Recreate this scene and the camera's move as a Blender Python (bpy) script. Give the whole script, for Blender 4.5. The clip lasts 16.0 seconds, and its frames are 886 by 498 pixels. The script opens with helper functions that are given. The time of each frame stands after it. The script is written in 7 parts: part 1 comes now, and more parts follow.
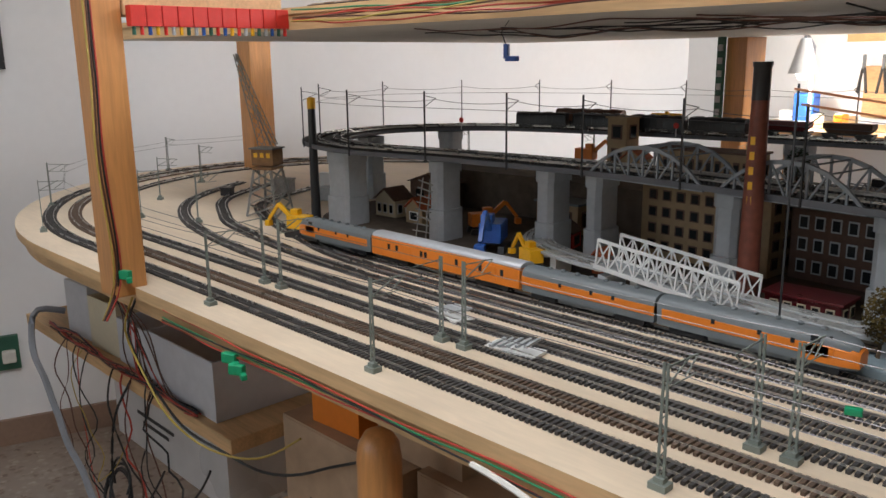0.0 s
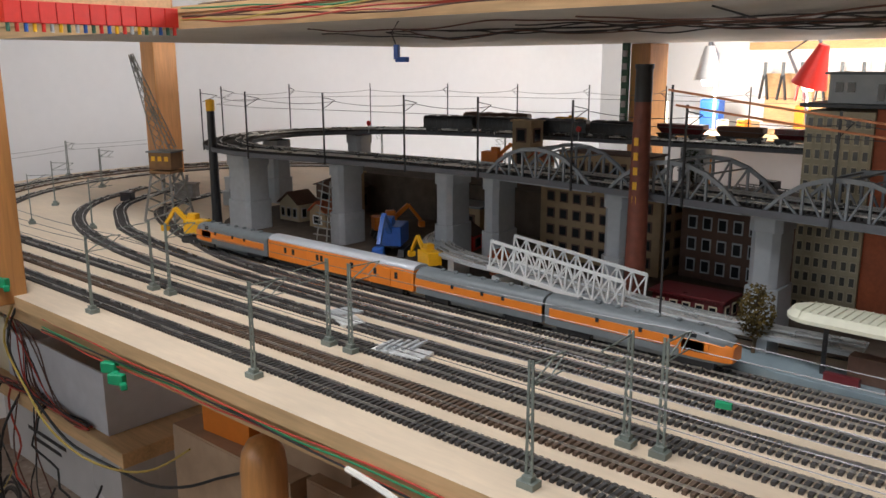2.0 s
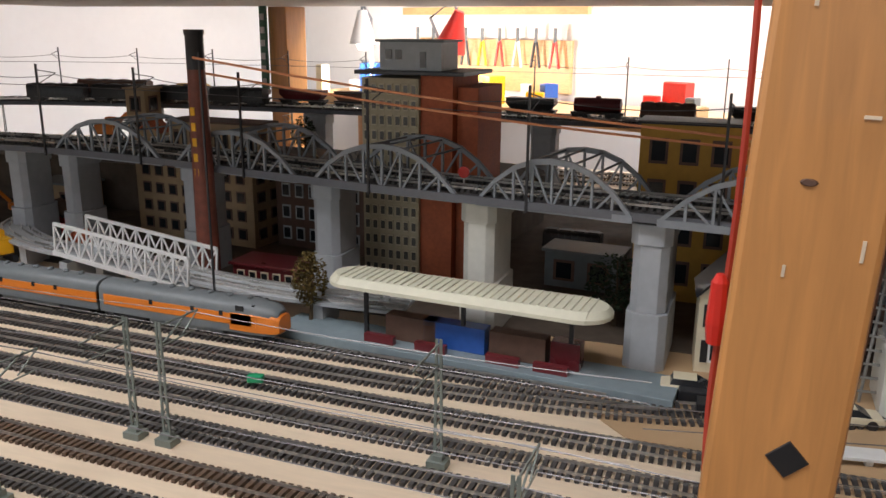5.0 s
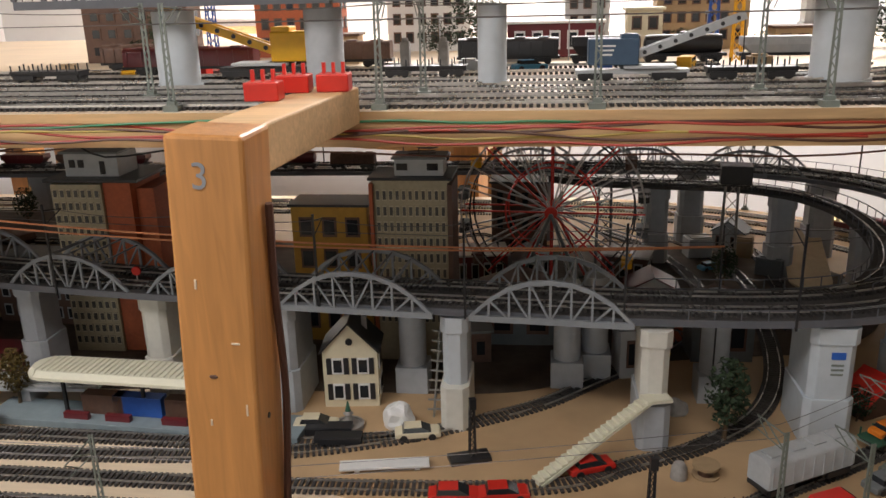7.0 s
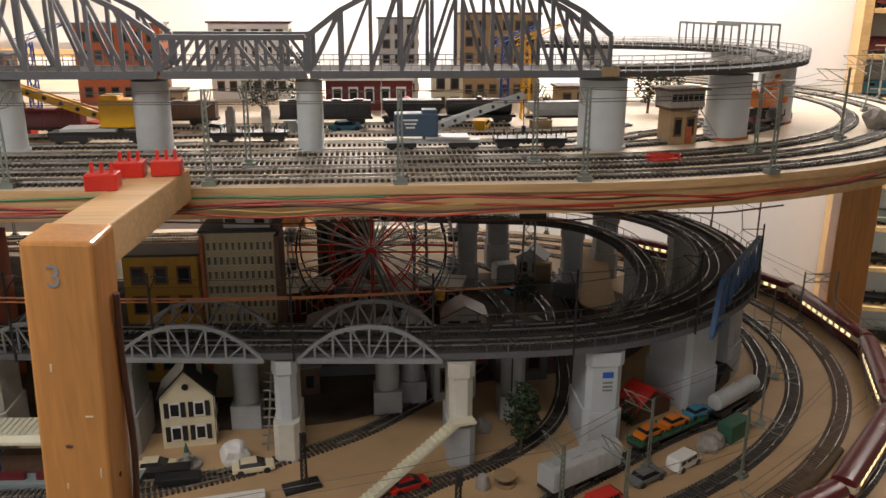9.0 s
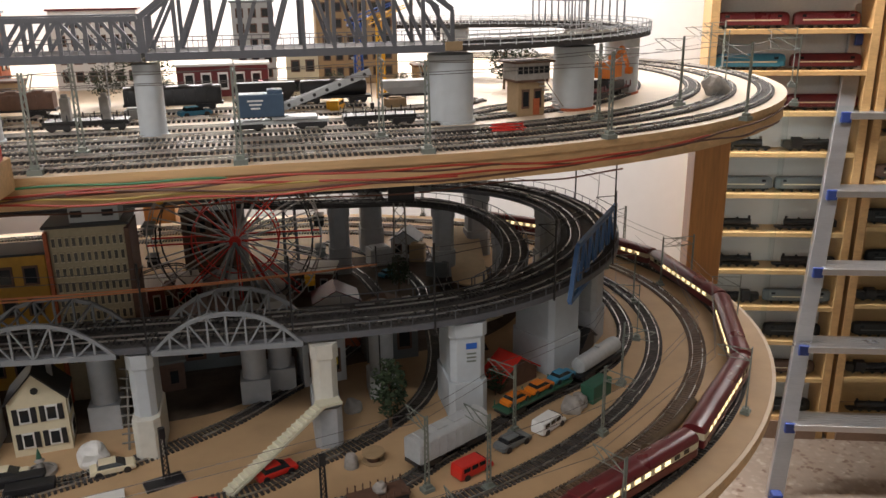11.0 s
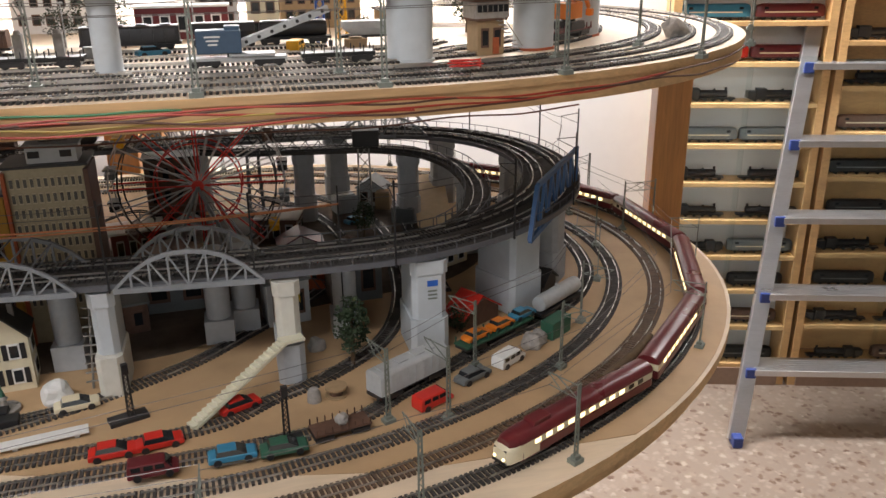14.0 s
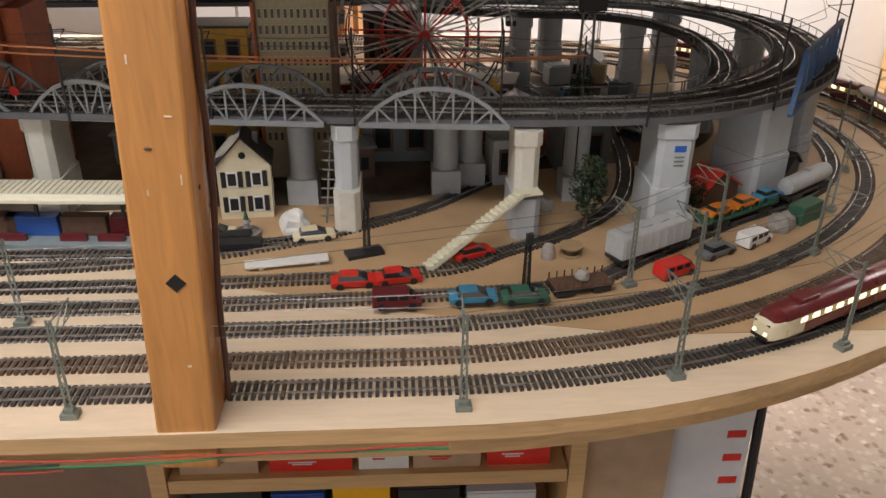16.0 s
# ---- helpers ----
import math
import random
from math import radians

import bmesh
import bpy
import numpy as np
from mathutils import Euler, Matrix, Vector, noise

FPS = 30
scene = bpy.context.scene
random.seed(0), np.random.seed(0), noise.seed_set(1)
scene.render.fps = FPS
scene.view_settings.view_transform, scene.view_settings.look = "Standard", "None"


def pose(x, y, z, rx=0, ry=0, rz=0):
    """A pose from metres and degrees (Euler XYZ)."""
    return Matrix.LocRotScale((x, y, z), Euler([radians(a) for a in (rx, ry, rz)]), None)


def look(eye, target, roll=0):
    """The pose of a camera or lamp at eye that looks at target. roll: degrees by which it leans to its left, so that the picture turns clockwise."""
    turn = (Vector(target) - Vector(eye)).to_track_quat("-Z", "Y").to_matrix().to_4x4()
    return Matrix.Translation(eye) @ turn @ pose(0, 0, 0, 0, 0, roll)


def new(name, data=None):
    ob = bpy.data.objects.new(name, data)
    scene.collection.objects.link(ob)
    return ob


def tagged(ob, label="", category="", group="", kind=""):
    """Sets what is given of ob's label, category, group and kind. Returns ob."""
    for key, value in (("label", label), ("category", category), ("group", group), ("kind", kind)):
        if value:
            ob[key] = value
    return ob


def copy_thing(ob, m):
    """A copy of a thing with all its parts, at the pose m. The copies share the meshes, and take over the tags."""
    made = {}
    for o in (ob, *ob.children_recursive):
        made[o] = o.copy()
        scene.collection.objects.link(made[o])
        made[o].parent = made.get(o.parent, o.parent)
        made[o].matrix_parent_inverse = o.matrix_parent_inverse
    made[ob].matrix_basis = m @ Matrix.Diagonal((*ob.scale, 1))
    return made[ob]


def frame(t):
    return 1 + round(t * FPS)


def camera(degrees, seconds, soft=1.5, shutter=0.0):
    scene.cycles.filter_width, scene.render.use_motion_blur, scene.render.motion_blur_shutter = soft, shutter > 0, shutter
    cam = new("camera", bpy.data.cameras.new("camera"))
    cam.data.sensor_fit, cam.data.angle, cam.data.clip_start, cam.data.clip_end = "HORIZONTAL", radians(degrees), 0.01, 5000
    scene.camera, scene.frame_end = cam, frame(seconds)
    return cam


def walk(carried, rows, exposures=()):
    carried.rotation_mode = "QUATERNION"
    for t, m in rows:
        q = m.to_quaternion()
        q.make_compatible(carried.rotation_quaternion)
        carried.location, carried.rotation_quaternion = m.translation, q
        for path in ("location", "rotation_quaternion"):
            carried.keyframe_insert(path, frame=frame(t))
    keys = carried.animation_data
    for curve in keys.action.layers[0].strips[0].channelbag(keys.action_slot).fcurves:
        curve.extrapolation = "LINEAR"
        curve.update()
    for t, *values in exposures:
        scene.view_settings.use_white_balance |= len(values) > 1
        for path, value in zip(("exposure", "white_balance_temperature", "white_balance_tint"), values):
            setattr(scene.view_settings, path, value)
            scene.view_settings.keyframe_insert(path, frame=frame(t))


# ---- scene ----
cam = camera(56.8, 16.0)
PATH = [
    (0, (-0.375, -0.578, 1.391), (-1.779, 0.772, 0.937), -0.7),
    (0.5, (-0.37, -0.573, 1.39), (-1.769, 0.784, 0.943), -0.8),
    (1, (-0.362, -0.557, 1.387), (-1.745, 0.819, 0.944), -0.8),
    (1.5, (-0.354, -0.548, 1.383), (-1.704, 0.859, 0.939), -0.7),
    (2, (-0.344, -0.536, 1.383), (-1.626, 0.935, 0.942), -0.2),
    (2.5, (-0.309, -0.518, 1.365), (-1.484, 1.041, 0.93), 0.8),
    (2.8, (-0.271, -0.482, 1.364), (-1.415, 1.1, 0.928), 0.1),
    (3, (-0.284, -0.494, 1.36), (-1.342, 1.147, 0.929), 1.7),
    (3.2, (-0.282, -0.481, 1.361), (-1.308, 1.181, 0.929), 1.9),
    (5.5, (-0.128, -0.413, 1.416), (-0.696, 1.428, 0.879), 0.1),
    (6, (-0.042, -0.46, 1.456), (-0.46, 1.418, 0.911), -0.6),
    (6.4, (0.015, -0.51, 1.499), (-0.257, 1.375, 0.886), -1.4),
    (6.5, (0.034, -0.531, 1.52), (-0.234, 1.354, 0.908), -1.7),
    (7, (0.055, -0.572, 1.59), (-0.188, 1.319, 0.986), -1.5),
    (7.5, (0.058, -0.616, 1.633), (-0.081, 1.28, 1.014), -0.7),
    (8, (0.057, -0.654, 1.653), (0.063, 1.25, 1.04), 0.3),
    (8.5, (0.065, -0.675, 1.674), (0.156, 1.229, 1.069), 0.3),
    (9, (0.074, -0.68, 1.684), (0.24, 1.222, 1.09), 0.3),
    (9.5, (0.108, -0.685, 1.665), (0.371, 1.205, 1.066), -0.1),
    (9.7, (0.107, -0.686, 1.663), (0.409, 1.198, 1.065), -0.3),
    (11.8, (0.145, -0.701, 1.667), (0.58, 1.148, 1.043), -0.8),
    (12, (0.146, -0.703, 1.666), (0.593, 1.143, 1.042), -0.8),
    (12.5, (0.15, -0.706, 1.665), (0.617, 1.133, 1.032), -0.8),
    (13, (0.15, -0.707, 1.659), (0.628, 1.125, 1.013), -0.8),
    (13.5, (0.148, -0.714, 1.648), (0.621, 1.111, 0.979), -0.8),
    (14, (0.144, -0.721, 1.638), (0.605, 1.093, 0.933), -0.6),
    (14.5, (0.133, -0.719, 1.621), (0.574, 1.079, 0.865), -0.1),
    (14.9, (0.111, -0.711, 1.602), (0.516, 1.074, 0.797), 0.8),
    (15, (0.104, -0.709, 1.601), (0.502, 1.072, 0.782), 1.2),
    (15.5, (0.069, -0.698, 1.582), (0.336, 1.083, 0.712), 1.1),
    (16, (0.016, -0.679, 1.555), (0.123, 1.095, 0.639), 0.6),
]
walk(cam, [(t, look(eye, target, roll)) for t, eye, target, roll in PATH], exposures=[(0.0, -0.1, 6350, 10), (3.2, -0.03, 6350, 12), (6.0, 0.0, 6800, 14), (7.0, -0.1, 7000, 14), (8.0, -0.08, 7100, 14), (9.0, -0.5, 7400, 14), (9.7, -0.5, 7300, 14), (12.0, -0.1, 6900, 14), (13.5, 0.0, 6900, 14), (14.5, 0.2, 6850, 14), (16.0, 0.22, 7150, 15)])

# ---- light and exposure ----
world = bpy.data.worlds.new("world")
scene.world = world
world.use_nodes = True
bg = world.node_tree.nodes["Background"]
sky = world.node_tree.nodes.new("ShaderNodeTexSky")
sky.sky_type, sky.sun_disc, sky.sun_elevation, sky.sun_rotation = "NISHITA", False, radians(40), radians(200)
world.node_tree.links.new(sky.outputs[0], bg.inputs[0])
bg.inputs[1].default_value = 0.08
scene.view_settings.exposure = 0.0

ROOM = -17.5                      # the room stands turned against the layout
RM = pose(0, 0, 0, 0, 0, ROOM)


def room(u, v, z=0.0):
    return RM @ Vector((u, v, z))


def area(name, u, v, z, w, h, watts, colour, aim):
    d = bpy.data.lights.new(name, "AREA")
    d.shape, d.size, d.size_y, d.energy, d.color = "RECTANGLE", w, h, watts, colour
    ob = new(name, d)
    ob.matrix_world = look(room(u, v, z), room(*aim))
    return ob


# Two fill lamps added behind the camera; no windows are known there.
area("window_daylight", -0.9, -2.44, 1.75, 1.7, 1.3, 7.0, (0.88, 0.95, 1.0), (-0.9, 0.0, 1.45))
area("window_daylight", 1.5, -2.44, 1.75, 1.7, 1.3, 3.5, (0.88, 0.95, 1.0), (1.5, 0.0, 1.45))
# Overhead lamps added out of view to light wall, deck and front board.
area("tube_light", -0.55, 2.05, 2.52, 1.5, 0.22, 84, (0.97, 0.98, 1.0), (-0.55, 2.15, 0))
area("tube_light", 1.2, 1.95, 2.52, 2.2, 0.22, 56, (0.97, 0.98, 1.0), (1.2, 2.05, 0))
area("tube_light", -0.8, -0.75, 2.52, 2.6, 0.22, 35, (0.95, 0.97, 1.0), (-0.8, -0.6, 0))

for u, v in ((-1.94, 1.95), (-2.42, 1.98)):
    bd = bpy.data.lights.new("desk_lamp_bulb", "POINT")
    bd.energy, bd.color, bd.shadow_soft_size = 9.0, (1.0, 0.94, 0.86), 0.03
    new("desk_lamp_bulb", bd).location = room(u, v, 1.26)

# ---- materials ----
MATS = {}


def mat(name, col, rough=0.6, metal=0.0, var=0.12, scale=60.0, bump=0.15, grain=None, island=0.0, emit=0.0, stain=0.0, clear=0.0):
    """A procedural paint, plastic, wood or metal with variation at two scales."""
    if name in MATS:
        return MATS[name]
    m = bpy.data.materials.new(name)
    m.use_nodes = True
    nt = m.node_tree
    b = nt.nodes["Principled BSDF"]
    L = nt.links.new
    b.inputs["Metallic"].default_value = metal
    if clear:
        b.inputs["Coat Weight"].default_value = clear
    tc = nt.nodes.new("ShaderNodeTexCoord")
    geo = nt.nodes.new("ShaderNodeNewGeometry")
    vec = geo.outputs["Position"]
    if grain:
        mp = nt.nodes.new("ShaderNodeMapping")
        mp.inputs["Scale"].default_value = grain
        L(vec, mp.inputs["Vector"])
        vec = mp.outputs["Vector"]
    n1 = nt.nodes.new("ShaderNodeTexNoise")
    n1.inputs["Scale"].default_value, n1.inputs["Detail"].default_value = scale, 5.0
    n1.inputs["Distortion"].default_value = 0.6 if grain else 0.0
    n2 = nt.nodes.new("ShaderNodeTexNoise")
    n2.inputs["Scale"].default_value, n2.inputs["Detail"].default_value = scale * 0.13, 3.0
    L(vec, n1.inputs["Vector"])
    L(vec, n2.inputs["Vector"])
    ad = nt.nodes.new("ShaderNodeMath")
    ad.operation = "ADD"
    L(n1.outputs["Fac"], ad.inputs[0])
    L(n2.outputs["Fac"], ad.inputs[1])
    last = ad.outputs[0]
    rm = nt.nodes.new("ShaderNodeMapRange")
    rm.inputs["From Min"].default_value, rm.inputs["From Max"].default_value = 0.65, 1.35
    L(last, rm.inputs["Value"])
    mx = nt.nodes.new("ShaderNodeMix")
    mx.data_type = "RGBA"
    L(rm.outputs["Result"], mx.inputs["Factor"])
    c = Vector(col)
    lo, hi = c * (1 - var), c * (1 + var)
    mx.inputs["A"].default_value = (*[max(0, v) for v in lo], 1)
    mx.inputs["B"].default_value = (*[min(1, v) for v in hi], 1)
    out = mx.outputs["Result"]
    if stain:
        n3 = nt.nodes.new("ShaderNodeTexNoise")
        n3.inputs["Scale"].default_value, n3.inputs["Detail"].default_value = 7.0, 6.0
        L(geo.outputs["Position"], n3.inputs["Vector"])
        r3 = nt.nodes.new("ShaderNodeMapRange")
        r3.inputs["From Min"].default_value, r3.inputs["From Max"].default_value, r3.inputs["To Max"].default_value = 0.52, 0.72, stain
        L(n3.outputs["Fac"], r3.inputs["Value"])
        m3 = nt.nodes.new("ShaderNodeMix")
        m3.data_type = "RGBA"
        L(r3.outputs["Result"], m3.inputs["Factor"])
        L(out, m3.inputs["A"])
        m3.inputs["B"].default_value = (*[v * 0.55 for v in c], 1)
        out = m3.outputs["Result"]
    if island:
        oi = nt.nodes.new("ShaderNodeObjectInfo")
        ar = nt.nodes.new("ShaderNodeMath")
        ar.operation = "ADD"
        L(geo.outputs["Random Per Island"], ar.inputs[0])
        L(oi.outputs["Random"], ar.inputs[1])
        hv = nt.nodes.new("ShaderNodeHueSaturation")
        r4 = nt.nodes.new("ShaderNodeMapRange")
        r4.inputs["From Max"].default_value = 2.0
        r4.inputs["To Min"].default_value, r4.inputs["To Max"].default_value = 1 - island, 1 + island
        L(ar.outputs[0], r4.inputs["Value"])
        L(r4.outputs["Result"], hv.inputs["Value"])
        L(out, hv.inputs["Color"])
        out = hv.outputs["Color"]
    L(out, b.inputs["Base Color"])
    rr = nt.nodes.new("ShaderNodeMapRange")
    rr.inputs["To Min"].default_value, rr.inputs["To Max"].default_value = max(0.03, rough - 0.1), min(1, rough + 0.1)
    L(n2.outputs["Fac"], rr.inputs["Value"])
    L(rr.outputs["Result"], b.inputs["Roughness"])
    if bump:
        bp = nt.nodes.new("ShaderNodeBump")
        bp.inputs["Strength"].default_value, bp.inputs["Distance"].default_value = bump, 0.0015
        L(n1.outputs["Fac"], bp.inputs["Height"])
        L(bp.outputs["Normal"], b.inputs["Normal"])
    if emit:
        b.inputs["Emission Color"].default_value = (*col, 1)
        b.inputs["Emission Strength"].default_value = emit
    MATS[name] = m
    return m


def glass(name, tint=(0.9, 0.95, 0.95)):
    m = bpy.data.materials.new(name)
    m.use_nodes = True
    b = m.node_tree.nodes["Principled BSDF"]
    b.inputs["Base Color"].default_value = (*tint, 1)
    b.inputs["Roughness"].default_value = 0.03
    b.inputs["Transmission Weight"].default_value = 1.0
    b.inputs["IOR"].default_value = 1.05
    return m


def terrazzo():
    m = bpy.data.materials.new("terrazzo")
    m.use_nodes = True
    nt, L = m.node_tree, m.node_tree.links.new
    b = nt.nodes["Principled BSDF"]
    geo = nt.nodes.new("ShaderNodeNewGeometry")
    vo = nt.nodes.new("ShaderNodeTexVoronoi")
    vo.inputs["Scale"].default_value = 42.0
    ns = nt.nodes.new("ShaderNodeTexNoise")
    ns.inputs["Scale"].default_value, ns.inputs["Detail"].default_value = 60.0, 4.0
    L(geo.outputs["Position"], ns.inputs["Vector"])
    vm = nt.nodes.new("ShaderNodeMix")
    vm.data_type = "VECTOR"
    vm.inputs["Factor"].default_value = 0.03
    L(geo.outputs["Position"], vm.inputs["A"])
    L(ns.outputs["Color"], vm.inputs["B"])
    L(vm.outputs["Result"], vo.inputs["Vector"])
    sp = nt.nodes.new("ShaderNodeSeparateColor")
    L(vo.outputs["Color"], sp.inputs["Color"])
    cr = nt.nodes.new("ShaderNodeValToRGB")
    e = cr.color_ramp.elements
    e[0].position, e[0].color = 0.0, (0.123, 0.070, 0.049, 1)
    e[1].position, e[1].color = 1.0, (0.410, 0.353, 0.295, 1)
    for p, c in ((0.25, (0.221, 0.164, 0.127, 1)), (0.5, (0.344, 0.291, 0.242, 1)), (0.75, (0.271, 0.209, 0.164, 1))):
        k = e.new(p)
        k.color = c
    L(sp.outputs["Red"], cr.inputs["Fac"])
    r = nt.nodes.new("ShaderNodeMapRange")
    r.inputs["From Min"].default_value, r.inputs["From Max"].default_value = 0.25, 0.6
    L(vo.outputs["Distance"], r.inputs["Value"])
    mx = nt.nodes.new("ShaderNodeMix")
    mx.data_type = "RGBA"
    L(r.outputs["Result"], mx.inputs["Factor"])
    L(cr.outputs["Color"], mx.inputs["A"])
    mx.inputs["B"].default_value = (0.271, 0.217, 0.176, 1)
    L(mx.outputs["Result"], b.inputs["Base Color"])
    b.inputs["Roughness"].default_value = 0.35
    return m


PLY = mat("pale_birch_plywood", (0.69, 0.56, 0.41), 0.55, var=0.10, scale=22, grain=(1.0, 7.0, 7.0), bump=0.05, stain=0.18)
PINE = mat("varnished_pine", (0.54, 0.245, 0.078), 0.38, var=0.22, scale=26, grain=(7.0, 7.0, 0.55), bump=0.08, clear=0.25)
PINE_H = mat("pine_board", (0.60, 0.38, 0.18), 0.45, var=0.20, scale=26, grain=(0.55, 7.0, 7.0), bump=0.08)
EDGE = mat("raw_board_edge", (0.62, 0.40, 0.20), 0.6, var=0.22, scale=24, grain=(0.6, 8.0, 8.0), bump=0.15, stain=0.35)
WHITE = mat("white_wall_paint", (0.80, 0.80, 0.80), 0.9, var=0.02, scale=30, bump=0.08)
TANB = mat("tan_painted_board", (0.47, 0.315, 0.175), 0.6, var=0.10, scale=30, bump=0.08, stain=0.30)
UNDER = mat("deck_underside_board", (0.56, 0.53, 0.49), 0.8, var=0.08, scale=30, bump=0.05, stain=0.15)
# Dark colour for the unseen ceiling, chosen to weaken bounce light.
CEIL_DIM = mat("dim_unseen_ceiling", (0.24, 0.17, 0.11), 0.7, var=0.2, scale=20)
# Darkened colour for the two unseen walls, so they return less fill.
WALL_DIM = mat("dim_unseen_wall", (0.36, 0.30, 0.22), 0.9, var=0.05, scale=20)
SKIRT = mat("brown_baseboard", (0.26, 0.17, 0.12), 0.5)
RAIL = mat("nickel_rail", (0.62, 0.60, 0.57), 0.28, 0.9, var=0.2, scale=200, bump=0)
SLEEP = mat("black_sleeper_plastic", (0.045, 0.040, 0.038), 0.6, var=0.2, scale=200, island=0.35)
SLEEPB = mat("brown_sleeper_plastic", (0.10, 0.062, 0.040), 0.6, var=0.2, scale=200, island=0.35)
GREY = mat("grey_painted_pier", (0.40, 0.42, 0.44), 0.7, var=0.10, scale=90, stain=0.35)
PALE = mat("pale_blue_grey_pier", (0.50, 0.545, 0.58), 0.65, var=0.07, scale=70, stain=0.22)
GREYW = mat("whitish_painted_pier", (0.62, 0.61, 0.55), 0.7, var=0.08, scale=90, stain=0.3)
STEEL = mat("grey_bridge_plastic", (0.25, 0.27, 0.29), 0.55, var=0.1, scale=150)
DARKST = mat("dark_grey_bridge_plastic", (0.115, 0.12, 0.135), 0.5, var=0.1, scale=150)
MASTM = mat("grey_green_mast_paint", (0.20, 0.225, 0.20), 0.5, 0.2, var=0.12, scale=200)
WIRE = mat("thin_grey_wire", (0.16, 0.15, 0.15), 0.4, 0.6, bump=0)
BLACK = mat("black_plastic", (0.018, 0.018, 0.02), 0.4, var=0.2)
LAT = mat("weathered_crane_grey", (0.26, 0.25, 0.23), 0.55, 0.3, var=0.2, scale=160)
DARK = mat("dark_roadbed", (0.062, 0.058, 0.056), 0.8, var=0.3, scale=150)


# ---- mesh tools ----
class MB:
    """Gathers boxes, bars, tubes and prisms for one mesh."""

    def __init__(self):
        self.v, self.f = [], []

    def add(self, vs, fs):
        o = len(self.v)
        self.v += [tuple(p) for p in vs]
        self.f += [tuple(i + o for i in q) for q in fs]
        return self

    def box(self, c, s, rz=0.0, m=None, ch=0.0):
        x, y, z = s[0] / 2, s[1] / 2, s[2] / 2
        if ch:
            a, b = x - ch, y - ch
            ring = [(a, -y), (x, -b), (x, b), (a, y), (-a, y), (-x, b), (-x, -b), (-a, -y)]
        else:
            ring = [(x, -y), (x, y), (-x, y), (-x, -y)]
        n = len(ring)
        vs = [Vector((p[0], p[1], -z)) for p in ring] + [Vector((p[0], p[1], z)) for p in ring]
        fs = [tuple(range(n))[::-1], tuple(range(n, 2 * n))] + [(i, (i + 1) % n, n + (i + 1) % n, n + i) for i in range(n)]
        mm = Matrix.Translation(c) @ Matrix.Rotation(rz, 4, "Z")
        if m is not None:
            mm = m @ mm
        return self.add([mm @ p for p in vs], fs)

    def bar(self, a, b, w, h=None, up=(0, 0, 1)):
        a, b = Vector(a), Vector(b)
        h = h or w
        d = (b - a)
        if d.length < 1e-6:
            return self
        d.normalize()
        s = d.cross(Vector(up))
        if s.length < 1e-3:
            s = d.cross(Vector((1, 0, 0)))
        s.normalize()
        t = s.cross(d)
        q = [s * w / 2 - t * h / 2, s * w / 2 + t * h / 2, -s * w / 2 + t * h / 2, -s * w / 2 - t * h / 2]
        return self.add([a + p for p in q] + [b + p for p in q], [(0, 1, 2, 3)[::-1], (4, 5, 6, 7)] + [(i, (i + 1) % 4, 4 + (i + 1) % 4, 4 + i) for i in range(4)])

    def tube(self, pts, r, n=6, r2=None):
        pts = [Vector(p) for p in pts]
        k = len(pts)
        ring = []
        for i, p in enumerate(pts):
            d = (pts[min(i + 1, k - 1)] - pts[max(i - 1, 0)])
            if d.length < 1e-9:
                d = Vector((0, 0, 1))
            d.normalize()
            s = d.cross(Vector((0, 0, 1)) if abs(d.z) < 0.95 else Vector((1, 0, 0))).normalized()
            t = s.cross(d)
            rr = r if r2 is None else r + (r2 - r) * i / max(1, k - 1)
            ring += [p + (s * math.cos(6.28319 * j / n) + t * math.sin(6.28319 * j / n)) * rr for j in range(n)]
        fs = [(i * n + j, i * n + (j + 1) % n, (i + 1) * n + (j + 1) % n, (i + 1) * n + j) for i in range(k - 1) for j in range(n)]
        fs += [tuple(range(n))[::-1], tuple(range((k - 1) * n, k * n))]
        return self.add(ring, fs)

    def lathe(self, prof, c=(0, 0, 0), n=12, m=None):
        vs = [Vector((c[0] + r * math.cos(6.28319 * j / n), c[1] + r * math.sin(6.28319 * j / n), c[2] + z)) for r, z in prof for j in range(n)]
        if m is not None:
            vs = [m @ p for p in vs]
        k = len(prof)
        fs = [(i * n + j, i * n + (j + 1) % n, (i + 1) * n + (j + 1) % n, (i + 1) * n + j) for i in range(k - 1) for j in range(n)]
        return self.add(vs, fs + [tuple(range(n))[::-1], tuple(range((k - 1) * n, k * n))])

    def prism(self, poly, z0, z1, m=None):
        n = len(poly)
        vs = [Vector((p[0], p[1], z0)) for p in poly] + [Vector((p[0], p[1], z1)) for p in poly]
        if m is not None:
            vs = [m @ p for p in vs]
        return self.add(vs, [tuple(range(n))[::-1], tuple(range(n, 2 * n))] + [(i, (i + 1) % n, n + (i + 1) % n, n + i) for i in range(n)])

    def loft(self, secs, close=True):
        """Rings of equal length joined one after another."""
        n = len(secs[0])
        vs = [p for s in secs for p in s]
        fs = [(i * n + j, i * n + (j + 1) % n, (i + 1) * n + (j + 1) % n, (i + 1) * n + j) for i in range(len(secs) - 1) for j in range(n)]
        if close:
            fs += [tuple(range(n))[::-1], tuple(range((len(secs) - 1) * n, len(secs) * n))]
        return self.add(vs, fs)

    def mesh(self, name):
        me = bpy.data.meshes.new(name)
        me.from_pydata(self.v, [], self.f)
        me.update()
        return me


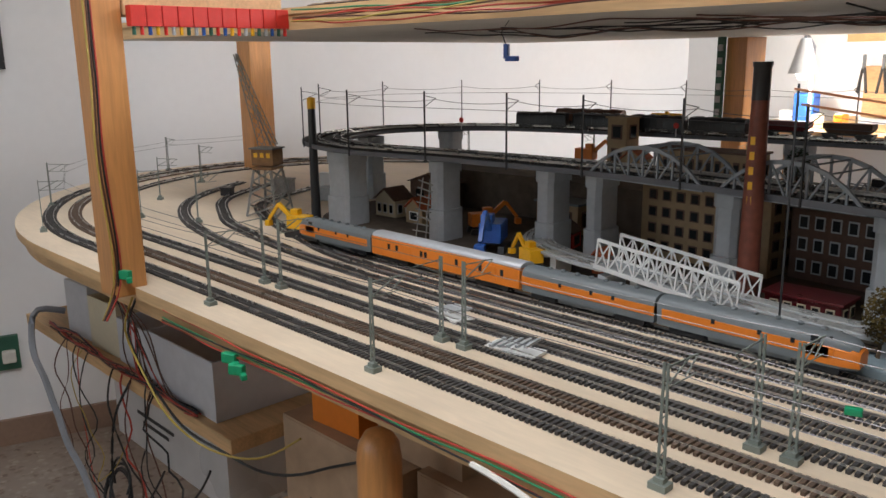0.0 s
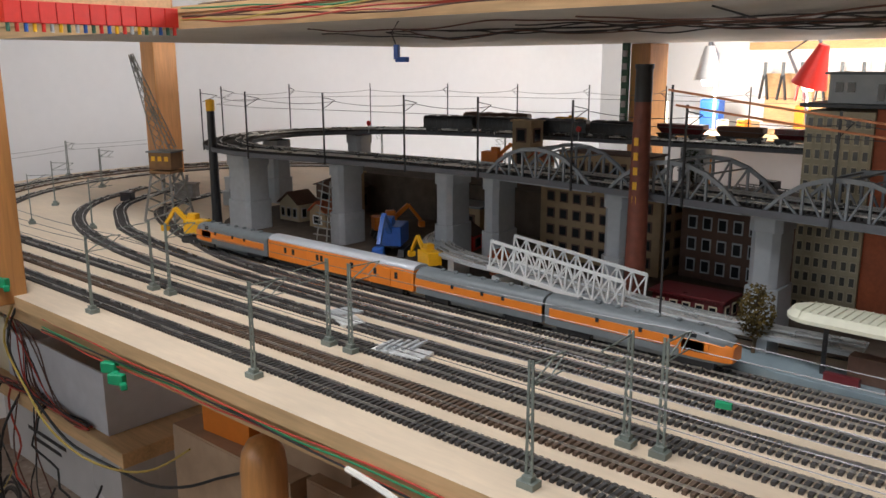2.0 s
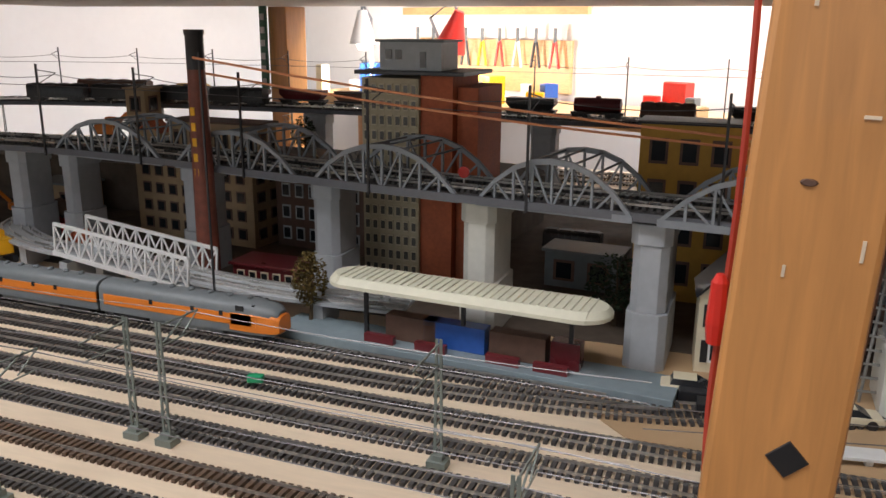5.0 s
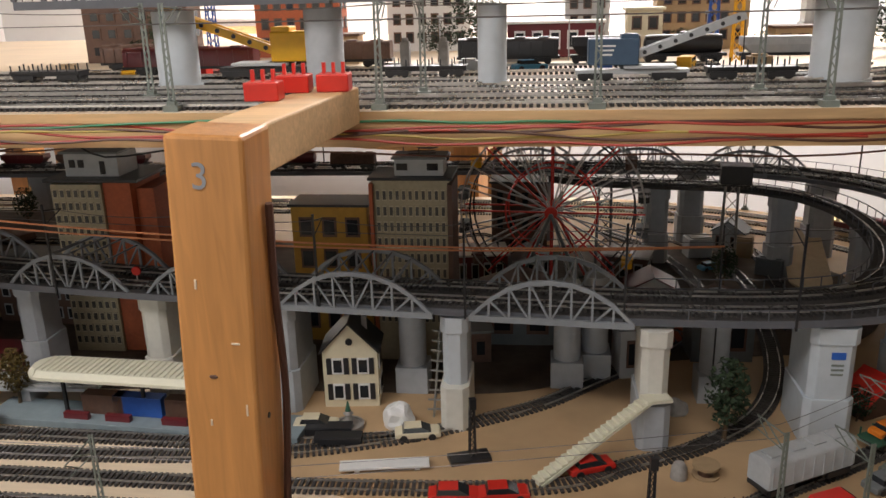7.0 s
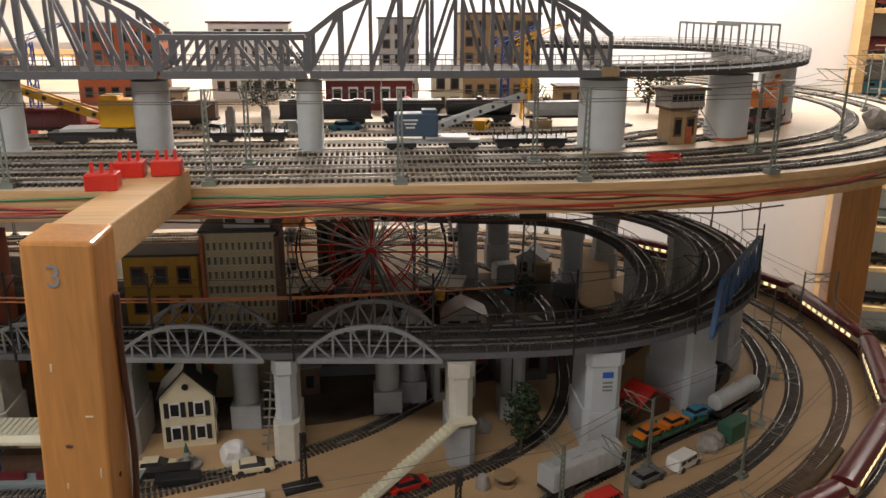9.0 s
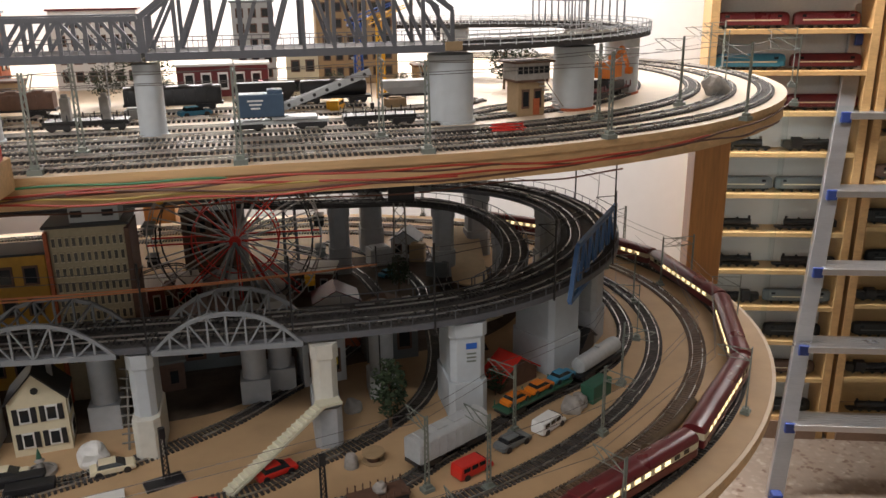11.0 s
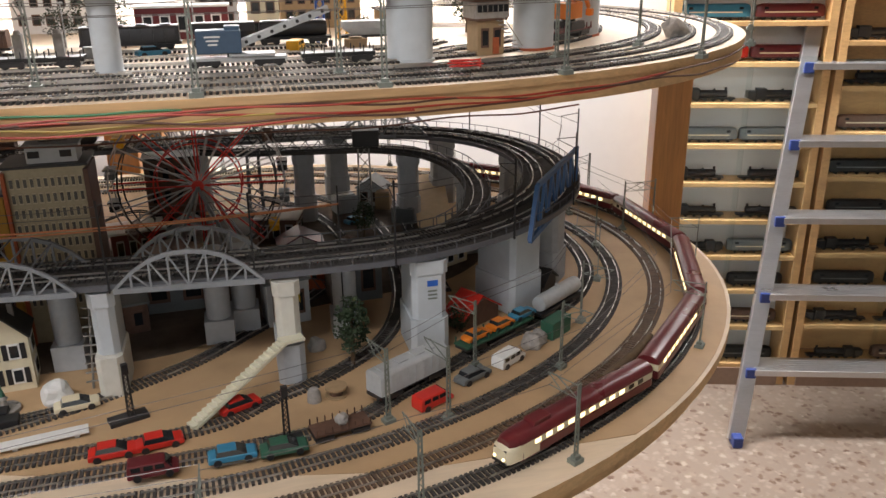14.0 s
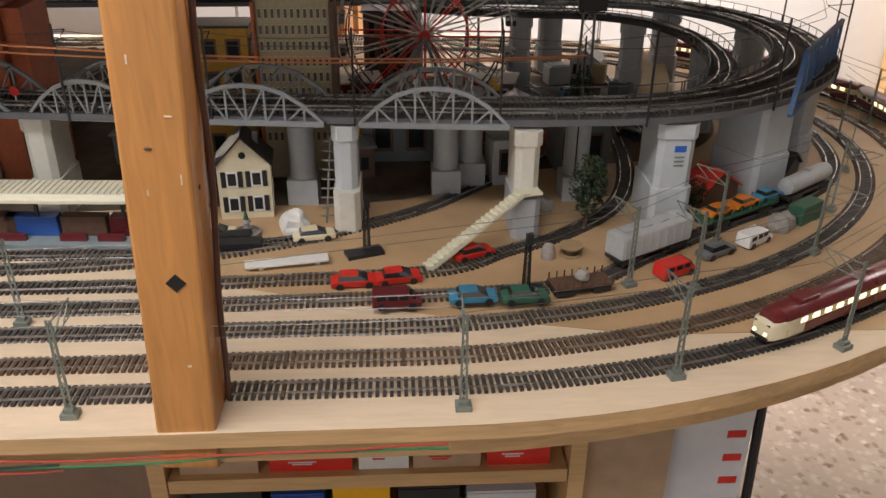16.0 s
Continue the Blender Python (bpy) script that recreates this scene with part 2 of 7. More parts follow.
def finish(ob, bevel, smooth):
    if bevel:
        md = ob.modifiers.new("bevel", "BEVEL")
        md.width, md.segments, md.limit_method = bevel, 2, "ANGLE"
    if smooth:
        for p in ob.data.polygons:
            p.use_smooth = True
        ob.data.set_sharp_from_angle(angle=radians(38))
    return ob


def part(name, mb, material, parent=None, label="", bevel=0.0, smooth=False):
    """Links one mesh, under a thing or a part; its coordinates are those of the parent."""
    me = mb.mesh(name) if isinstance(mb, MB) else mb
    if not me.materials:
        me.materials.append(material)
    ob = new(name, me)
    if parent is not None:
        ob.parent = parent
    if label:
        ob["label"] = label
    return finish(ob, bevel, smooth)


def thing(name, label, category, m=None, group="", kind=""):
    ob = new(name)
    ob.empty_display_size = 0.02
    if m is not None:
        ob.matrix_basis = m
    return tagged(ob, label, category, group, kind)


def structure(name, mb, material, label, category, bevel=0.0):
    return tagged(part(name, mb, material, bevel=bevel), label, category, kind="structure")


def smooth_path(pts, step, closed=False):
    """Catmull-Rom through the points, then even steps."""
    P = [Vector((*p, 0)) if len(p) == 2 else Vector(p) for p in pts]
    n = len(P)
    dense = []
    for i in range(n if closed else n - 1):
        if closed:
            a, b, c, d = P[i - 1], P[i], P[(i + 1) % n], P[(i + 2) % n]
        else:
            a, b, c, d = P[max(i - 1, 0)], P[i], P[i + 1], P[min(i + 2, n - 1)]
        for k in range(24):
            t = k / 24
            dense.append(0.5 * (2 * b + (c - a) * t + (2 * a - 5 * b + 4 * c - d) * t * t + (3 * b - a - 3 * c + d) * t ** 3))
    dense.append(P[0] if closed else P[-1])
    return even(dense, step)


def even(dense, step):
    out, need = [dense[0].copy()], step
    for a, b in zip(dense, dense[1:]):
        l, done = (b - a).length, 0.0
        while l - done >= need:
            done += need
            out.append(a + (b - a) * (done / l))
            need = step
        need -= l - done
    return out


def tangents(P):
    return [(P[min(i + 1, len(P) - 1)] - P[max(i - 1, 0)]).normalized() for i in range(len(P))]


def ribbon(mb, P, off, w, z0, z1):
    """A bar of width w that follows P at the sideways distance off."""
    T = tangents(P)
    secs = []
    for p, t in zip(P, T):
        s = Vector((-t.y, t.x, 0))
        secs.append([p + s * (off - w / 2) + Vector((0, 0, z0)), p + s * (off + w / 2) + Vector((0, 0, z0)), p + s * (off + w / 2) + Vector((0, 0, z1)), p + s * (off - w / 2) + Vector((0, 0, z1))])
    return mb.loft(secs)


def lattice_boom(mb, a, b, w0, w1, n, t=0.0016):
    a, b = Vector(a), Vector(b)
    d = (b - a).normalized()
    s = d.cross(Vector((0, 0, 1))) if abs(d.z) < 0.98 else Vector((1, 0, 0))
    s.normalize()
    u = s.cross(d)
    C = [(1, 1), (1, -1), (-1, -1), (-1, 1)]
    P = lambda i, k: a.lerp(b, i / n) + (s * C[k][0] + u * C[k][1]) * 0.5 * (w0 + (w1 - w0) * i / n)
    for k in range(4):
        mb.bar(P(0, k), P(n, k), t)
        for i in range(n):
            mb.bar(P(i, k), P(i + 1, (k + 1) % 4), t * 0.7)
    return mb


GAUGE, PITCH = 0.0165, 0.0072


def track(P, z, sleeper, label, near=None):
    """Rails and sleepers along P (even steps of PITCH); those between the two x of near are single parts."""
    ob = thing("railway_track", label, "track", group="model railway tracks")
    for p in P:
        p.z = z
    T = tangents(P)
    for s in (-1, 1):
        mb = MB()
        ribbon(mb, P[::3] + [P[-1]], s * GAUGE / 2, 0.0011, 0.0035, 0.0060)
        part("rail", mb, RAIL, ob)
    me = MB().box((0, 0, 0.0019), (0.0038, 0.029, 0.0034)).mesh("sleeper")
    me.materials.append(sleeper)
    mb = MB()
    for p, t in zip(P, T):
        if near and near[0] < p.x < near[1] and p.y < 0.3:
            o = new("sleeper", me)
            o.parent = ob
            o.matrix_basis = Matrix.Translation(p) @ Matrix.Rotation(math.atan2(t.y, t.x), 4, "Z")
        else:
            mb.box(p + Vector((0, 0, 0.0019)), (0.0038, 0.029, 0.0034), math.atan2(t.y, t.x))
    if mb.v:
        part("sleeper_bed", mb, sleeper, ob)["kind"] = "stuff"
    return ob


def arc(cx, cy, a, b, t0, t1, n=60):
    return [Vector((cx + a * math.cos(radians(t0 + (t1 - t0) * i / n)), cy + b * math.sin(radians(t0 + (t1 - t0) * i / n)), 0)) for i in range(n + 1)]


ZB, ZU = 1.05, 1.476     # tops of the lower board and of the upper deck

# ---- room ----
U0, U1, V0, V1, CEIL = -3.45, 3.6, -2.5, 2.36, 2.6
structure("floor", MB().box((U0 / 2 + U1 / 2, V0 / 2 + V1 / 2, -0.05), (U1 - U0 + 0.4, V1 - V0 + 0.4, 0.1), m=RM), terrazzo(), "speckled beige terrazzo floor", "floor")
# The ceiling is out of view; its dark colour deepens the shadows below.
structure("ceiling", MB().box((U0 / 2 + U1 / 2, V0 / 2 + V1 / 2, CEIL + 0.05), (U1 - U0 + 0.4, V1 - V0 + 0.4, 0.1), m=RM), CEIL_DIM, "unseen ceiling coloured dark to cut bounced light", "ceiling")
structure("wall_north", MB().box((U0 / 2 + U1 / 2, V1 + 0.1, CEIL / 2), (U1 - U0 + 0.4, 0.2, CEIL), m=RM), WHITE, "plain white plastered wall behind the layout", "wall")
structure("wall_west", MB().box((U0 - 0.1, V0 / 2 + V1 / 2, CEIL / 2), (0.2, V1 - V0, CEIL), m=RM), WHITE, "plain white plastered wall with brown baseboard", "wall")
# East wall is out of view; its dark tone only lowers ambient light.
structure("wall_east", MB().box((U1 + 0.1, V0 / 2 + V1 / 2, CEIL / 2), (0.2, V1 - V0, CEIL), m=RM), WALL_DIM, "unseen wall darkened to cut bounced light", "wall")
# Unseen wall; its two openings are added to suit the fill lamps.
sw = MB()
for a, b in ((U0 - 0.2, -1.75), (-0.05, 0.65), (2.35, U1 + 0.2)):
    sw.box(((a + b) / 2, V0 - 0.1, CEIL / 2), (b - a, 0.2, CEIL), m=RM)
for a, b in ((-1.75, -0.05), (0.65, 2.35)):
    sw.box(((a + b) / 2, V0 - 0.1, 0.55), (b - a, 0.2, 1.1), m=RM).box(((a + b) / 2, V0 - 0.1, 2.5), (b - a, 0.2, 0.2), m=RM)
structure("wall_south", sw, WALL_DIM, "unseen darkened wall with two openings added for fill lamps", "wall")
structure("baseboard", MB().box((U0 + 0.008, V0 / 2 + V1 / 2, 0.05), (0.016, V1 - V0, 0.1), m=RM).box((U0 / 2 + U1 / 2, V1 - 0.008, 0.05), (U1 - U0 - 0.04, 0.016, 0.1), m=RM), SKIRT, "low brown stone baseboard along the walls", "baseboard")

def raw_sides(ob):
    """The sawn edge of a board shows raw pine."""
    ob.data.materials.append(EDGE)
    for p in ob.data.polygons:
        if abs(p.normal.z) < 0.5:
            p.material_index = 1


# ---- lower board ----
outline = arc(0.05, 0.76, 0.985, 0.827, -90, 90) + arc(-2.0, 0.76, 0.93, 0.835, 90, 270)
outline = [p for i, p in enumerate(outline) if i == 0 or (p - outline[i - 1]).length > 1e-4]
structure("layout_board", MB().prism([(p.x, p.y) for p in outline], ZB - 0.018, ZB), PLY, "pale plywood layout board with rounded ends", "board")
raw_sides(bpy.data.objects["layout_board"])
inner = [(p.x - 0.012 * (1 if p.x > -1 else -1), 0.76 + (p.y - 0.76) * 0.985) for p in outline]
tanp = arc(0.05, 0.76, 0.979, 0.821, -56, 80, 40) + [Vector((0.1, 1.5, 0)), Vector((-0.4, 1.5, 0)), Vector((-0.4, 0.35, 0)), Vector((-0.28, 0.235, 0)), Vector((0.05, 0.132, 0)), Vector((0.30, 0.08, 0))]
structure("tan_ground", MB().prism([(p.x, p.y) for p in tanp], ZB + 0.0001, ZB + 0.0009), TANB, "tan painted ground on the rounded board end", "ground")
structure("board_frame", MB().prism(inner, ZB - 0.046, ZB - 0.0185), EDGE, "raw pine edge frame under the layout board", "board edge")

# ---- upper deck ----
up = arc(0.30, 0.98, 0.86, 0.75, -90, 90, 48) + [Vector((-2.35, 1.73, 0)), Vector((-2.35, 0.23, 0))]
structure("upper_deck", MB().prism([(p.x, p.y) for p in up], ZU - 0.010, ZU), PLY, "pale plywood upper deck carrying railway tracks", "deck")
raw_sides(bpy.data.objects["upper_deck"])
structure("upper_deck_frame", MB().prism([(p.x * 0.998, 0.98 + (p.y - 0.98) * 0.996) for p in up], ZU - 0.036, ZU - 0.0105), EDGE, "pine frame and pale underside of the upper deck", "deck edge")
uf = bpy.data.objects["upper_deck_frame"]
uf.data.materials.append(UNDER)
for p in uf.data.polygons:
    if p.normal.z < -0.5:
        p.material_index = 1

# ---- posts ----


def wooden_post(x, y, z0, z1, w=0.075, d=0.078, label="square varnished pine post with knots", rz=0.0):
    ob = thing("wooden_post", label, "post", pose(x, y, z0, 0, 0, rz), group="posts of the layout")
    part("shaft", MB().box((0, 0, (z1 - z0) / 2), (w, d, z1 - z0)), PINE, ob, bevel=0.003)
    return ob


P3 = wooden_post(-0.1665, -0.0375, ZB - 0.045, 1.504, 0.055, 0.055, label="square pine post with a dark knot hole and pencilled mark")
P3.matrix_basis = pose(-0.1875, -0.0375, ZB - 0.045, 0, 2.4, 0)
wooden_post(-1.617, -0.079, ZB - 0.012, 1.56, 0.056, 0.052)
wooden_post(-2.70, 0.84, ZB + 0.001, 2.2)
wooden_post(-1.49, 1.69, 0.0, ZU - 0.038, 0.075, 0.075, rz=ROOM)
wooden_post(1.10, 0.94, ZB - 0.05, ZU - 0.038, 0.075, 0.075, rz=ROOM)
wooden_post(-0.15, 1.69, 0.0, ZU - 0.038, 0.075, 0.075, rz=ROOM)

# ---- tracks of the lower board ----


def loop(fy, cr, ar, cl, al, yc=0.76):
    b = yc - fy
    d = arc(cr, yc, ar, b, -90, 90, 90) + arc(cl, yc, al, b, 90, 270, 90)
    d.append(d[0].copy())
    return even(d, PITCH)


FRONT = [(-0.006, 0.05, 0.93, -2.0, 0.85), (0.046, 0.02, 0.89, -2.0, 0.79), (0.106, 0.0, 0.835, -1.98, 0.72)]
for i, a in enumerate(FRONT):
    track(loop(*a), ZB, SLEEPB if i == 1 else SLEEP, "long oval model railway track with %s sleepers" % ("brown" if i == 1 else "black"), near=(-0.95, 0.55))
S = lambda *p: smooth_path(p, PITCH)
track(S((-2.45, 0.62), (-2.30, 0.40), (-2.08, 0.26), (-1.78, 0.185), (-1.4, 0.16), (-0.6, 0.158), (-0.15, 0.165), (0.21, 0.190), (0.343, 0.264), (0.503, 0.371), (0.61, 0.430), (0.70, 0.505), (0.765, 0.62), (0.79, 0.78), (0.77, 0.95)), ZB, SLEEP, "siding track that curves under the bridge beside the wagons")
track(S((-2.38, 0.70), (-2.24, 0.46), (-2.05, 0.34), (-1.85, 0.27), (-1.4, 0.215), (-0.5, 0.211), (-0.2, 0.215), (0.06, 0.235), (0.158, 0.286), (0.248, 0.336), (0.34, 0.43), (0.395, 0.58), (0.422, 0.80), (0.432, 0.92), (0.407, 1.06), (0.350, 1.18), (0.26, 1.29)), ZB, SLEEP, "station track curving in under the viaduct")
track(S((-2.22, 0.72), (-2.12, 0.50), (-1.98, 0.40), (-1.7, 0.31), (-1.4, 0.258), (-0.6, 0.256), (-0.3, 0.275), (-0.144, 0.318), (-0.052, 0.362), (0.051, 0.425), (0.117, 0.487), (0.21, 0.58), (0.285, 0.68), (0.330, 0.80), (0.341, 0.88), (0.322, 1.01), (0.275, 1.14), (0.19, 1.26)), ZB, SLEEP, "station track with black sleepers beside the platform")
track(S((-1.9, 0.45), (-1.72, 0.345), (-1.4, 0.300), (-0.62, 0.300), (-0.4, 0.298), (-0.27, 0.30), (-0.1, 0.335)), ZB, SLEEP, "platform track under the orange train")
# grey roadway rails that climb behind the orange train
RAMP = smooth_path([(-1.32, 0.62), (-1.26, 0.50), (-1.12, 0.43), (-0.95, 0.41), (-0.75, 0.385), (-0.55, 0.40)], PITCH)

# ---- viaduct ----
ZV = 1.215
VIA = smooth_path([(-1.15, 0.528), (-0.93, 0.512), (-0.71, 0.476), (-0.5, 0.445), (-0.28, 0.425), (-0.05, 0.41), (0.18, 0.392), (0.40, 0.405), (0.57, 0.49), (0.69, 0.63), (0.742, 0.82), (0.71, 1.0), (0.59, 1.135), (0.38, 1.205), (0.10, 1.212), (-0.3, 1.2), (-1.0, 1.18), (-1.50, 1.13), (-1.85, 1.02), (-2.01, 0.8), (-1.95, 0.57), (-1.74, 0.47), (-1.45, 0.505)], PITCH, closed=True)


def offset(P, d):
    return [p + Vector((-t.y, t.x, 0)) * d for p, t in zip(P, tangents(P))]


deck = thing("viaduct_deck", "dark grey double-track viaduct deck with side rails", "viaduct")
mb = MB()
ribbon(mb, VIA[::4] + [VIA[0]], 0.0, 0.105, ZV - 0.006, ZV)
part("roadbed", mb, DARK, deck)
for s in (-1, 1):
    mb = MB()
    ribbon(mb, VIA[::4] + [VIA[0]], s * 0.053, 0.003, ZV - 0.0075, ZV + 0.001)
    part("side_girder", mb, DARKST, deck)
    mb = MB()
    Q = offset(VIA, s * 0.053)
    for k in range(0, len(Q) - 1, 4):
        if Q[k].x > 0.21:
            mb.bar(Q[k] + Vector((0, 0, ZV)), Q[k] + Vector((0, 0, ZV + 0.014)), 0.0012)
    part("railing", mb, DARKST, deck)["kind"] = "stuff"
    mb = MB()
    ribbon(mb, [p for p in VIA[::4] if p.x > 0.18], s * 0.053, 0.0012, ZV + 0.0134, ZV + 0.0146)
    part("handrail", mb, DARKST, deck)
for s in (-1, 1):
    track(offset(VIA, s * 0.025), ZV, SLEEP, "viaduct track with dark sleepers")


def pier(x, y, z1, w, d, material, label, rz=0.0, z0=None, foot=None):
    z0 = ZB if z0 is None else z0
    h = z1 - z0
    ob = thing("bridge_pier", label, "pier", pose(x, y, z0, 0, 0, rz), group="piers under the viaduct")
    part("base", MB().box((0, -0.004 if foot else 0, h * 0.2), (w + 0.006, d + (0.014 if foot else 0.006), h * 0.4), ch=0.008), foot or material, ob, bevel=0.0008)
    part("shaft", MB().box((0, 0, h * 0.63), (w, d, h * 0.46), ch=0.008), material, ob, bevel=0.0008)
    part("cap", MB().box((0, 0, h * 0.93), (w + 0.005, d + 0.004, h * 0.14), ch=0.008), material, ob, bevel=0.0008)
    return ob


ZP = ZV - 0.012
for x, y, w in ((-1.752, 0.47, 0.066), (-1.487, 0.50, 0.034), (-1.258, 0.540, 0.036), (-1.160, 0.545, 0.030), (-0.915, 0.52, 0.036), (-0.69, 0.485, 0.036)):
    pier(x, y, ZP, w, 0.06, GREY, "grey painted rectangular bridge pier on the board")
pier(-0.475, 0.450, ZP, 0.036, 0.08, GREYW, "cream painted bridge pier beside the red brick tower")
pier(-0.286, 0.43, ZP, 0.036, 0.09, GREY, "grey painted rectangular bridge pier on the board")
pier(-0.054, 0.398, ZP, 0.031, 0.075, PALE, "slim pale grey bridge pier with chamfered corners", foot=GREYW)
PC = pier(0.189, 0.372, ZP, 0.033, 0.08, GREYW, "cream bridge pier on a grey base with a yellow sticker", foot=GREY)
PD = pier(0.397, 0.400, ZP, 0.052, 0.09, PALE, "pale grey broad bridge pier with blue sticker", 0.0)
pier(0.572, 0.512, ZP, 0.072, 0.09, PALE, "pale grey broad bridge pier with blue truss above", 27)
pier(0.668, 0.600, ZP, 0.055, 0.07, GREY, "grey broad bridge pier behind the blue truss", 50)
for x, y in ((0.72, 0.74), (0.72, 0.92), (0.61, 1.115), (0.37, 1.205), (0.05, 1.21), (-0.6, 1.2), (-1.1, 1.17), (-1.5, 1.1), (-1.93, 0.95), (-1.98, 0.72)):
    pier(x, y, ZP, 0.05, 0.05, GREY, "grey square bridge pier standing at the back")
for x, y in ((-0.125, 0.47), (0.09, 0.50), (0.13, 0.53), (0.285, 0.47)):
    ob = thing("round_pier", "grey round concrete-like bridge pier", "pier", pose(x, y, ZB), group="round piers")
    part("column", MB().lathe([(0.019, 0), (0.019, 0.12), (0.017, 0.121), (0.017, 0.153)], n=20), GREY, ob, smooth=True)
    part("plinth", MB().box((0, 0, 0.02), (0.045, 0.045, 0.04)), GREY, ob, bevel=0.001)


def arch_points(L, H, n=8):
    return [(-L / 2 + L * i / n, H * (1 - abs(2 * i / n - 1) ** 2.3)) for i in range(n + 1)]


def arch_bridge(m, L=0.222, H=0.050, material=None, label="grey plastic arched truss bridge on the piers", W=0.096):
    material = material or STEEL
    ob = thing("arch_bridge", label, "bridge", m, group="arch bridges")
    for s in (-1, 1):
        y = s * W / 2
        tr = part("truss", MB().bar((-L / 2, y, 0), (L / 2, y, 0), 0.0045, 0.0075), material, ob)
        A = arch_points(L, H)
        mb = MB().loft([[Vector((q[0], y - 0.0025, q[1] - 0.003)), Vector((q[0], y + 0.0025, q[1] - 0.003)), Vector((q[0], y + 0.0025, q[1] + 0.0025)), Vector((q[0], y - 0.0025, q[1] + 0.0025))] for q in A])
        part("arch_chord", mb, material, tr)
        for i in range(1, 8):
            part("upright", MB().bar((A[i][0], y, 0), (A[i][0], y, A[i][1]), 0.003), material, tr)
        for i in range(1, 7):
            a, b = ((A[i][0], 0), A[i + 1]) if i >= 4 else (A[i], (A[i + 1][0], 0))
            part("diagonal", MB().bar((a[0], y, a[1]), (b[0], y, b[1]), 0.0024), material, tr)
    A = arch_points(L, H)
    for i in (2, 3, 4, 5, 6):
        part("cross_brace", MB().bar((A[i][0], -W / 2, A[i][1]), (A[i][0], W / 2, A[i][1]), 0.002), material, ob)
    return ob


part("sticker", MB().lathe([(0.006, -0.0004), (0.006, 0.0008)], n=16, m=pose(0.0188, -0.010, 0.115, 0, 90, 0)), mat("yellow_sticker", (0.7, 0.5, 0.02), 0.5), PC, "round yellow sticker")
part("sticker", MB().box((0.004, -0.0455, 0.118), (0.016, 0.0008, 0.009)), mat("blue_sticker", (0.02, 0.12, 0.5), 0.5), PD, "small blue sticker")
for k in range(3):
    part("print_bar", MB().box((0.004, -0.0455, 0.106 - 0.006 * k), (0.014, 0.0008, 0.0025)), MASTM, PD)
first = None
for (xa, ya), (xb, yb) in (((-1.145, 0.545), (-0.925, 0.522)), ((-0.905, 0.52), (-0.70, 0.487)), ((-0.68, 0.484), (-0.485, 0.457)), ((-0.465, 0.455), (-0.298, 0.433)), ((-0.276, 0.43), (-0.074, 0.411)), ((-0.030, 0.408), (0.166, 0.392))):
    m = pose((xa + xb) / 2, (ya + yb) / 2 - 0.012, ZV - 0.006, 0, 0, math.degrees(math.atan2(yb - ya, xb - xa)))
    if first is None:
        first = arch_bridge(m, L=0.212)
    else:
        k = math.hypot(xb - xa, yb - ya) / 0.212
        copy_thing(first, m).scale.x = k

# ---- catenary masts ----


def mast(x, y, z, rz=0.0, h=0.108, arm=0.05, label="grey-green lattice catenary mast"):
    ob = thing("catenary_mast", label, "mast", pose(x, y, z, 0, 0, rz), group="catenary masts")
    part("foot", MB().box((0, 0, 0.003), (0.016, 0.013, 0.006)).box((0, 0, 0.008), (0.009, 0.008, 0.005)), MASTM, ob)
    mb = MB()
    for sx in (-1, 1):
        mb.bar((sx * 0.0030, 0, 0.008), (sx * 0.0017, 0, h), 0.0013, 0.0022)
    n = 12
    for i in range(n):
        a, b = 0.01 + (h - 0.012) * i / n, 0.01 + (h - 0.012) * (i + 1) / n
        s = 1 if i % 2 else -1
        mb.bar((s * 0.0027, 0, a), (-s * 0.0023, 0, b), 0.0009)
    part("lattice", mb, MASTM, ob)
    if arm:
        part("arm", MB().bar((0, 0, h - 0.022), (0, arm * 0.75, h - 0.004), 0.0012).bar((0, 0, h - 0.004), (0, arm, h - 0.006), 0.0012).bar((0, arm, h - 0.006), (0, arm * 0.6, h - 0.020), 0.001).bar((0, 0, h - 0.022), (0, arm * 0.95, h - 0.022), 0.001), MASTM, ob)
    return ob


def wire_run(pts, label="thin catenary wire hung between masts", sag=0.004, r=0.00045, drop=0.016):
    ob = thing("catenary_wire", label, "wire", group="catenary wires")
    for dz, g in ((0.0, sag), (-drop, 0.0)):
        for a, b in zip(pts, pts[1:]):
            mb = MB()
            a, b = Vector(a), Vector(b)
            P = [a.lerp(b, k / 8) + Vector((0, 0, dz - g * 4 * (k / 8) * (1 - k / 8))) for k in range(9)]
            mb.tube(P, r, 4)
            part("wire", mb, WIRE, ob)
    return ob


base = mast(0.076, -0.041, ZB)
for x in (-0.30, -0.688, -1.053, -1.42, -1.79):
    copy_thing(base, pose(x, -0.037, ZB))
for x, y in ((-0.632, 0.08), (-1.031, 0.086), (-1.42, 0.082)):
    copy_thing(base, pose(x, y, ZB))
for x, y in ((-0.665, 0.08), (-1.071, 0.087), (-1.465, 0.081), (-0.41, 0.131)):
    copy_thing(base, pose(x, y, ZB, 0, 0, 180))
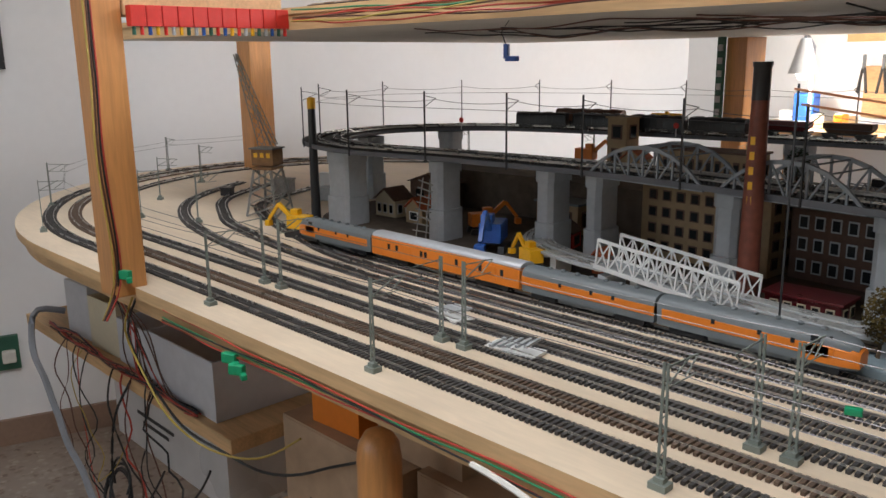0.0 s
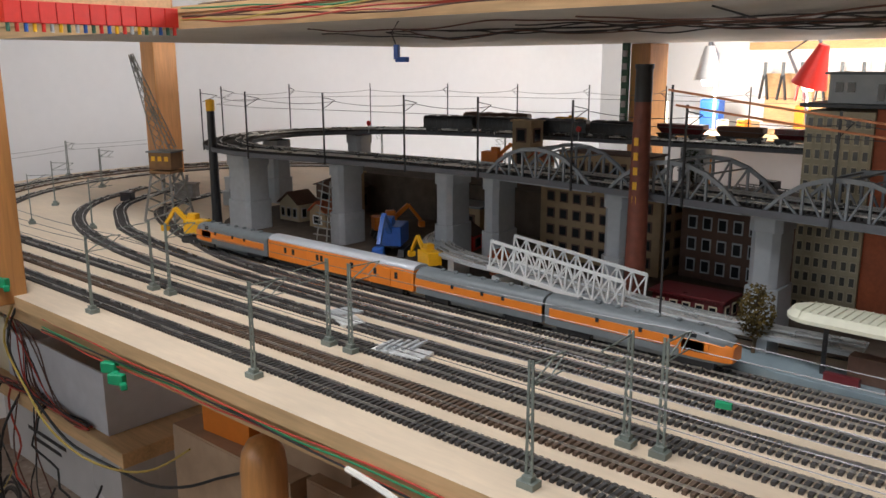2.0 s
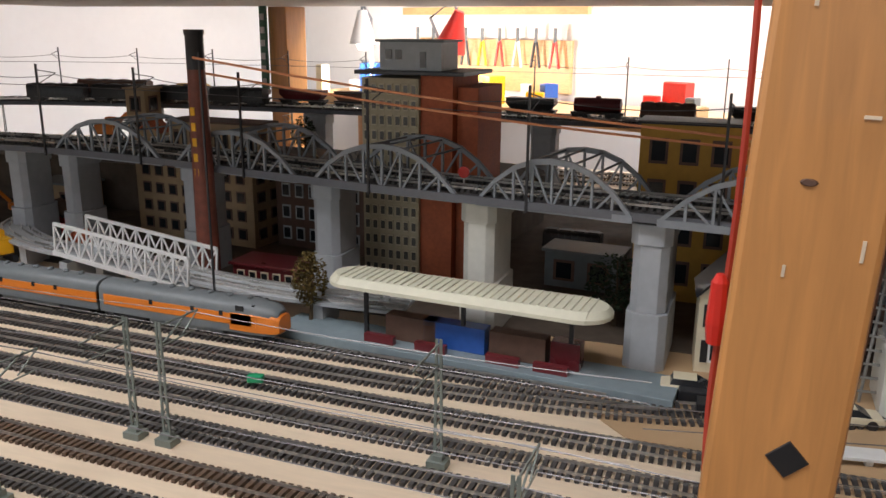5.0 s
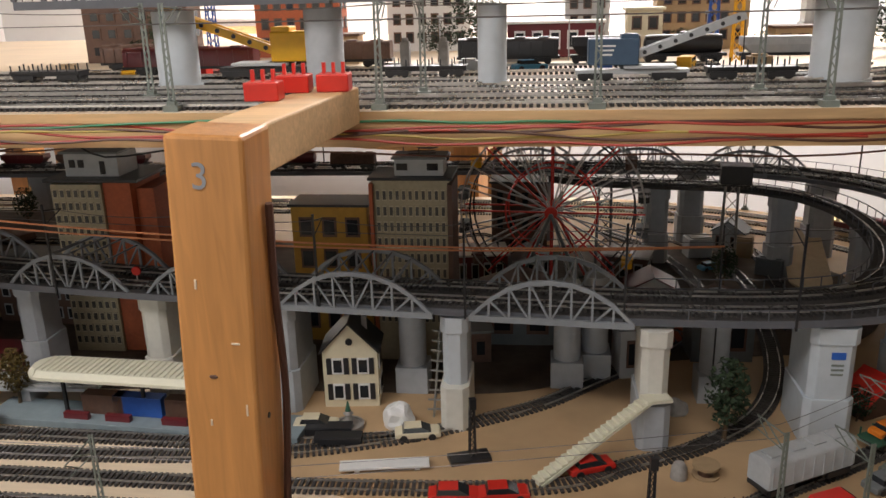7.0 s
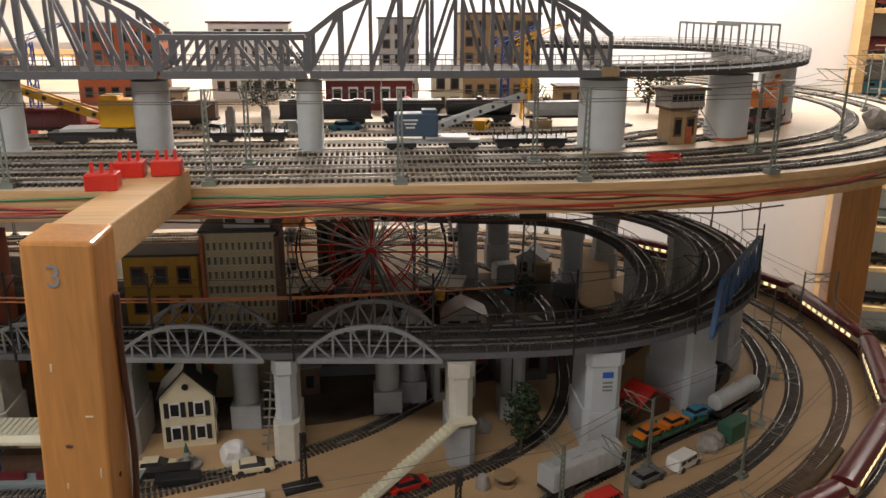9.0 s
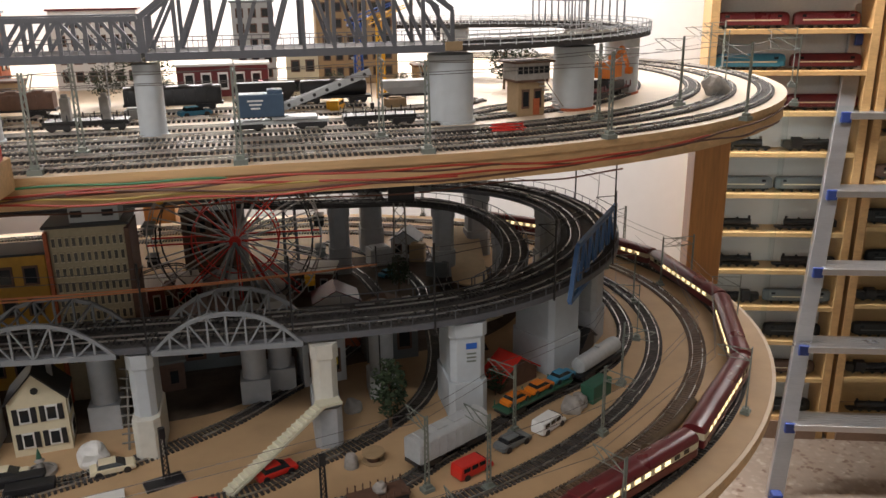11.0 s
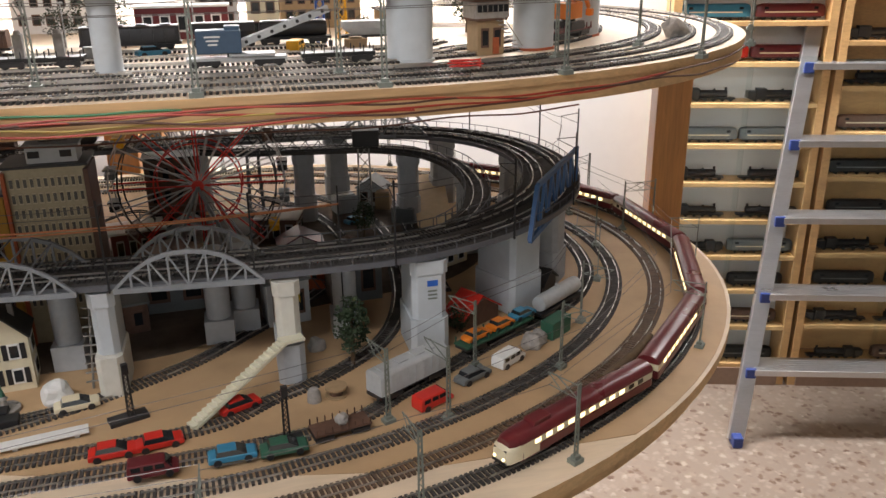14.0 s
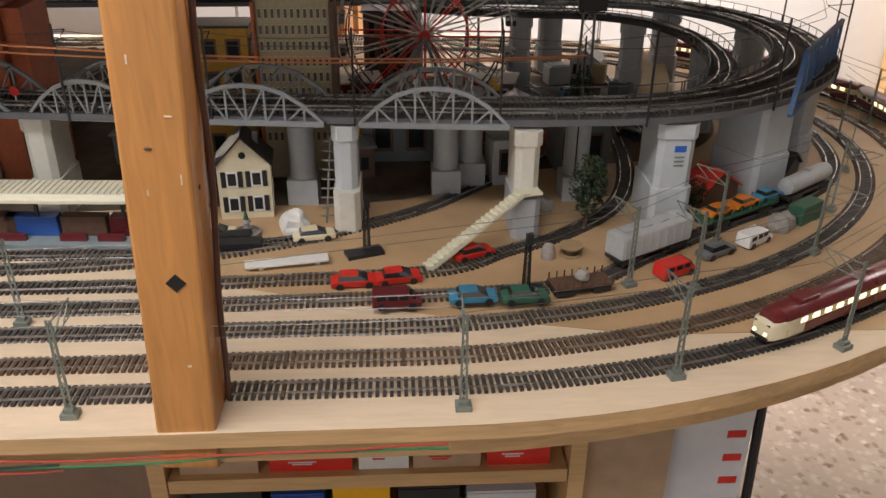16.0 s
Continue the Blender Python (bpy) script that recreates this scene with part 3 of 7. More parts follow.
for x, y, rz in ((0.30, 0.19, 20), (0.377, 0.175, 25), (0.57, 0.265, 215), (0.45, 0.30, 35), (0.66, 0.40, 225), (0.76, 0.555, 60), (0.83, 0.72, 80), (0.86, 0.93, 100), (0.93, 0.80, 265),
                 (0.50, 0.045, 25), (0.80, 0.27, 45), (0.955, 0.55, 65), (1.0, 0.80, 85), (0.96, 1.05, 115), (0.30, 0.0, 10), (0.85, 1.25, 135), (0.55, 1.47, 160), (0.1, 1.55, 180), (-0.4, 1.55, 180), (-0.9, 1.55, 180), (-1.4, 1.55, 180),
                 (-2.15, -0.02, -15), (-2.45, 0.10, -40), (-2.70, 0.30, -60), (-2.86, 0.60, -85), (-2.85, 0.92, -110), (-2.68, 1.22, -135), (-2.35, 1.45, -160), (-1.9, 1.55, 180),
                 (-2.15, 0.19, -15), (-2.35, 0.33, -40), (-2.55, 0.55, -70), (-2.0, 0.25, -10)):
    copy_thing(base, pose(x, y, ZB, 0, 0, rz))
for dy in (0.045, 0.0):
    wire_run([(x, -0.037 + dy, ZB + 0.102) for x in (-1.79, -1.42, -1.053, -0.688, -0.30, 0.076)])
wire_run([(x, 0.125, ZB + 0.102) for x in (-1.42, -1.031, -0.632, -0.25)])
wire_run([(x, 0.035, ZB + 0.102) for x in (-1.465, -1.071, -0.665, -0.25)])
wire_run([(-0.25, 0.09, ZB + 0.10), (0.30, 0.22, ZB + 0.10), (0.44, 0.33, ZB + 0.10), (0.62, 0.43, ZB + 0.10), (0.72, 0.57, ZB + 0.10), (0.79, 0.72, ZB + 0.1)])
wire_run([(0.076, 0.0, ZB + 0.10), (0.30, 0.04, ZB + 0.10), (0.48, 0.09, ZB + 0.10), (0.76, 0.30, ZB + 0.10), (0.91, 0.57, ZB + 0.10), (0.96, 0.80, ZB + 0.1), (0.92, 1.03, ZB + 0.1)])
wire_run([(0.37, 0.13, ZB + 0.10), (0.60, 0.23, ZB + 0.10), (0.80, 0.42, ZB + 0.10), (0.88, 0.66, ZB + 0.10), (0.89, 0.85, ZB + 0.1)])
wire_run([(-1.79, 0.0, ZB + 0.10), (-2.15, 0.03, ZB + 0.1), (-2.42, 0.13, ZB + 0.1), (-2.67, 0.32, ZB + 0.1), (-2.82, 0.60, ZB + 0.1), (-2.81, 0.92, ZB + 0.1)])

for (xa, ya), (xb, yb) in (((0.585, 1.145), (0.385, 1.205)), ((0.36, 1.207), (0.15, 1.212)), ((0.13, 1.212), (-0.08, 1.207))):
    copy_thing(first, pose((xa + xb) / 2, (ya + yb) / 2, ZV - 0.002, 0, 0, math.degrees(math.atan2(yb - ya, xb - xa))))

# ---- colours of the things ----
ORANGE = mat("orange_train_paint", (0.72, 0.20, 0.02), 0.35, var=0.06, scale=100, bump=0.03)
TGREY = mat("grey_train_paint", (0.14, 0.155, 0.16), 0.45, var=0.12, scale=100)
SILVER = mat("silver_roof_paint", (0.52, 0.53, 0.55), 0.4, 0.3, var=0.08, scale=100)
MAROON = mat("maroon_train_paint", (0.13, 0.018, 0.022), 0.3, var=0.1, scale=100, bump=0.02)
CREAM = mat("cream_paint", (0.68, 0.61, 0.44), 0.5, var=0.06, scale=120)
IVORY = mat("ivory_plastic", (0.66, 0.64, 0.50), 0.5, var=0.05, scale=120)
WHITEP = mat("white_plastic", (0.72, 0.72, 0.70), 0.5, var=0.06, scale=120)
RED = mat("red_plastic", (0.62, 0.03, 0.02), 0.35, var=0.08, scale=120)
BRICK = mat("orange_red_brick_card", (0.43, 0.105, 0.04), 0.7, var=0.2, scale=220)
BEIGE = mat("beige_facade_plastic", (0.42, 0.36, 0.24), 0.65, var=0.14, scale=150)
BLUE = mat("blue_plastic", (0.02, 0.09, 0.36), 0.4, var=0.15, scale=120)
TEAL = mat("blue_car_paint", (0.04, 0.22, 0.36), 0.35, var=0.1, scale=120)
BROWN = mat("brown_plastic", (0.115, 0.06, 0.04), 0.65, var=0.25, scale=120)
TAN = mat("tan_card", (0.36, 0.25, 0.14), 0.75, var=0.15, scale=100)
GREEN = mat("dark_green_plastic", (0.03, 0.11, 0.07), 0.5, var=0.15, scale=120)
CLIP = mat("bright_green_clip", (0.01, 0.30, 0.13), 0.4)
YELLOW = mat("yellow_crane_paint", (0.80, 0.42, 0.01), 0.4, var=0.08, scale=120)
RUST = mat("rusty_brown_chimney", (0.165, 0.044, 0.025), 0.55, var=0.3, scale=110, stain=0.4)
LEAF = mat("dark_green_foliage", (0.024, 0.042, 0.018), 0.85, var=0.4, scale=200, island=0.5)
LEAFB = mat("ochre_brown_foliage", (0.13, 0.085, 0.015), 0.85, var=0.4, scale=200, island=0.5)
BARK = mat("brown_bark", (0.10, 0.065, 0.035), 0.85, var=0.35, scale=90, bump=0.5)
DGLASS = mat("dark_window", (0.02, 0.022, 0.025), 0.12, var=0.2, bump=0)
LIT = mat("lit_window", (1.0, 0.80, 0.45), 0.4, emit=2.2, bump=0)
# Brown of the middle level; also painted shade on the ground below.
EARTH_SHADE = mat("dark_scenery_and_shade", (0.105, 0.078, 0.057), 0.9, var=0.4, scale=45, bump=0.5, stain=0.4)
PLATF = mat("blue_grey_platform", (0.20, 0.25, 0.27), 0.7, var=0.12, scale=90)
STONE = mat("grey_stone", (0.30, 0.28, 0.26), 0.85, var=0.3, scale=120, bump=0.6)
LGREY = mat("light_grey_plastic", (0.42, 0.44, 0.45), 0.5, var=0.1, scale=120)
ZR = ZB + 0.006


def wheelset(x, r, w, parent, y0=0.0):
    part("wheel", MB().lathe([(r * 0.4, -w / 2), (r, -w / 2), (r, w / 2), (r * 0.4, w / 2)], n=12, m=pose(x, y0, r, 90, 0, 0)), BLACK, parent)


def hull(L, W, z0, z1, rnd, nose=(0, 0), n=5, inset=0.0):
    """A car body: vertical sides and a rounded roof, with drawn-in ends."""
    secs = []
    xs = [-L / 2, -L / 2 + 0.004, L / 2 - 0.004, L / 2]
    sc = [0.94, 1.0, 1.0, 0.94]
    if nose[0]:
        xs, sc = [-L / 2, -L / 2 + nose[0] * 0.25, -L / 2 + nose[0]] + xs[2:], [0.62, 0.86, 1.0] + sc[2:]
    if nose[1]:
        xs, sc = xs[:-2] + [L / 2 - nose[1], L / 2 - nose[1] * 0.25, L / 2], sc[:-2] + [1.0, 0.86, 0.62]
    for x, k in zip(xs, sc):
        w = (W / 2 - inset) * k
        zt = z0 + (z1 - z0) * (0.35 + 0.65 * k if k < 0.9 else 1.0)
        ring = [Vector((x, -w, z0)), Vector((x, -w, zt - rnd))]
        for i in range(1, n + 1):
            a = math.pi * i / (n + 1)
            ring.append(Vector((x, -w * math.cos(a), zt - rnd + rnd * math.sin(a))))
        ring += [Vector((x, w, zt - rnd)), Vector((x, w, z0))]
        secs.append(ring)
    return MB().loft(secs)


def bogie(x, L, parent):
    b = part("bogie", MB().box((x, -0.0125, 0.007), (L, 0.003, 0.006)).box((x, 0.0125, 0.007), (L, 0.003, 0.006)).box((x, 0, 0.008), (L * 0.3, 0.024, 0.004)), BLACK, parent)
    for dx in (-L * 0.32, L * 0.32):
        wheelset(x + dx, 0.0055, 0.018, b)


def streamliner(m, L, kind, label):
    """Orange and grey units of the long train."""
    ob = thing("railway_car", label, "train car", m, group="orange and grey train")
    n0, n1 = (0.03, 0) if kind == "tail" else ((0, 0.03) if kind == "head" else (0, 0))
    W = 0.033
    if kind == "baggage":
        part("body", hull(L, W, 0.010, 0.0365, 0.001), ORANGE, ob, bevel=0.0005)
        part("roof", hull(L, W - 0.003, 0.0364, 0.0425, 0.005), SILVER, ob, "silver rounded roof", smooth=True)
        for x in (-0.36, -0.30, -0.12, -0.09, 0.12, 0.27, 0.40):
            part("window", MB().box((x * L, -W / 2, 0.026), (0.006, 0.001, 0.008)), DGLASS, ob)
        for x in (-0.22, 0.20, 0.34):
            part("sliding_door", MB().box((x * L, -W / 2 - 0.0003, 0.022), (0.018, 0.0012, 0.021)), ORANGE, ob)
    else:
        part("body", hull(L, W, 0.010, 0.040, 0.008, (n0, n1)), TGREY, ob, "dark grey body", smooth=True)
        c = 0.5 * (n0 - n1) * 0.5
        part("stripe", MB().box((c, 0, 0.0232), (L - n0 - n1, W + 0.0012, 0.0105)), ORANGE, ob, "orange stripe along the side")
        if n0 or n1:
            s = 1 if n1 else -1
            nz = part("nose", hull(0.060, W + 0.0012, 0.0125, 0.0335, 0.005, (0, 0.030)), ORANGE, ob, "rounded orange nose", smooth=True)
            nz.matrix_basis = pose(s * (L / 2 - 0.0275), 0, 0, 0, 0, 0 if s > 0 else 180)
            part("windscreen", MB().box((s * (L / 2 - 0.0275), 0, 0.0345), (0.003, 0.026, 0.006), m=None), DGLASS, ob)
            for y in (-1, 1):
                part("cab_window", MB().box((s * (L / 2 - 0.042), y * W / 2 * 0.99, 0.034), (0.010, 0.0012, 0.005)), DGLASS, ob)
        for i in range(7):
            x = (i / 6 - 0.5) * L * 0.66
            part("roof_vent", MB().lathe([(0.0035, 0), (0.0035, 0.002), (0.002, 0.003)], (x, 0, 0.0395), 10), TGREY, ob)
        for x in (-0.18, 0.06, 0.22):
            part("porthole", MB().box((x * L, -W / 2 - 0.0007, 0.0275), (0.0045, 0.0012, 0.0045)), DGLASS, ob)
        part("skirt", MB().box((0, 0, 0.0085), (L * 0.42, 0.026, 0.007)), TGREY, ob)
    for s in (-1, 1):
        bogie(s * L * 0.33, L * 0.2, ob)
    return ob


for x0, x1, kind, lab in ((-1.665, -1.448, "tail", "grey and orange streamlined diesel locomotive, nose outwards"), (-1.444, -1.112, "baggage", "orange baggage car with a silver roof"), (-1.107, -0.893, "mid", "grey and orange booster locomotive without cab"), (-0.889, -0.655, "head", "grey and orange streamlined diesel locomotive with cab")):
    streamliner(pose((x0 + x1) / 2, 0.298, ZR, 0, 0, 0) @ Matrix.Diagonal((1, 1.08, 1.16, 1)), x1 - x0, kind, lab)

# the maroon and cream passenger train on the outer track
RUN = loop(*FRONT[0])


def on_run(s):
    i = int(s / PITCH) % len(RUN)
    return RUN[i]


def maroon_car(m, L, head):
    ob = thing("passenger_car", "maroon and cream railcar with lit windows" + (" and white driver's cab" if head else ""), "train car", m, group="maroon passenger train")
    W = 0.033
    part("body", hull(L, W, 0.008, 0.020, 0.001, (0, 0)), MAROON, ob)
    part("window_band", hull(L, W - 0.0006, 0.0201, 0.0300, 0.001), CREAM, ob, "cream window band")
    part("roof", hull(L, W, 0.0302, 0.041, 0.009, (0, 0)), MAROON, ob, smooth=True)
    for i in range(11):
        x = (i / 10 - 0.5) * L * 0.78
        for s in (-1, 1):
            part("window", MB().box((x, s * W / 2, 0.0255), (0.0105, 0.001, 0.0058)), LIT if i < 9 else DGLASS, ob)
    if head:
        nose = part("cab", hull(0.056, W + 0.0004, 0.0095, 0.0335, 0.004, (0.026, 0)), CREAM, ob, "cream rounded cab front", smooth=True)
        nose.matrix_basis = pose(-L / 2 + 0.008, 0, 0)
        hood = part("cab_roof", hull(0.050, W - 0.001, 0.0300, 0.0415, 0.008, (0.028, 0)), MAROON, ob, smooth=True)
        hood.matrix_basis = pose(-L / 2 + 0.011, 0, 0)
        part("buffer_beam", MB().box((-L / 2 - 0.019, 0, 0.0105), (0.003, 0.022, 0.004)), BLACK, ob)
        for y in (-0.006, 0.006):
            part("windscreen", MB().box((-L / 2 - 0.0165, y * 0.9, 0.0245), (0.006, 0.009, 0.0055)), DGLASS, ob)
            part("headlight", MB().lathe([(0.002, 0), (0.002, 0.003)], n=8, m=pose(-L / 2 - 0.0185, y * 1.2, 0.0160, 0, -90, 0)), LIT, ob)
        part("horn_box", MB().box((-L / 2 + 0.045, 0, 0.042), (0.03, 0.018, 0.006)), MAROON, ob, bevel=0.001)
    for s in (-1, 1):
        bogie(s * L * 0.36, 0.04, ob)


CL, s0 = 0.262, 0.385
for i in range(6):
    a, b = on_run(s0 + i * (CL + 0.014)), on_run(s0 + i * (CL + 0.014) + CL)
    c = (a + b) / 2
    maroon_car(pose(c.x, c.y, ZR, 0, 0, math.degrees(math.atan2(b.y - a.y, b.x - a.x))), CL, i == 0)

# ---- wagons ----


def wagon(m, L, H, material, label, style="hopper", W=0.030, load=None):
    ob = thing("freight_wagon", label, "wagon", m, group="freight wagons")
    part("frame", MB().box((0, 0, 0.0105), (L, W * 0.8, 0.004)), BLACK, ob)
    if style == "tank":
        part("tank", MB().lathe([(0.004, -L * 0.46), (0.0125, -L * 0.44), (0.0135, -L * 0.38), (0.0135, L * 0.38), (0.0125, L * 0.44), (0.004, L * 0.46)], n=18, m=pose(0, 0, 0.0255, 0, 90, 0)), material, ob, smooth=True)
        part("dome", MB().lathe([(0.005, 0.036), (0.005, 0.042), (0.002, 0.043)], n=10), material, ob)
    elif style == "box":
        part("body", hull(L * 0.97, W, 0.0125, 0.0125 + H, 0.006), material, ob, smooth=True)
        for i in range(9):
            x = (i / 8 - 0.5) * L * 0.9
            part("rib", MB().box((x, 0, 0.0125 + H * 0.42), (0.0016, W + 0.0014, H * 0.8)), material, ob)
        for i in range(4):
            part("roof_plank", MB().box(((i / 3 - 0.5) * L * 0.7, 0, 0.0128 + H), (0.016, W * 0.5, 0.0015)), material, ob)
    elif style == "flat":
        part("deck", MB().box((0, 0, 0.0138), (L, W, 0.0026)), material, ob)
        for i in range(8):
            for s in (-1, 1):
                part("stake", MB().box(((i / 7 - 0.5) * L * 0.94, s * W / 2, 0.019), (0.0015, 0.0015, 0.009)), material, ob)
    else:
        n = [(-L * 0.48, -W / 2), (L * 0.48, -W / 2), (L * 0.48, W / 2), (-L * 0.48, W / 2)]
        mb = MB()
        mb.loft([[Vector((x * 0.8, y * 0.8, 0.0125)) for x, y in n], [Vector((x, y, 0.0125 + H * 0.5)) for x, y in n], [Vector((x, y, 0.0125 + H)) for x, y in n]])
        part("hopper", mb, material, ob, bevel=0.0006)
        for i in range(6):
            part("rib", MB().box(((i / 5 - 0.5) * L * 0.86, 0, 0.0125 + H * 0.72), (0.0014, W + 0.0016, H * 0.5)), material, ob)
    for s in (-1, 1):
        bogie(s * L * 0.32, min(0.03, L * 0.3), ob)
    return ob


# freight train on the back of the viaduct
ZVR = ZV + 0.006
for x, L, H, mt, st, lab in ((-1.60, 0.185, 0.030, BROWN, "box", "dark weathered electric freight locomotive body"), (-1.40, 0.085, 0.024, YELLOW, "tank", "yellow tank wagon on the rear viaduct"), (-1.27, 0.11, 0.017, BROWN, "hopper", "brown open wagon on the rear viaduct"), (-1.13, 0.11, 0.020, MAROON, "hopper", "dark red hopper wagon on the rear viaduct"), (-1.0, 0.10, 0.020, BROWN, "hopper", "brown open wagon on the rear viaduct"), (-0.88, 0.10, 0.020, MAROON, "hopper", "dark red hopper wagon on the rear viaduct"),
                             (-0.62, 0.10, 0.022, BLACK, "hopper", "black coal wagon on the rear viaduct"), (-0.49, 0.10, 0.022, MAROON, "tank", "dark red domed wagon on the rear viaduct"), (-0.36, 0.10, 0.022, BROWN, "box", "brown boxcar on the rear viaduct"), (-0.2, 0.11, 0.02, BLACK, "hopper", "black coal wagon on the rear viaduct"), (-1.85, 0.0, 0, BLACK, "", "")):
    if L:
        y = 1.16 if x > -1.2 else 1.16 - (abs(x) - 1.2) * 0.12
        wagon(pose(x, y, ZVR, 0, 0, 0 if x > -1.2 else 8), L, H, mt, lab, st)
for x, y, rz in ((-1.66, 1.02, 20), (-1.52, 1.06, 12), (-1.38, 1.09, 8), (-1.24, 1.10, 3)):
    wagon(pose(x, y - 0.02, ZVR, 0, 0, rz), 0.13, 0.026, BLACK, "black coaches of a standing steam train", "box")
# wagons on the right-hand siding
wagon(pose(0.343, 0.264, ZR, 0, 0, 30) @ Matrix.Scale(1.12, 4), 0.115, 0.030, LGREY, "light grey ribbed boxcar on the siding", "box")
car_carrier = wagon(pose(0.503, 0.371, ZR, 0, 0, 30), 0.15, 0.012, GREEN, "dark car transporter wagon carrying toy cars", "flat")
wagon(pose(0.640, 0.454, ZR, 0, 0, 36), 0.13, 0.03, LGREY, "cream and silver tank wagon on the siding", "tank")
wagon(pose(0.236, 0.180, ZB, 0, 0, 12), 0.075, 0.010, BROWN, "brown flat wagon with a stone load", "flat")


def toy_car(m, material, label, van=False):
    ob = thing("toy_car", label, "car", m, group="toy cars")
    h = 0.019 if van else 0.009
    pr = [(-0.025, 0.003), (0.025, 0.003), (0.0255, 0.008), (0.023, 0.0095)] + ([(0.017, 0.011), (0.012, h), (-0.0235, h), (-0.025, 0.012)] if van else [(0.010, 0.0105), (-0.018, 0.0108), (-0.0245, 0.0095)])
    part("body", MB().prism(pr, -0.0098, 0.0098, m=pose(0, 0, 0, 90, 0, 0)), material, ob, bevel=0.0014)
    if not van:
        part("cabin", MB().loft([[Vector((a * 0.016 - 0.003 + 0.002, b * 0.0092, 0.010)) for a, b in ((1, -1), (1, 1), (-1, 1), (-1, -1))], [Vector((a * 0.0095 - 0.005, b * 0.0075, 0.0155)) for a, b in ((1, -1), (1, 1), (-1, 1), (-1, -1))]]), DGLASS, ob)
        part("roof", MB().box((-0.005, 0, 0.0158), (0.019, 0.0152, 0.001)), material, ob, bevel=0.0004)
    else:
        for x in (-0.016, -0.004, 0.007):
            for s in (-1, 1):
                part("window", MB().box((x, s * 0.0098, 0.0145), (0.009, 0.0008, 0.005)), DGLASS, ob)
        part("windscreen", MB().bar((0.0185, 0, 0.0112), (0.0128, 0, 0.0182), 0.017, 0.001), DGLASS, ob)
    for x in (-0.0155, 0.0155):
        for s in (-1, 1):
            part("wheel", MB().lathe([(0.001, -0.0015), (0.0042, -0.0015), (0.0042, 0.0015), (0.001, 0.0015)], n=12, m=pose(x, s * 0.009, 0.0042, 90, 0, 0)), BLACK, ob)
    return ob


for x, y, z, rz, mt, lab, van in ((-0.100, 0.334, 0, 12, CREAM, "cream toy sports car beside the viaduct", 0), (-0.235, 0.345, 0, 5, CREAM, "cream toy saloon by the fountain", 0), (0.112, 0.274, 0, 25, RED, "red toy sports car beside the white stairs", 0), (-0.040, 0.205, 0, 6, RED, "bright red toy car lying by the track", 0), (0.014, 0.212, 0, 10, RED, "bright red toy car lying by the track", 0),
                                  (0.012, 0.145, 0.006, 4, MAROON, "dark maroon toy estate car on the track", 1), (0.102, 0.151, 0.006, 4, TEAL, "blue toy pickup on the siding", 0), (0.163, 0.149, 0.006, 4, GREEN, "dark green toy truck beside the signal", 0), (0.366, 0.217, 0, 27, RED, "bright red toy minibus with windows", 1), (0.437, 0.268, 0, 30, TGREY, "grey toy saloon car", 0), (0.502, 0.300, 0, 35, WHITEP, "white toy delivery van", 1),
                                  (0.467, 0.350, 0.021, 30, ORANGE, "orange toy car on the transporter", 0), (0.514, 0.377, 0.021, 30, ORANGE, "orange toy car on the transporter", 0), (0.559, 0.403, 0.021, 30, TEAL, "blue toy car on the transporter", 0)):
    toy_car(pose(x, y, ZB + z, 0, 0, rz) @ Matrix.Scale(1.0 if z > 0.015 else 1.15, 4), mt, lab, van)

# ---- buildings ----


def windows_grid(ob, x0, x1, z0, z1, nx, nz, y, frame_m, w=0.6, h=0.62, face=None, pane_m=None):
    """One window per cell, each a frame with a dark pane."""
    dx, dz = (x1 - x0) / nx, (z1 - z0) / nz
    fm = MB().box((0, -0.0006, 0), (dx * w, 0.0014, dz * h)).mesh("window")
    fm.materials.append(frame_m)
    pm = MB().box((0, -0.0014, 0), (dx * w * 0.72, 0.0008, dz * h * 0.76)).mesh("pane")
    pm.materials.append(pane_m or DGLASS)
    for i in range(nx):
        for k in range(nz):
            o = new("window", fm)
            o.parent = ob
            o.matrix_basis = (face or Matrix()) @ pose(x0 + dx * (i + 0.5), y, z0 + dz * (k + 0.5))
            p = new("pane", pm)
            p.parent = o


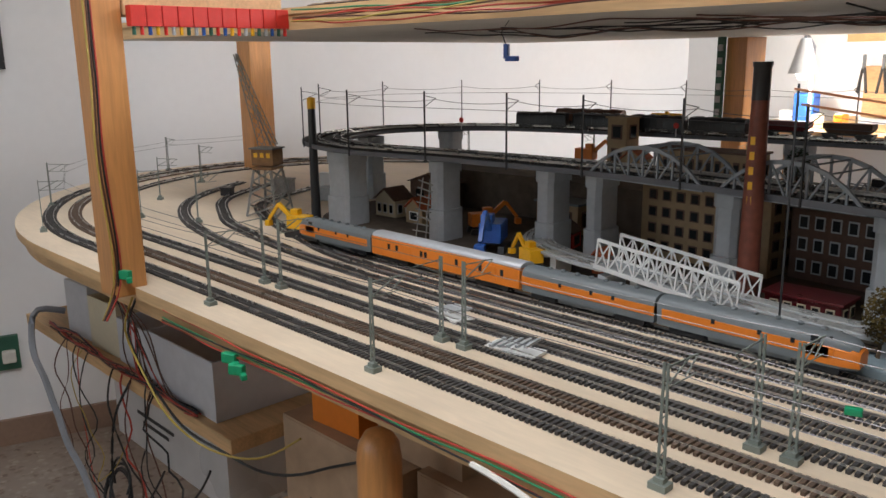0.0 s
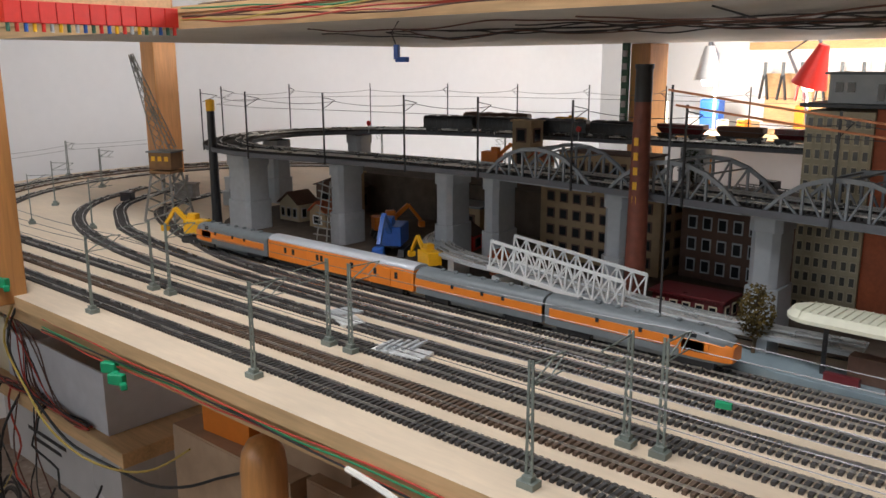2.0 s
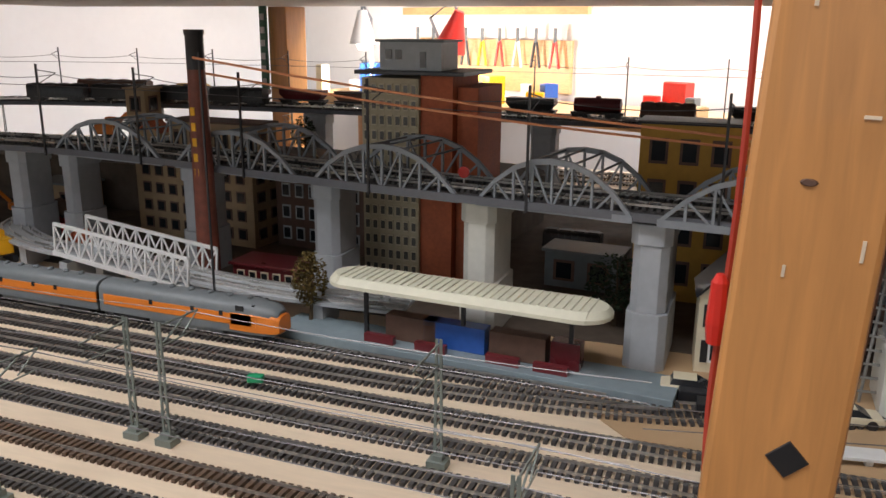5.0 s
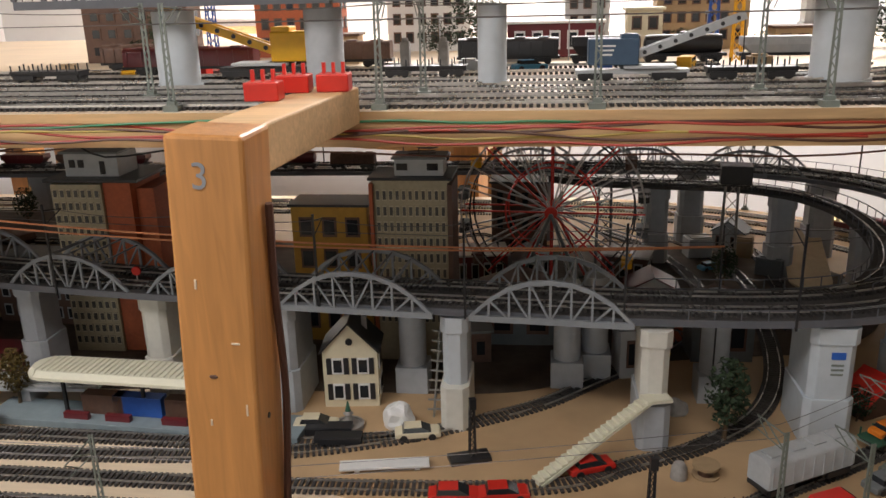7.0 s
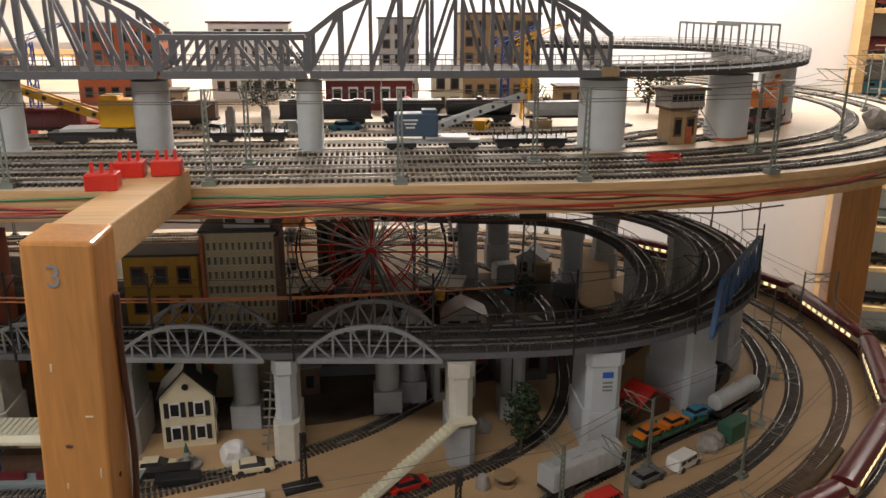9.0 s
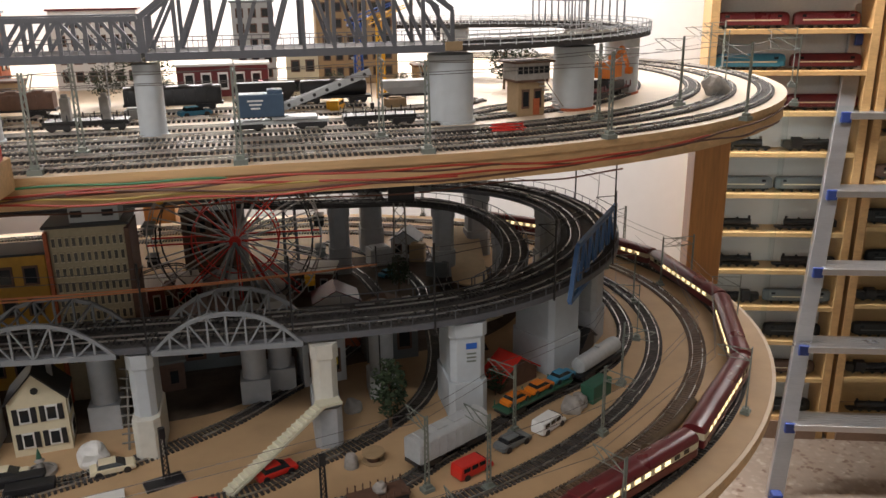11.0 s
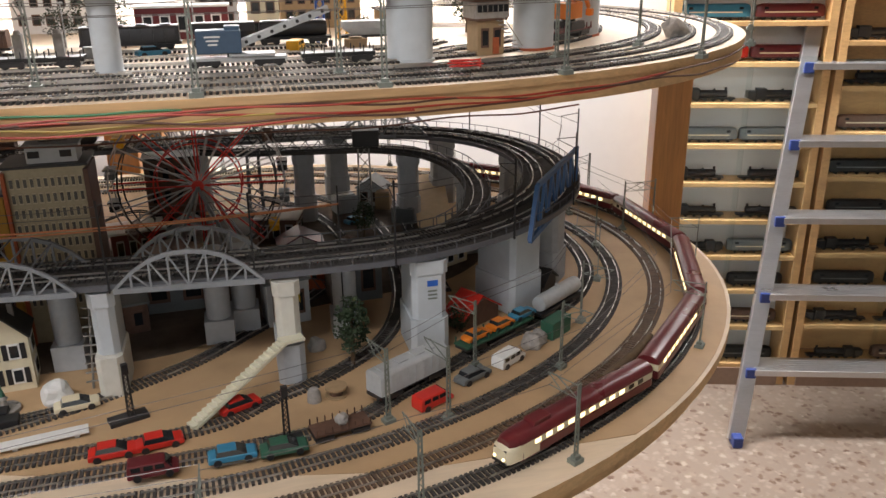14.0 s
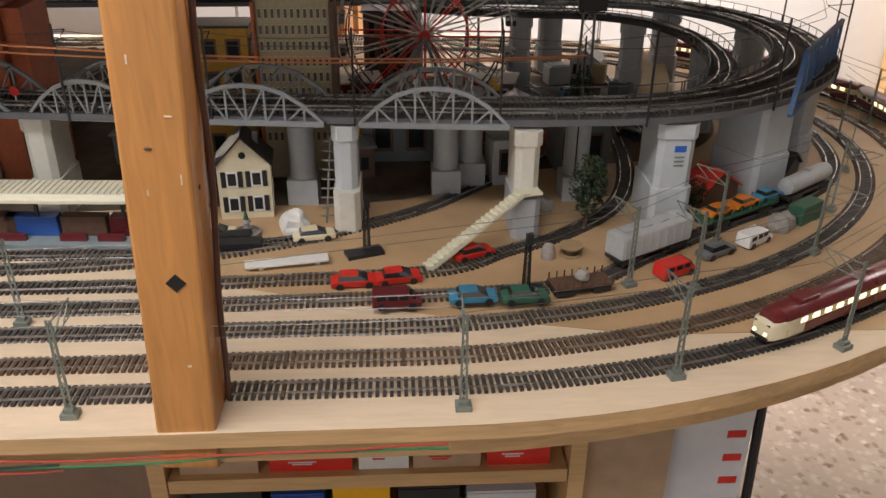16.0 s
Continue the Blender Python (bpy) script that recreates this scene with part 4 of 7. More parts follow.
def house_block(name, m, w, d, h, wall, roof, label, gable=0.0, nx=2, nz=2, frame_m=None, shutters=False, category="house"):
    ob = thing(name, label, category, m)
    if gable:
        part("wall", MB().prism([(-w / 2, 0), (w / 2, 0), (w / 2, h), (0, h + gable), (-w / 2, h)], -d, 0, m=pose(0, 0, 0, 90, 0, 0)), wall, ob)
        for s in (-1, 1):
            t = math.atan2(gable, w / 2)
            c = Vector((s * w * 0.265, d / 2, h + gable * 0.47 + 0.002))
            part("roof", MB().box((0, 0, 0), (w * 0.56 / math.cos(t), d + 0.010, 0.0022), m=Matrix.Translation(c) @ Matrix.Rotation(s * t, 4, "Y")), roof, ob)
    else:
        part("wall", MB().box((0, d / 2, h / 2), (w, d, h)), wall, ob, bevel=0.0006)
        part("roof", MB().box((0, d / 2, h + 0.0022), (w + 0.008, d + 0.008, 0.004)), roof, ob, bevel=0.0005)
    if nx:
        windows_grid(ob, -w * 0.46, w * 0.46, h * 0.06, h * 0.97, nx, nz, 0, frame_m or WHITEP, 0.46 if shutters else 0.62)
        windows_grid(ob, -d * 0.46, d * 0.46, h * 0.06, h * 0.97, max(1, int(nx * d / w)), nz, 0, frame_m or WHITEP, face=pose(w / 2, d / 2, 0, 0, 0, 90))
        if shutters:
            dx, dz = w * 0.92 / nx, h * 0.91 / nz
            for i in range(nx):
                for k in range(nz):
                    for s in (-1, 1):
                        part("shutter", MB().box((-w * 0.46 + dx * (i + 0.5) + s * dx * 0.34, -0.001, h * 0.06 + dz * (k + 0.5)), (dx * 0.20, 0.0016, dz * 0.62)), BLACK, ob)
    return ob


hs = house_block("model_house", pose(-0.200, 0.405, ZB, 0, 0, 6), 0.074, 0.055, 0.083, CREAM, BLACK, "cream model house with black shutters and dark roof", 0.039, 2, 2, WHITEP, True)
part("attic_window", MB().lathe([(0.0048, -0.001), (0.0048, 0.001), (0.001, 0.0012)], n=14, m=pose(0, -0.001, 0.097, 90, 0, 0)), DGLASS, hs)
part("chimney", MB().box((0.018, 0.03, 0.107), (0.007, 0.007, 0.03)), STONE, hs)
# the tower block: beige window front with a red-orange stair tower beside it
tw = thing("tower_block", "tall beige tower block with orange-red brick stair tower", "building", pose(-0.645, 0.555, ZB))
part("wall", MB().box((0, 0.05, 0.137), (0.080, 0.10, 0.274)), BEIGE, tw)
part("stair_tower", MB().box((0.062, 0.056, 0.139), (0.0436, 0.10, 0.278)), BRICK, tw, "orange-red brick side")
part("stair_tower", MB().box((0.099, 0.070, 0.132), (0.028, 0.10, 0.264)), BRICK, tw, "orange-red brick side")
part("roof", MB().box((0.028, 0.05, 0.281), (0.150, 0.115, 0.005)), BLACK, tw, bevel=0.0006)
pent = part("penthouse", MB().box((0.022, 0.045, 0.301), (0.085, 0.06, 0.035)), LGREY, tw)
part("penthouse_roof", MB().box((0.022, 0.045, 0.320), (0.095, 0.07, 0.003)), TGREY, pent)
for x in (-0.008, 0.006):
    part("window", MB().box((x, 0.0145, 0.303), (0.009, 0.002, 0.012)), DGLASS, pent)
part("door", MB().box((0.040, 0.0145, 0.297), (0.008, 0.002, 0.020)), DGLASS, pent)
HAZE = mat("hazy_model_window", (0.10, 0.095, 0.085), 0.25, var=0.35, bump=0)
FRAMEB = mat("pale_beige_window_frame", (0.54, 0.47, 0.33), 0.6, var=0.08)
windows_grid(tw, -0.039, 0.039, 0.012, 0.270, 7, 13, 0, FRAMEB, 0.70, 0.70, pane_m=HAZE)
NAVYP = mat("dark_navy_plastic", (0.012, 0.016, 0.035), 0.35, bump=0)
# the hotel with a helicopter on its roof
ht = thing("hotel_building", "beige high-rise hotel with rows of windows and orange side", "building", pose(-0.135, 0.555, ZB))
part("wall", MB().box((0, 0.035, 0.141), (0.112, 0.07, 0.282)), BEIGE, ht)
part("side_wall", MB().box((-0.0565, 0.03, 0.139), (0.005, 0.075, 0.278)), BRICK, ht, "orange side wall")
part("side_wall", MB().box((0.0575, 0.03, 0.139), (0.007, 0.078, 0.278)), BROWN, ht, "brown side wall")
part("roof", MB().box((0, 0.035, 0.2845), (0.122, 0.082, 0.004)), BLACK, ht, bevel=0.0006)
pen = part("penthouse", MB().box((0.012, 0.03, 0.299), (0.07, 0.045, 0.024)), LGREY, ht)
part("penthouse_roof", MB().box((0.012, 0.03, 0.3125), (0.078, 0.052, 0.003)), TGREY, pen)
for x in (-0.012, 0.032):
    part("window", MB().box((x, 0.007, 0.300), (0.016, 0.002, 0.010)), DGLASS, pen)
windows_grid(ht, -0.052, 0.052, 0.06, 0.272, 11, 9, 0, FRAMEB, 0.66, 0.70, pane_m=HAZE)
heli = thing("toy_helicopter", "dark blue toy helicopter standing on the hotel roof", "helicopter", pose(-0.125, 0.585, ZB + 0.316, 0, 0, 8))
part("cabin", MB().lathe([(0.003, -0.036), (0.010, -0.024), (0.0135, -0.005), (0.012, 0.012), (0.005, 0.026), (0.0028, 0.032)], n=14, m=pose(0.012, 0, 0.018, 0, -90, 0)), NAVYP, heli, "dark blue cabin", smooth=True)
part("tail_boom", MB().tube([(-0.018, 0, 0.020), (-0.062, 0, 0.024)], 0.0032, 8, 0.0018), NAVYP, heli)
part("tail_fin", MB().prism([(-0.058, 0.016), (-0.067, 0.016), (-0.075, 0.040), (-0.069, 0.040)], -0.001, 0.001, m=pose(0, 0, 0, 90, 0, 0)), NAVYP, heli)
part("rotor", MB().box((0, 0, 0.034), (0.11, 0.003, 0.0008), 0.4).box((0, 0, 0.034), (0.11, 0.003, 0.0008), 1.97).tube([(0, 0, 0.028), (0, 0, 0.036)], 0.0015, 6), BLACK, heli)
for s in (-1, 1):
    part("skid", MB().tube([(-0.016, s * 0.010, 0.001), (0.024, s * 0.010, 0.001)], 0.0008, 5).tube([(0, s * 0.010, 0.001), (0, s * 0.006, 0.010)], 0.0007, 4), BLACK, heli)
# office blocks and small houses under and behind the viaduct
house_block("apartment_block", pose(-1.03, 0.64, ZB, 0, 0, -5), 0.24, 0.07, 0.128, TAN, BROWN, "brown apartment block with balconies and many windows", 0, 8, 4, BROWN, category="building")
house_block("station_building", pose(-0.80, 0.66, ZB, 0, 0, -5), 0.19, 0.08, 0.112, BROWN, TGREY, "dark station building with long window rows", 0, 7, 3, LGREY, category="building")
house_block("model_house", pose(-1.745, 0.565, ZB), 0.065, 0.05, 0.040, CREAM, BROWN, "small cream model house with brown roof", 0.022, 3, 1, WHITEP)
house_block("model_house", pose(-1.64, 0.555, ZB), 0.05, 0.05, 0.034, TAN, BRICK, "small tan house with a red tiled roof", 0.020, 1, 1, WHITEP)
house_block("square_tower", pose(-1.67, 0.66, ZB), 0.04, 0.04, 0.10, TAN, TAN, "plain tan square tower with a small window", 0, 1, 2, BROWN, category="tower")
house_block("brick_hut", pose(-1.115, 0.475, ZB), 0.022, 0.02, 0.030, BRICK, BRICK, "tiny red brick hut with gable", 0.012, 1, 1, CREAM)
house_block("shed", pose(-0.79, 0.47, ZB), 0.10, 0.05, 0.028, MAROON, MAROON, "low dark red shed beside the chimney", 0, 5, 1, CREAM)
house_block("model_house", pose(0.245, 0.79, ZB + 0.0025), 0.085, 0.06, 0.032, WHITEP, MAROON, "white model house with a dark red roof inside the ring", 0.022, 2, 1, BROWN)
house_block("pavilion", pose(0.205, 0.91, ZB + 0.0025, 0, 0, -15), 0.085, 0.07, 0.052, BROWN, WHITEP, "flat pavilion with a white roof beside the Ferris wheel", 0, 3, 1, LGREY, category="building")
house_block("pavilion", pose(-0.06, 0.88, ZB + 0.0025, 0, 0, 10), 0.10, 0.07, 0.06, MAROON, WHITEP, "dark red fairground hall with a pale roof", 0, 4, 1, LGREY, category="building")
house_block("warehouse", pose(0.005, 1.03, ZB + 0.0025), 0.11, 0.06, 0.165, BROWN, BLACK, "dark hall standing behind the Ferris wheel", 0, 4, 3, BROWN, category="building")
house_block("model_house", pose(0.435, 1.115, ZB + 0.0025, 0, 0, -25), 0.065, 0.05, 0.042, LGREY, TGREY, "grey model house with slate roof inside the ring", 0.022, 2, 1, BROWN)
house_block("square_tower", pose(-1.43, 0.98, ZB + 0.090), 0.05, 0.05, 0.115, TAN, TAN, "tan water tower building behind the viaduct", 0, 1, 2, BROWN, category="tower")
house_block("warehouse", pose(-1.15, 0.86, ZB + 0.090), 0.20, 0.06, 0.07, TAN, BROWN, "brown slatted warehouse behind the viaduct", 0, 10, 1, BROWN, category="building")
house_block("yellow_building", pose(-0.275, 0.62, ZB), 0.12, 0.06, 0.225, mat("ochre_yellow_card", (0.46, 0.25, 0.035), 0.7, var=0.15, scale=90, stain=0.3), BLACK, "ochre yellow hall with a black roof behind the bridge", 0, 3, 4, BROWN, category="building")
house_block("red_roof_shed", pose(0.500, 0.435, ZB, 0, 0, 30), 0.085, 0.04, 0.022, BROWN, RED, "small shed with a bright red roof behind the pier", 0.028, 0, 0)
house_block("dark_shed", pose(0.655, 0.53, ZB, 0, 0, 45), 0.06, 0.04, 0.02, BLACK, BLACK, "small black shed behind the wagons", 0.022, 0, 0)

# middle level inside the viaduct ring
mid = smooth_path([(-1.82, 0.78), (-1.4, 0.77), (-0.9, 0.76), (-0.62, 0.75), (-0.55, 0.90), (-0.62, 1.06), (-1.2, 1.08), (-1.7, 1.0)], 0.03, closed=True)
structure("middle_level", MB().prism([(p.x, p.y) for p in mid[:-1]], ZB + 0.0025, ZB + 0.090), EARTH_SHADE, "dark brown scenery board inside the viaduct ring", "scenery")
# Dark sheet over the board paints in the shade below the viaduct.
gr = smooth_path([(-1.80, 0.44), (-1.2, 0.455), (-0.72, 0.43), (-0.30, 0.445), (-0.02, 0.455), (0.10, 0.50), (0.22, 0.57), (0.36, 0.60), (0.50, 0.635), (0.61, 0.76), (0.63, 0.95), (0.52, 1.09), (0.30, 1.15), (0.0, 1.15), (-0.8, 1.14), (-1.7, 1.06), (-1.92, 0.75)], 0.03, closed=True)
structure("scenery_ground", MB().prism([(p.x, p.y) for p in gr[:-1]], ZB + 0.0004, ZB + 0.002), EARTH_SHADE, "dark brown ground sheet with shade painted in under the viaduct", "ground")
track(smooth_path([(0.475, 0.58), (0.480, 0.77), (0.486, 0.905), (0.492, 1.06), (0.480, 1.18)], PITCH), ZB, SLEEP, "inner track on the board inside the ring")
track(smooth_path([(-1.5, 0.9), (-0.9, 0.85), (-0.62, 0.86)], PITCH), ZB + 0.090, SLEEP, "short dark track on the middle level")
cs = MB()
ends = [(0.115 + 0.036 * math.cos(a), 0.038 * math.sin(a)) for a in [radians(-90 + 15 * i) for i in range(13)]] + [(-0.115 + 0.036 * math.cos(a), 0.038 * math.sin(a)) for a in [radians(90 + 15 * i) for i in range(13)]]
cs.prism(ends, 0.0, 0.004)
card = part("card_sheet", cs, mat("pale_tan_card", (0.55, 0.42, 0.26), 0.7, var=0.12, scale=60, stain=0.3), bevel=0.001)
card.matrix_basis = pose(0.560, 1.02, ZB + 0.030, 0, -8, 80)
tagged(card, "rounded tan card panel lying inside the ring", "panel")
# second, tighter curve of the viaduct inside the ring
BRA = smooth_path([(0.40, 0.437), (0.468, 0.475), (0.525, 0.555), (0.562, 0.665), (0.574, 0.78), (0.562, 0.885), (0.515, 0.975), (0.42, 1.035), (0.28, 1.06), (0.14, 1.085), (0.02, 1.15)], PITCH)
ib = thing("inner_viaduct", "dark inner viaduct curve with thin railings", "viaduct")
mb = MB()
ribbon(mb, BRA[::4], 0.0, 0.046, ZV - 0.0105, ZV - 0.0035)
part("roadbed", mb, DARK, ib)
for sd in (-1, 1):
    Q = offset(BRA, sd * 0.0225)[8:]
    mb, m2 = MB(), MB()
    ribbon(m2, Q[::4], 0.0, 0.0014, ZV + 0.0116, ZV + 0.0130)
    for q in Q[::4]:
        mb.bar(q + Vector((0, 0, ZV - 0.004)), q + Vector((0, 0, ZV + 0.012)), 0.0012)
    part("handrail", m2, DARKST, ib)
    part("railing", mb, DARKST, ib)["kind"] = "stuff"
track(BRA, ZV - 0.0034, SLEEP, "curved track on the inner viaduct")
for x, y in ((0.575, 0.77), (0.50, 0.985), (0.28, 1.06)):
    pier(x, y, ZV - 0.0105, 0.042, 0.042, GREY, "slim grey pier under the inner viaduct")
gc2 = thing("gantry_crane", "black lattice gantry crane inside the ring", "crane", pose(0.33, 0.965, ZB, 0, 0, -8))
for x in (-0.16, 0.07):
    part("leg", lattice_boom(MB(), (x, 0, 0), (x, 0, 0.19), 0.030, 0.022, 7, 0.0024), LAT if x > 0 else DARKST, gc2)
part("girder", lattice_boom(MB(), (-0.22, 0, 0.20), (0.10, 0, 0.20), 0.030, 0.030, 12, 0.0024), BLACK, gc2)
part("trolley", MB().box((0.075, 0, 0.205), (0.055, 0.045, 0.034)), BLACK, gc2, "black crane cabin", bevel=0.002)

# ---- Ferris wheel ----
fw = thing("ferris_wheel", "large red and black model Ferris wheel with gondolas", "ferris wheel", pose(0.069, 0.80, ZB + 0.176, 0, 0, -4))
FR = 0.155
FWG = mat("grey_wheel_plastic", (0.42, 0.40, 0.39), 0.5)
for s in (-1, 1):
    y = s * 0.022
    for rr, mt in ((FR, FWG), (FR * 0.90, BLACK), (FR * 0.5, RED)):
        part("ring", MB().tube([(rr * math.cos(6.28319 * i / 32), y, rr * math.sin(6.28319 * i / 32)) for i in range(33)], 0.0016, 5), mt, fw)
    for i in range(24):
        a = 6.28319 * i / 24
        part("spoke", MB().bar((0.01 * math.cos(a), y, 0.01 * math.sin(a)), (FR * math.cos(a), y, FR * math.sin(a)), 0.0026), RED if i % 3 == 0 else FWG, fw)
    for dx in (-1, 1):
        part("leg", MB().bar((0, s * 0.034, 0), (dx * 0.075, s * 0.05, -0.174), 0.005), RED if s > 0 else TGREY, fw)
part("hub", MB().lathe([(0.011, -0.03), (0.011, 0.03)], n=16, m=pose(0, 0, 0, 90, 0, 0)), RED, fw)
gm = MB().box((0, 0, -0.008), (0.018, 0.03, 0.010), ch=0.004).box((0, 0, 0.004), (0.020, 0.032, 0.003)).bar((-0.008, 0, -0.004), (-0.008, 0, 0.004), 0.0012).bar((0.008, 0, -0.004), (0.008, 0, 0.004), 0.0012).mesh("gondola")
for i in range(16):
    a = 6.28319 * (i + 0.5) / 16
    me = gm.copy()
    me.materials.append((BLACK, BROWN, YELLOW, TGREY)[i % 4])
    g = part("gondola", me, BLACK, fw)
    g.matrix_basis = pose(FR * math.cos(a), 0, FR * math.sin(a))

# ---- chimneys, cranes, white truss bridge ----
ch = thing("factory_chimney", "tall rusty brown model chimney with black top", "chimney", pose(-0.848, 0.432, ZB, 0, 0, 0))
part("shaft", MB().lathe([(0.0145, 0), (0.0142, 0.06), (0.0125, 0.20), (0.0108, 0.285)], n=20), RUST, ch, smooth=True)
part("top", MB().lathe([(0.0112, 0.285), (0.0110, 0.325), (0.0122, 0.327), (0.0122, 0.332), (0.009, 0.332)], n=20), BLACK, ch, "black top", smooth=True)
for i in range(5):
    part("lettering_bar", MB().box((0.0, -0.0128 + i * 0.0002, 0.235 - 0.019 * i), (0.006, 0.0012, 0.010)), YELLOW, ch, "yellow painted bar")
bc = thing("factory_chimney", "slender black model chimney with a yellow tip", "chimney", pose(-1.83, 0.44, ZB))
part("shaft", MB().lathe([(0.0105, 0), (0.008, 0.24)], n=14), BLACK, bc, smooth=True)
part("tip", MB().lathe([(0.009, 0.24), (0.009, 0.262), (0.004, 0.264)], n=12), YELLOW, bc)



cr = thing("harbour_crane", "grey lattice harbour crane with brown wooden cabin", "crane", pose(-1.95, 0.40, ZB, 0, 0, 25))
part("portal", lattice_boom(MB(), (0, 0, 0.004), (0, 0, 0.106), 0.074, 0.044, 4, 0.0046), LAT, cr)
part("cabin", MB().box((0, 0, 0.133), (0.055, 0.042, 0.036)).box((0, 0, 0.109), (0.05, 0.05, 0.006)), mat("brown_wood_cabin", (0.20, 0.10, 0.035), 0.6, var=0.3, scale=80), cr, "brown wooden cabin", bevel=0.001)
part("cabin_roof", MB().box((0, 0, 0.1525), (0.062, 0.05, 0.003)), TGREY, cr)
for i in range(3):
    part("window", MB().box((-0.016 + i * 0.016, -0.0213, 0.138), (0.009, 0.001, 0.010)), YELLOW, cr)
part("boom", lattice_boom(MB(), (0.005, 0, 0.155), (-0.065, 0.0, 0.355), 0.030, 0.006, 10, 0.0017), LAT, cr)
part("back_frame", MB().bar((0.02, 0.008, 0.155), (-0.025, 0.005, 0.245), 0.002).bar((0.02, -0.008, 0.155), (-0.025, -0.005, 0.245), 0.002), LAT, cr)

wb = thing("truss_bridge", "white plastic truss bridge carrying a siding", "bridge", pose(-0.935, 0.392, ZB + 0.036, 0, 5, -4))
for y in (-0.026, 0.026):
    tr = part("truss", MB().bar((-0.115, y, 0), (0.115, y, 0), 0.004, 0.006), WHITEP, wb)
    part("top_chord", MB().bar((-0.112, y, 0.040), (0.112, y, 0.040), 0.004, 0.004), WHITEP, tr)
    for i in range(11):
        x = -0.112 + 0.0224 * i
        part("upright", MB().bar((x, y, 0), (x, y, 0.040), 0.0024), WHITEP, tr)
        if i < 10:
            part("diagonal", MB().bar((x, y, 0), (x + 0.0224, y, 0.040), 0.0018).bar((x + 0.0224, y, 0), (x, y, 0.040), 0.0018), WHITEP, tr)
part("deck", MB().box((0, 0, -0.002), (0.23, 0.05, 0.003)), LGREY, wb)
for x in (-0.10, 0.10):
    part("bearing", MB().box((x, 0, -0.017 - (0.009 if x < 0 else -0.004)), (0.014, 0.05, 0.030)), GREY, wb)
ramp = thing("ramp_track", "grey slotted ramp track behind the orange train", "track")
mb = MB()
R2 = [Vector((p.x, p.y, 0.035 - 0.02 * abs(p.x + 1.0))) for p in RAMP]
ribbon(mb, R2[::3], 0, 0.052, ZB - 0.0, ZB + 0.004)
part("roadbed", mb, LGREY, ramp)
for o in (-0.018, -0.008, 0.008, 0.018):
    mb = MB()
    ribbon(mb, R2[::3], o, 0.0012, ZB + 0.004, ZB + 0.007)
    part("rail", mb, RAIL, ramp)
for p in R2[10::24]:
    part("trestle", MB().box((p.x, p.y, ZB + p.z / 2), (0.012, 0.04, p.z)), GREY, ramp)


def crawler(m, material, label):
    ob = thing("toy_excavator", label, "excavator", m, group="toy cranes")
    part("cab", MB().box((0, 0, 0.030), (0.045, 0.030, 0.026)).box((0.012, -0.005, 0.048), (0.018, 0.016, 0.012)), material, ob, bevel=0.0015)
    for s in (-1, 1):
        part("crawler_track", MB().prism([(-0.026, 0.004), (-0.022, 0), (0.022, 0), (0.026, 0.004), (0.022, 0.013), (-0.022, 0.013)], -0.004, 0.004, m=pose(0, s * 0.015, 0, 90, 0, 0)), BLACK, ob)
    part("boom", MB().bar((0.018, 0, 0.035), (0.050, 0, 0.062), 0.006, 0.008).bar((0.050, 0, 0.062), (0.075, 0, 0.030), 0.005, 0.006), material, ob)
    part("bucket", MB().box((0.077, 0, 0.022), (0.012, 0.014, 0.012)), material, ob, bevel=0.002)
    part("turntable", MB().lathe([(0.012, 0.012), (0.012, 0.018)], n=12), BLACK, ob)
    return ob


crawler(pose(-1.345, 0.48, ZB, 0, 0, -60) @ Matrix.Scale(1.35, 4), BLUE, "blue toy crawler crane behind the orange train")
crawler(pose(-1.215, 0.43, ZB, 0, 0, 160) @ Matrix.Scale(0.85, 4), YELLOW, "small yellow toy excavator behind the train")
crawler(pose(-1.47, 0.58, ZB, 0, 0, 60), ORANGE, "rusty orange toy excavator by the pier")
crawler(pose(-1.715, 0.32, ZB, 0, 0, 200), YELLOW, "yellow toy loader near the crane")
crawler(pose(-1.52, 0.99, ZB + 0.090, 0, 0, 10), ORANGE, "orange toy crane behind the viaduct")

# scaffold ladders at a pier
for x, y in ((-1.485, 0.43), (-0.072, 0.385)):
    sc = thing("scaffold_ladder", "grey weathered scaffold leaning on a bridge pier", "scaffold", pose(x, y, ZB))
    for s in (-1, 1):
        part("rail", MB().bar((s * 0.014, 0, 0), (s * 0.010 + 0.006, 0.014, 0.125), 0.0022), LAT, sc)
    for i in range(9):
        part("rung", MB().bar((-0.022 + 0.001 * i, 0.0015 * i, 0.012 + 0.0135 * i), (0.024, 0.0015 * i, 0.014 + 0.0125 * i), 0.002), LAT, sc)

# ---- platform ----
pf = thing("station_platform", "blue-grey station platform with ivory canopy", "platform", pose(-0.47, 0.352, ZB))
part("slab", MB().box((0, 0, 0.005), (0.44, 0.058, 0.010)), PLATF, pf, bevel=0.0008)
ring = [(0.125 + 0.03 * math.cos(a), 0.032 * math.sin(a)) for a in [radians(-90 + 18 * i) for i in range(11)]] + [(-0.125 + 0.03 * math.cos(a), 0.032 * math.sin(a)) for a in [radians(90 + 18 * i) for i in range(11)]]
can = part("canopy", MB().loft([[Vector((x, y, 0.070)) for x, y in ring], [Vector((x, y, 0.074)) for x, y in ring], [Vector((x * 0.97, y * 0.75, 0.080)) for x, y in ring]]), IVORY, pf, "ribbed ivory canopy roof")
rb = MB().bar((0, -0.030, 0.0755), (0, -0.022, 0.0815), 0.0012).bar((0, -0.022, 0.0815), (0, 0.022, 0.0815), 0.0012, 0.002).mesh("canopy_rib")
rb.materials.append(IVORY)
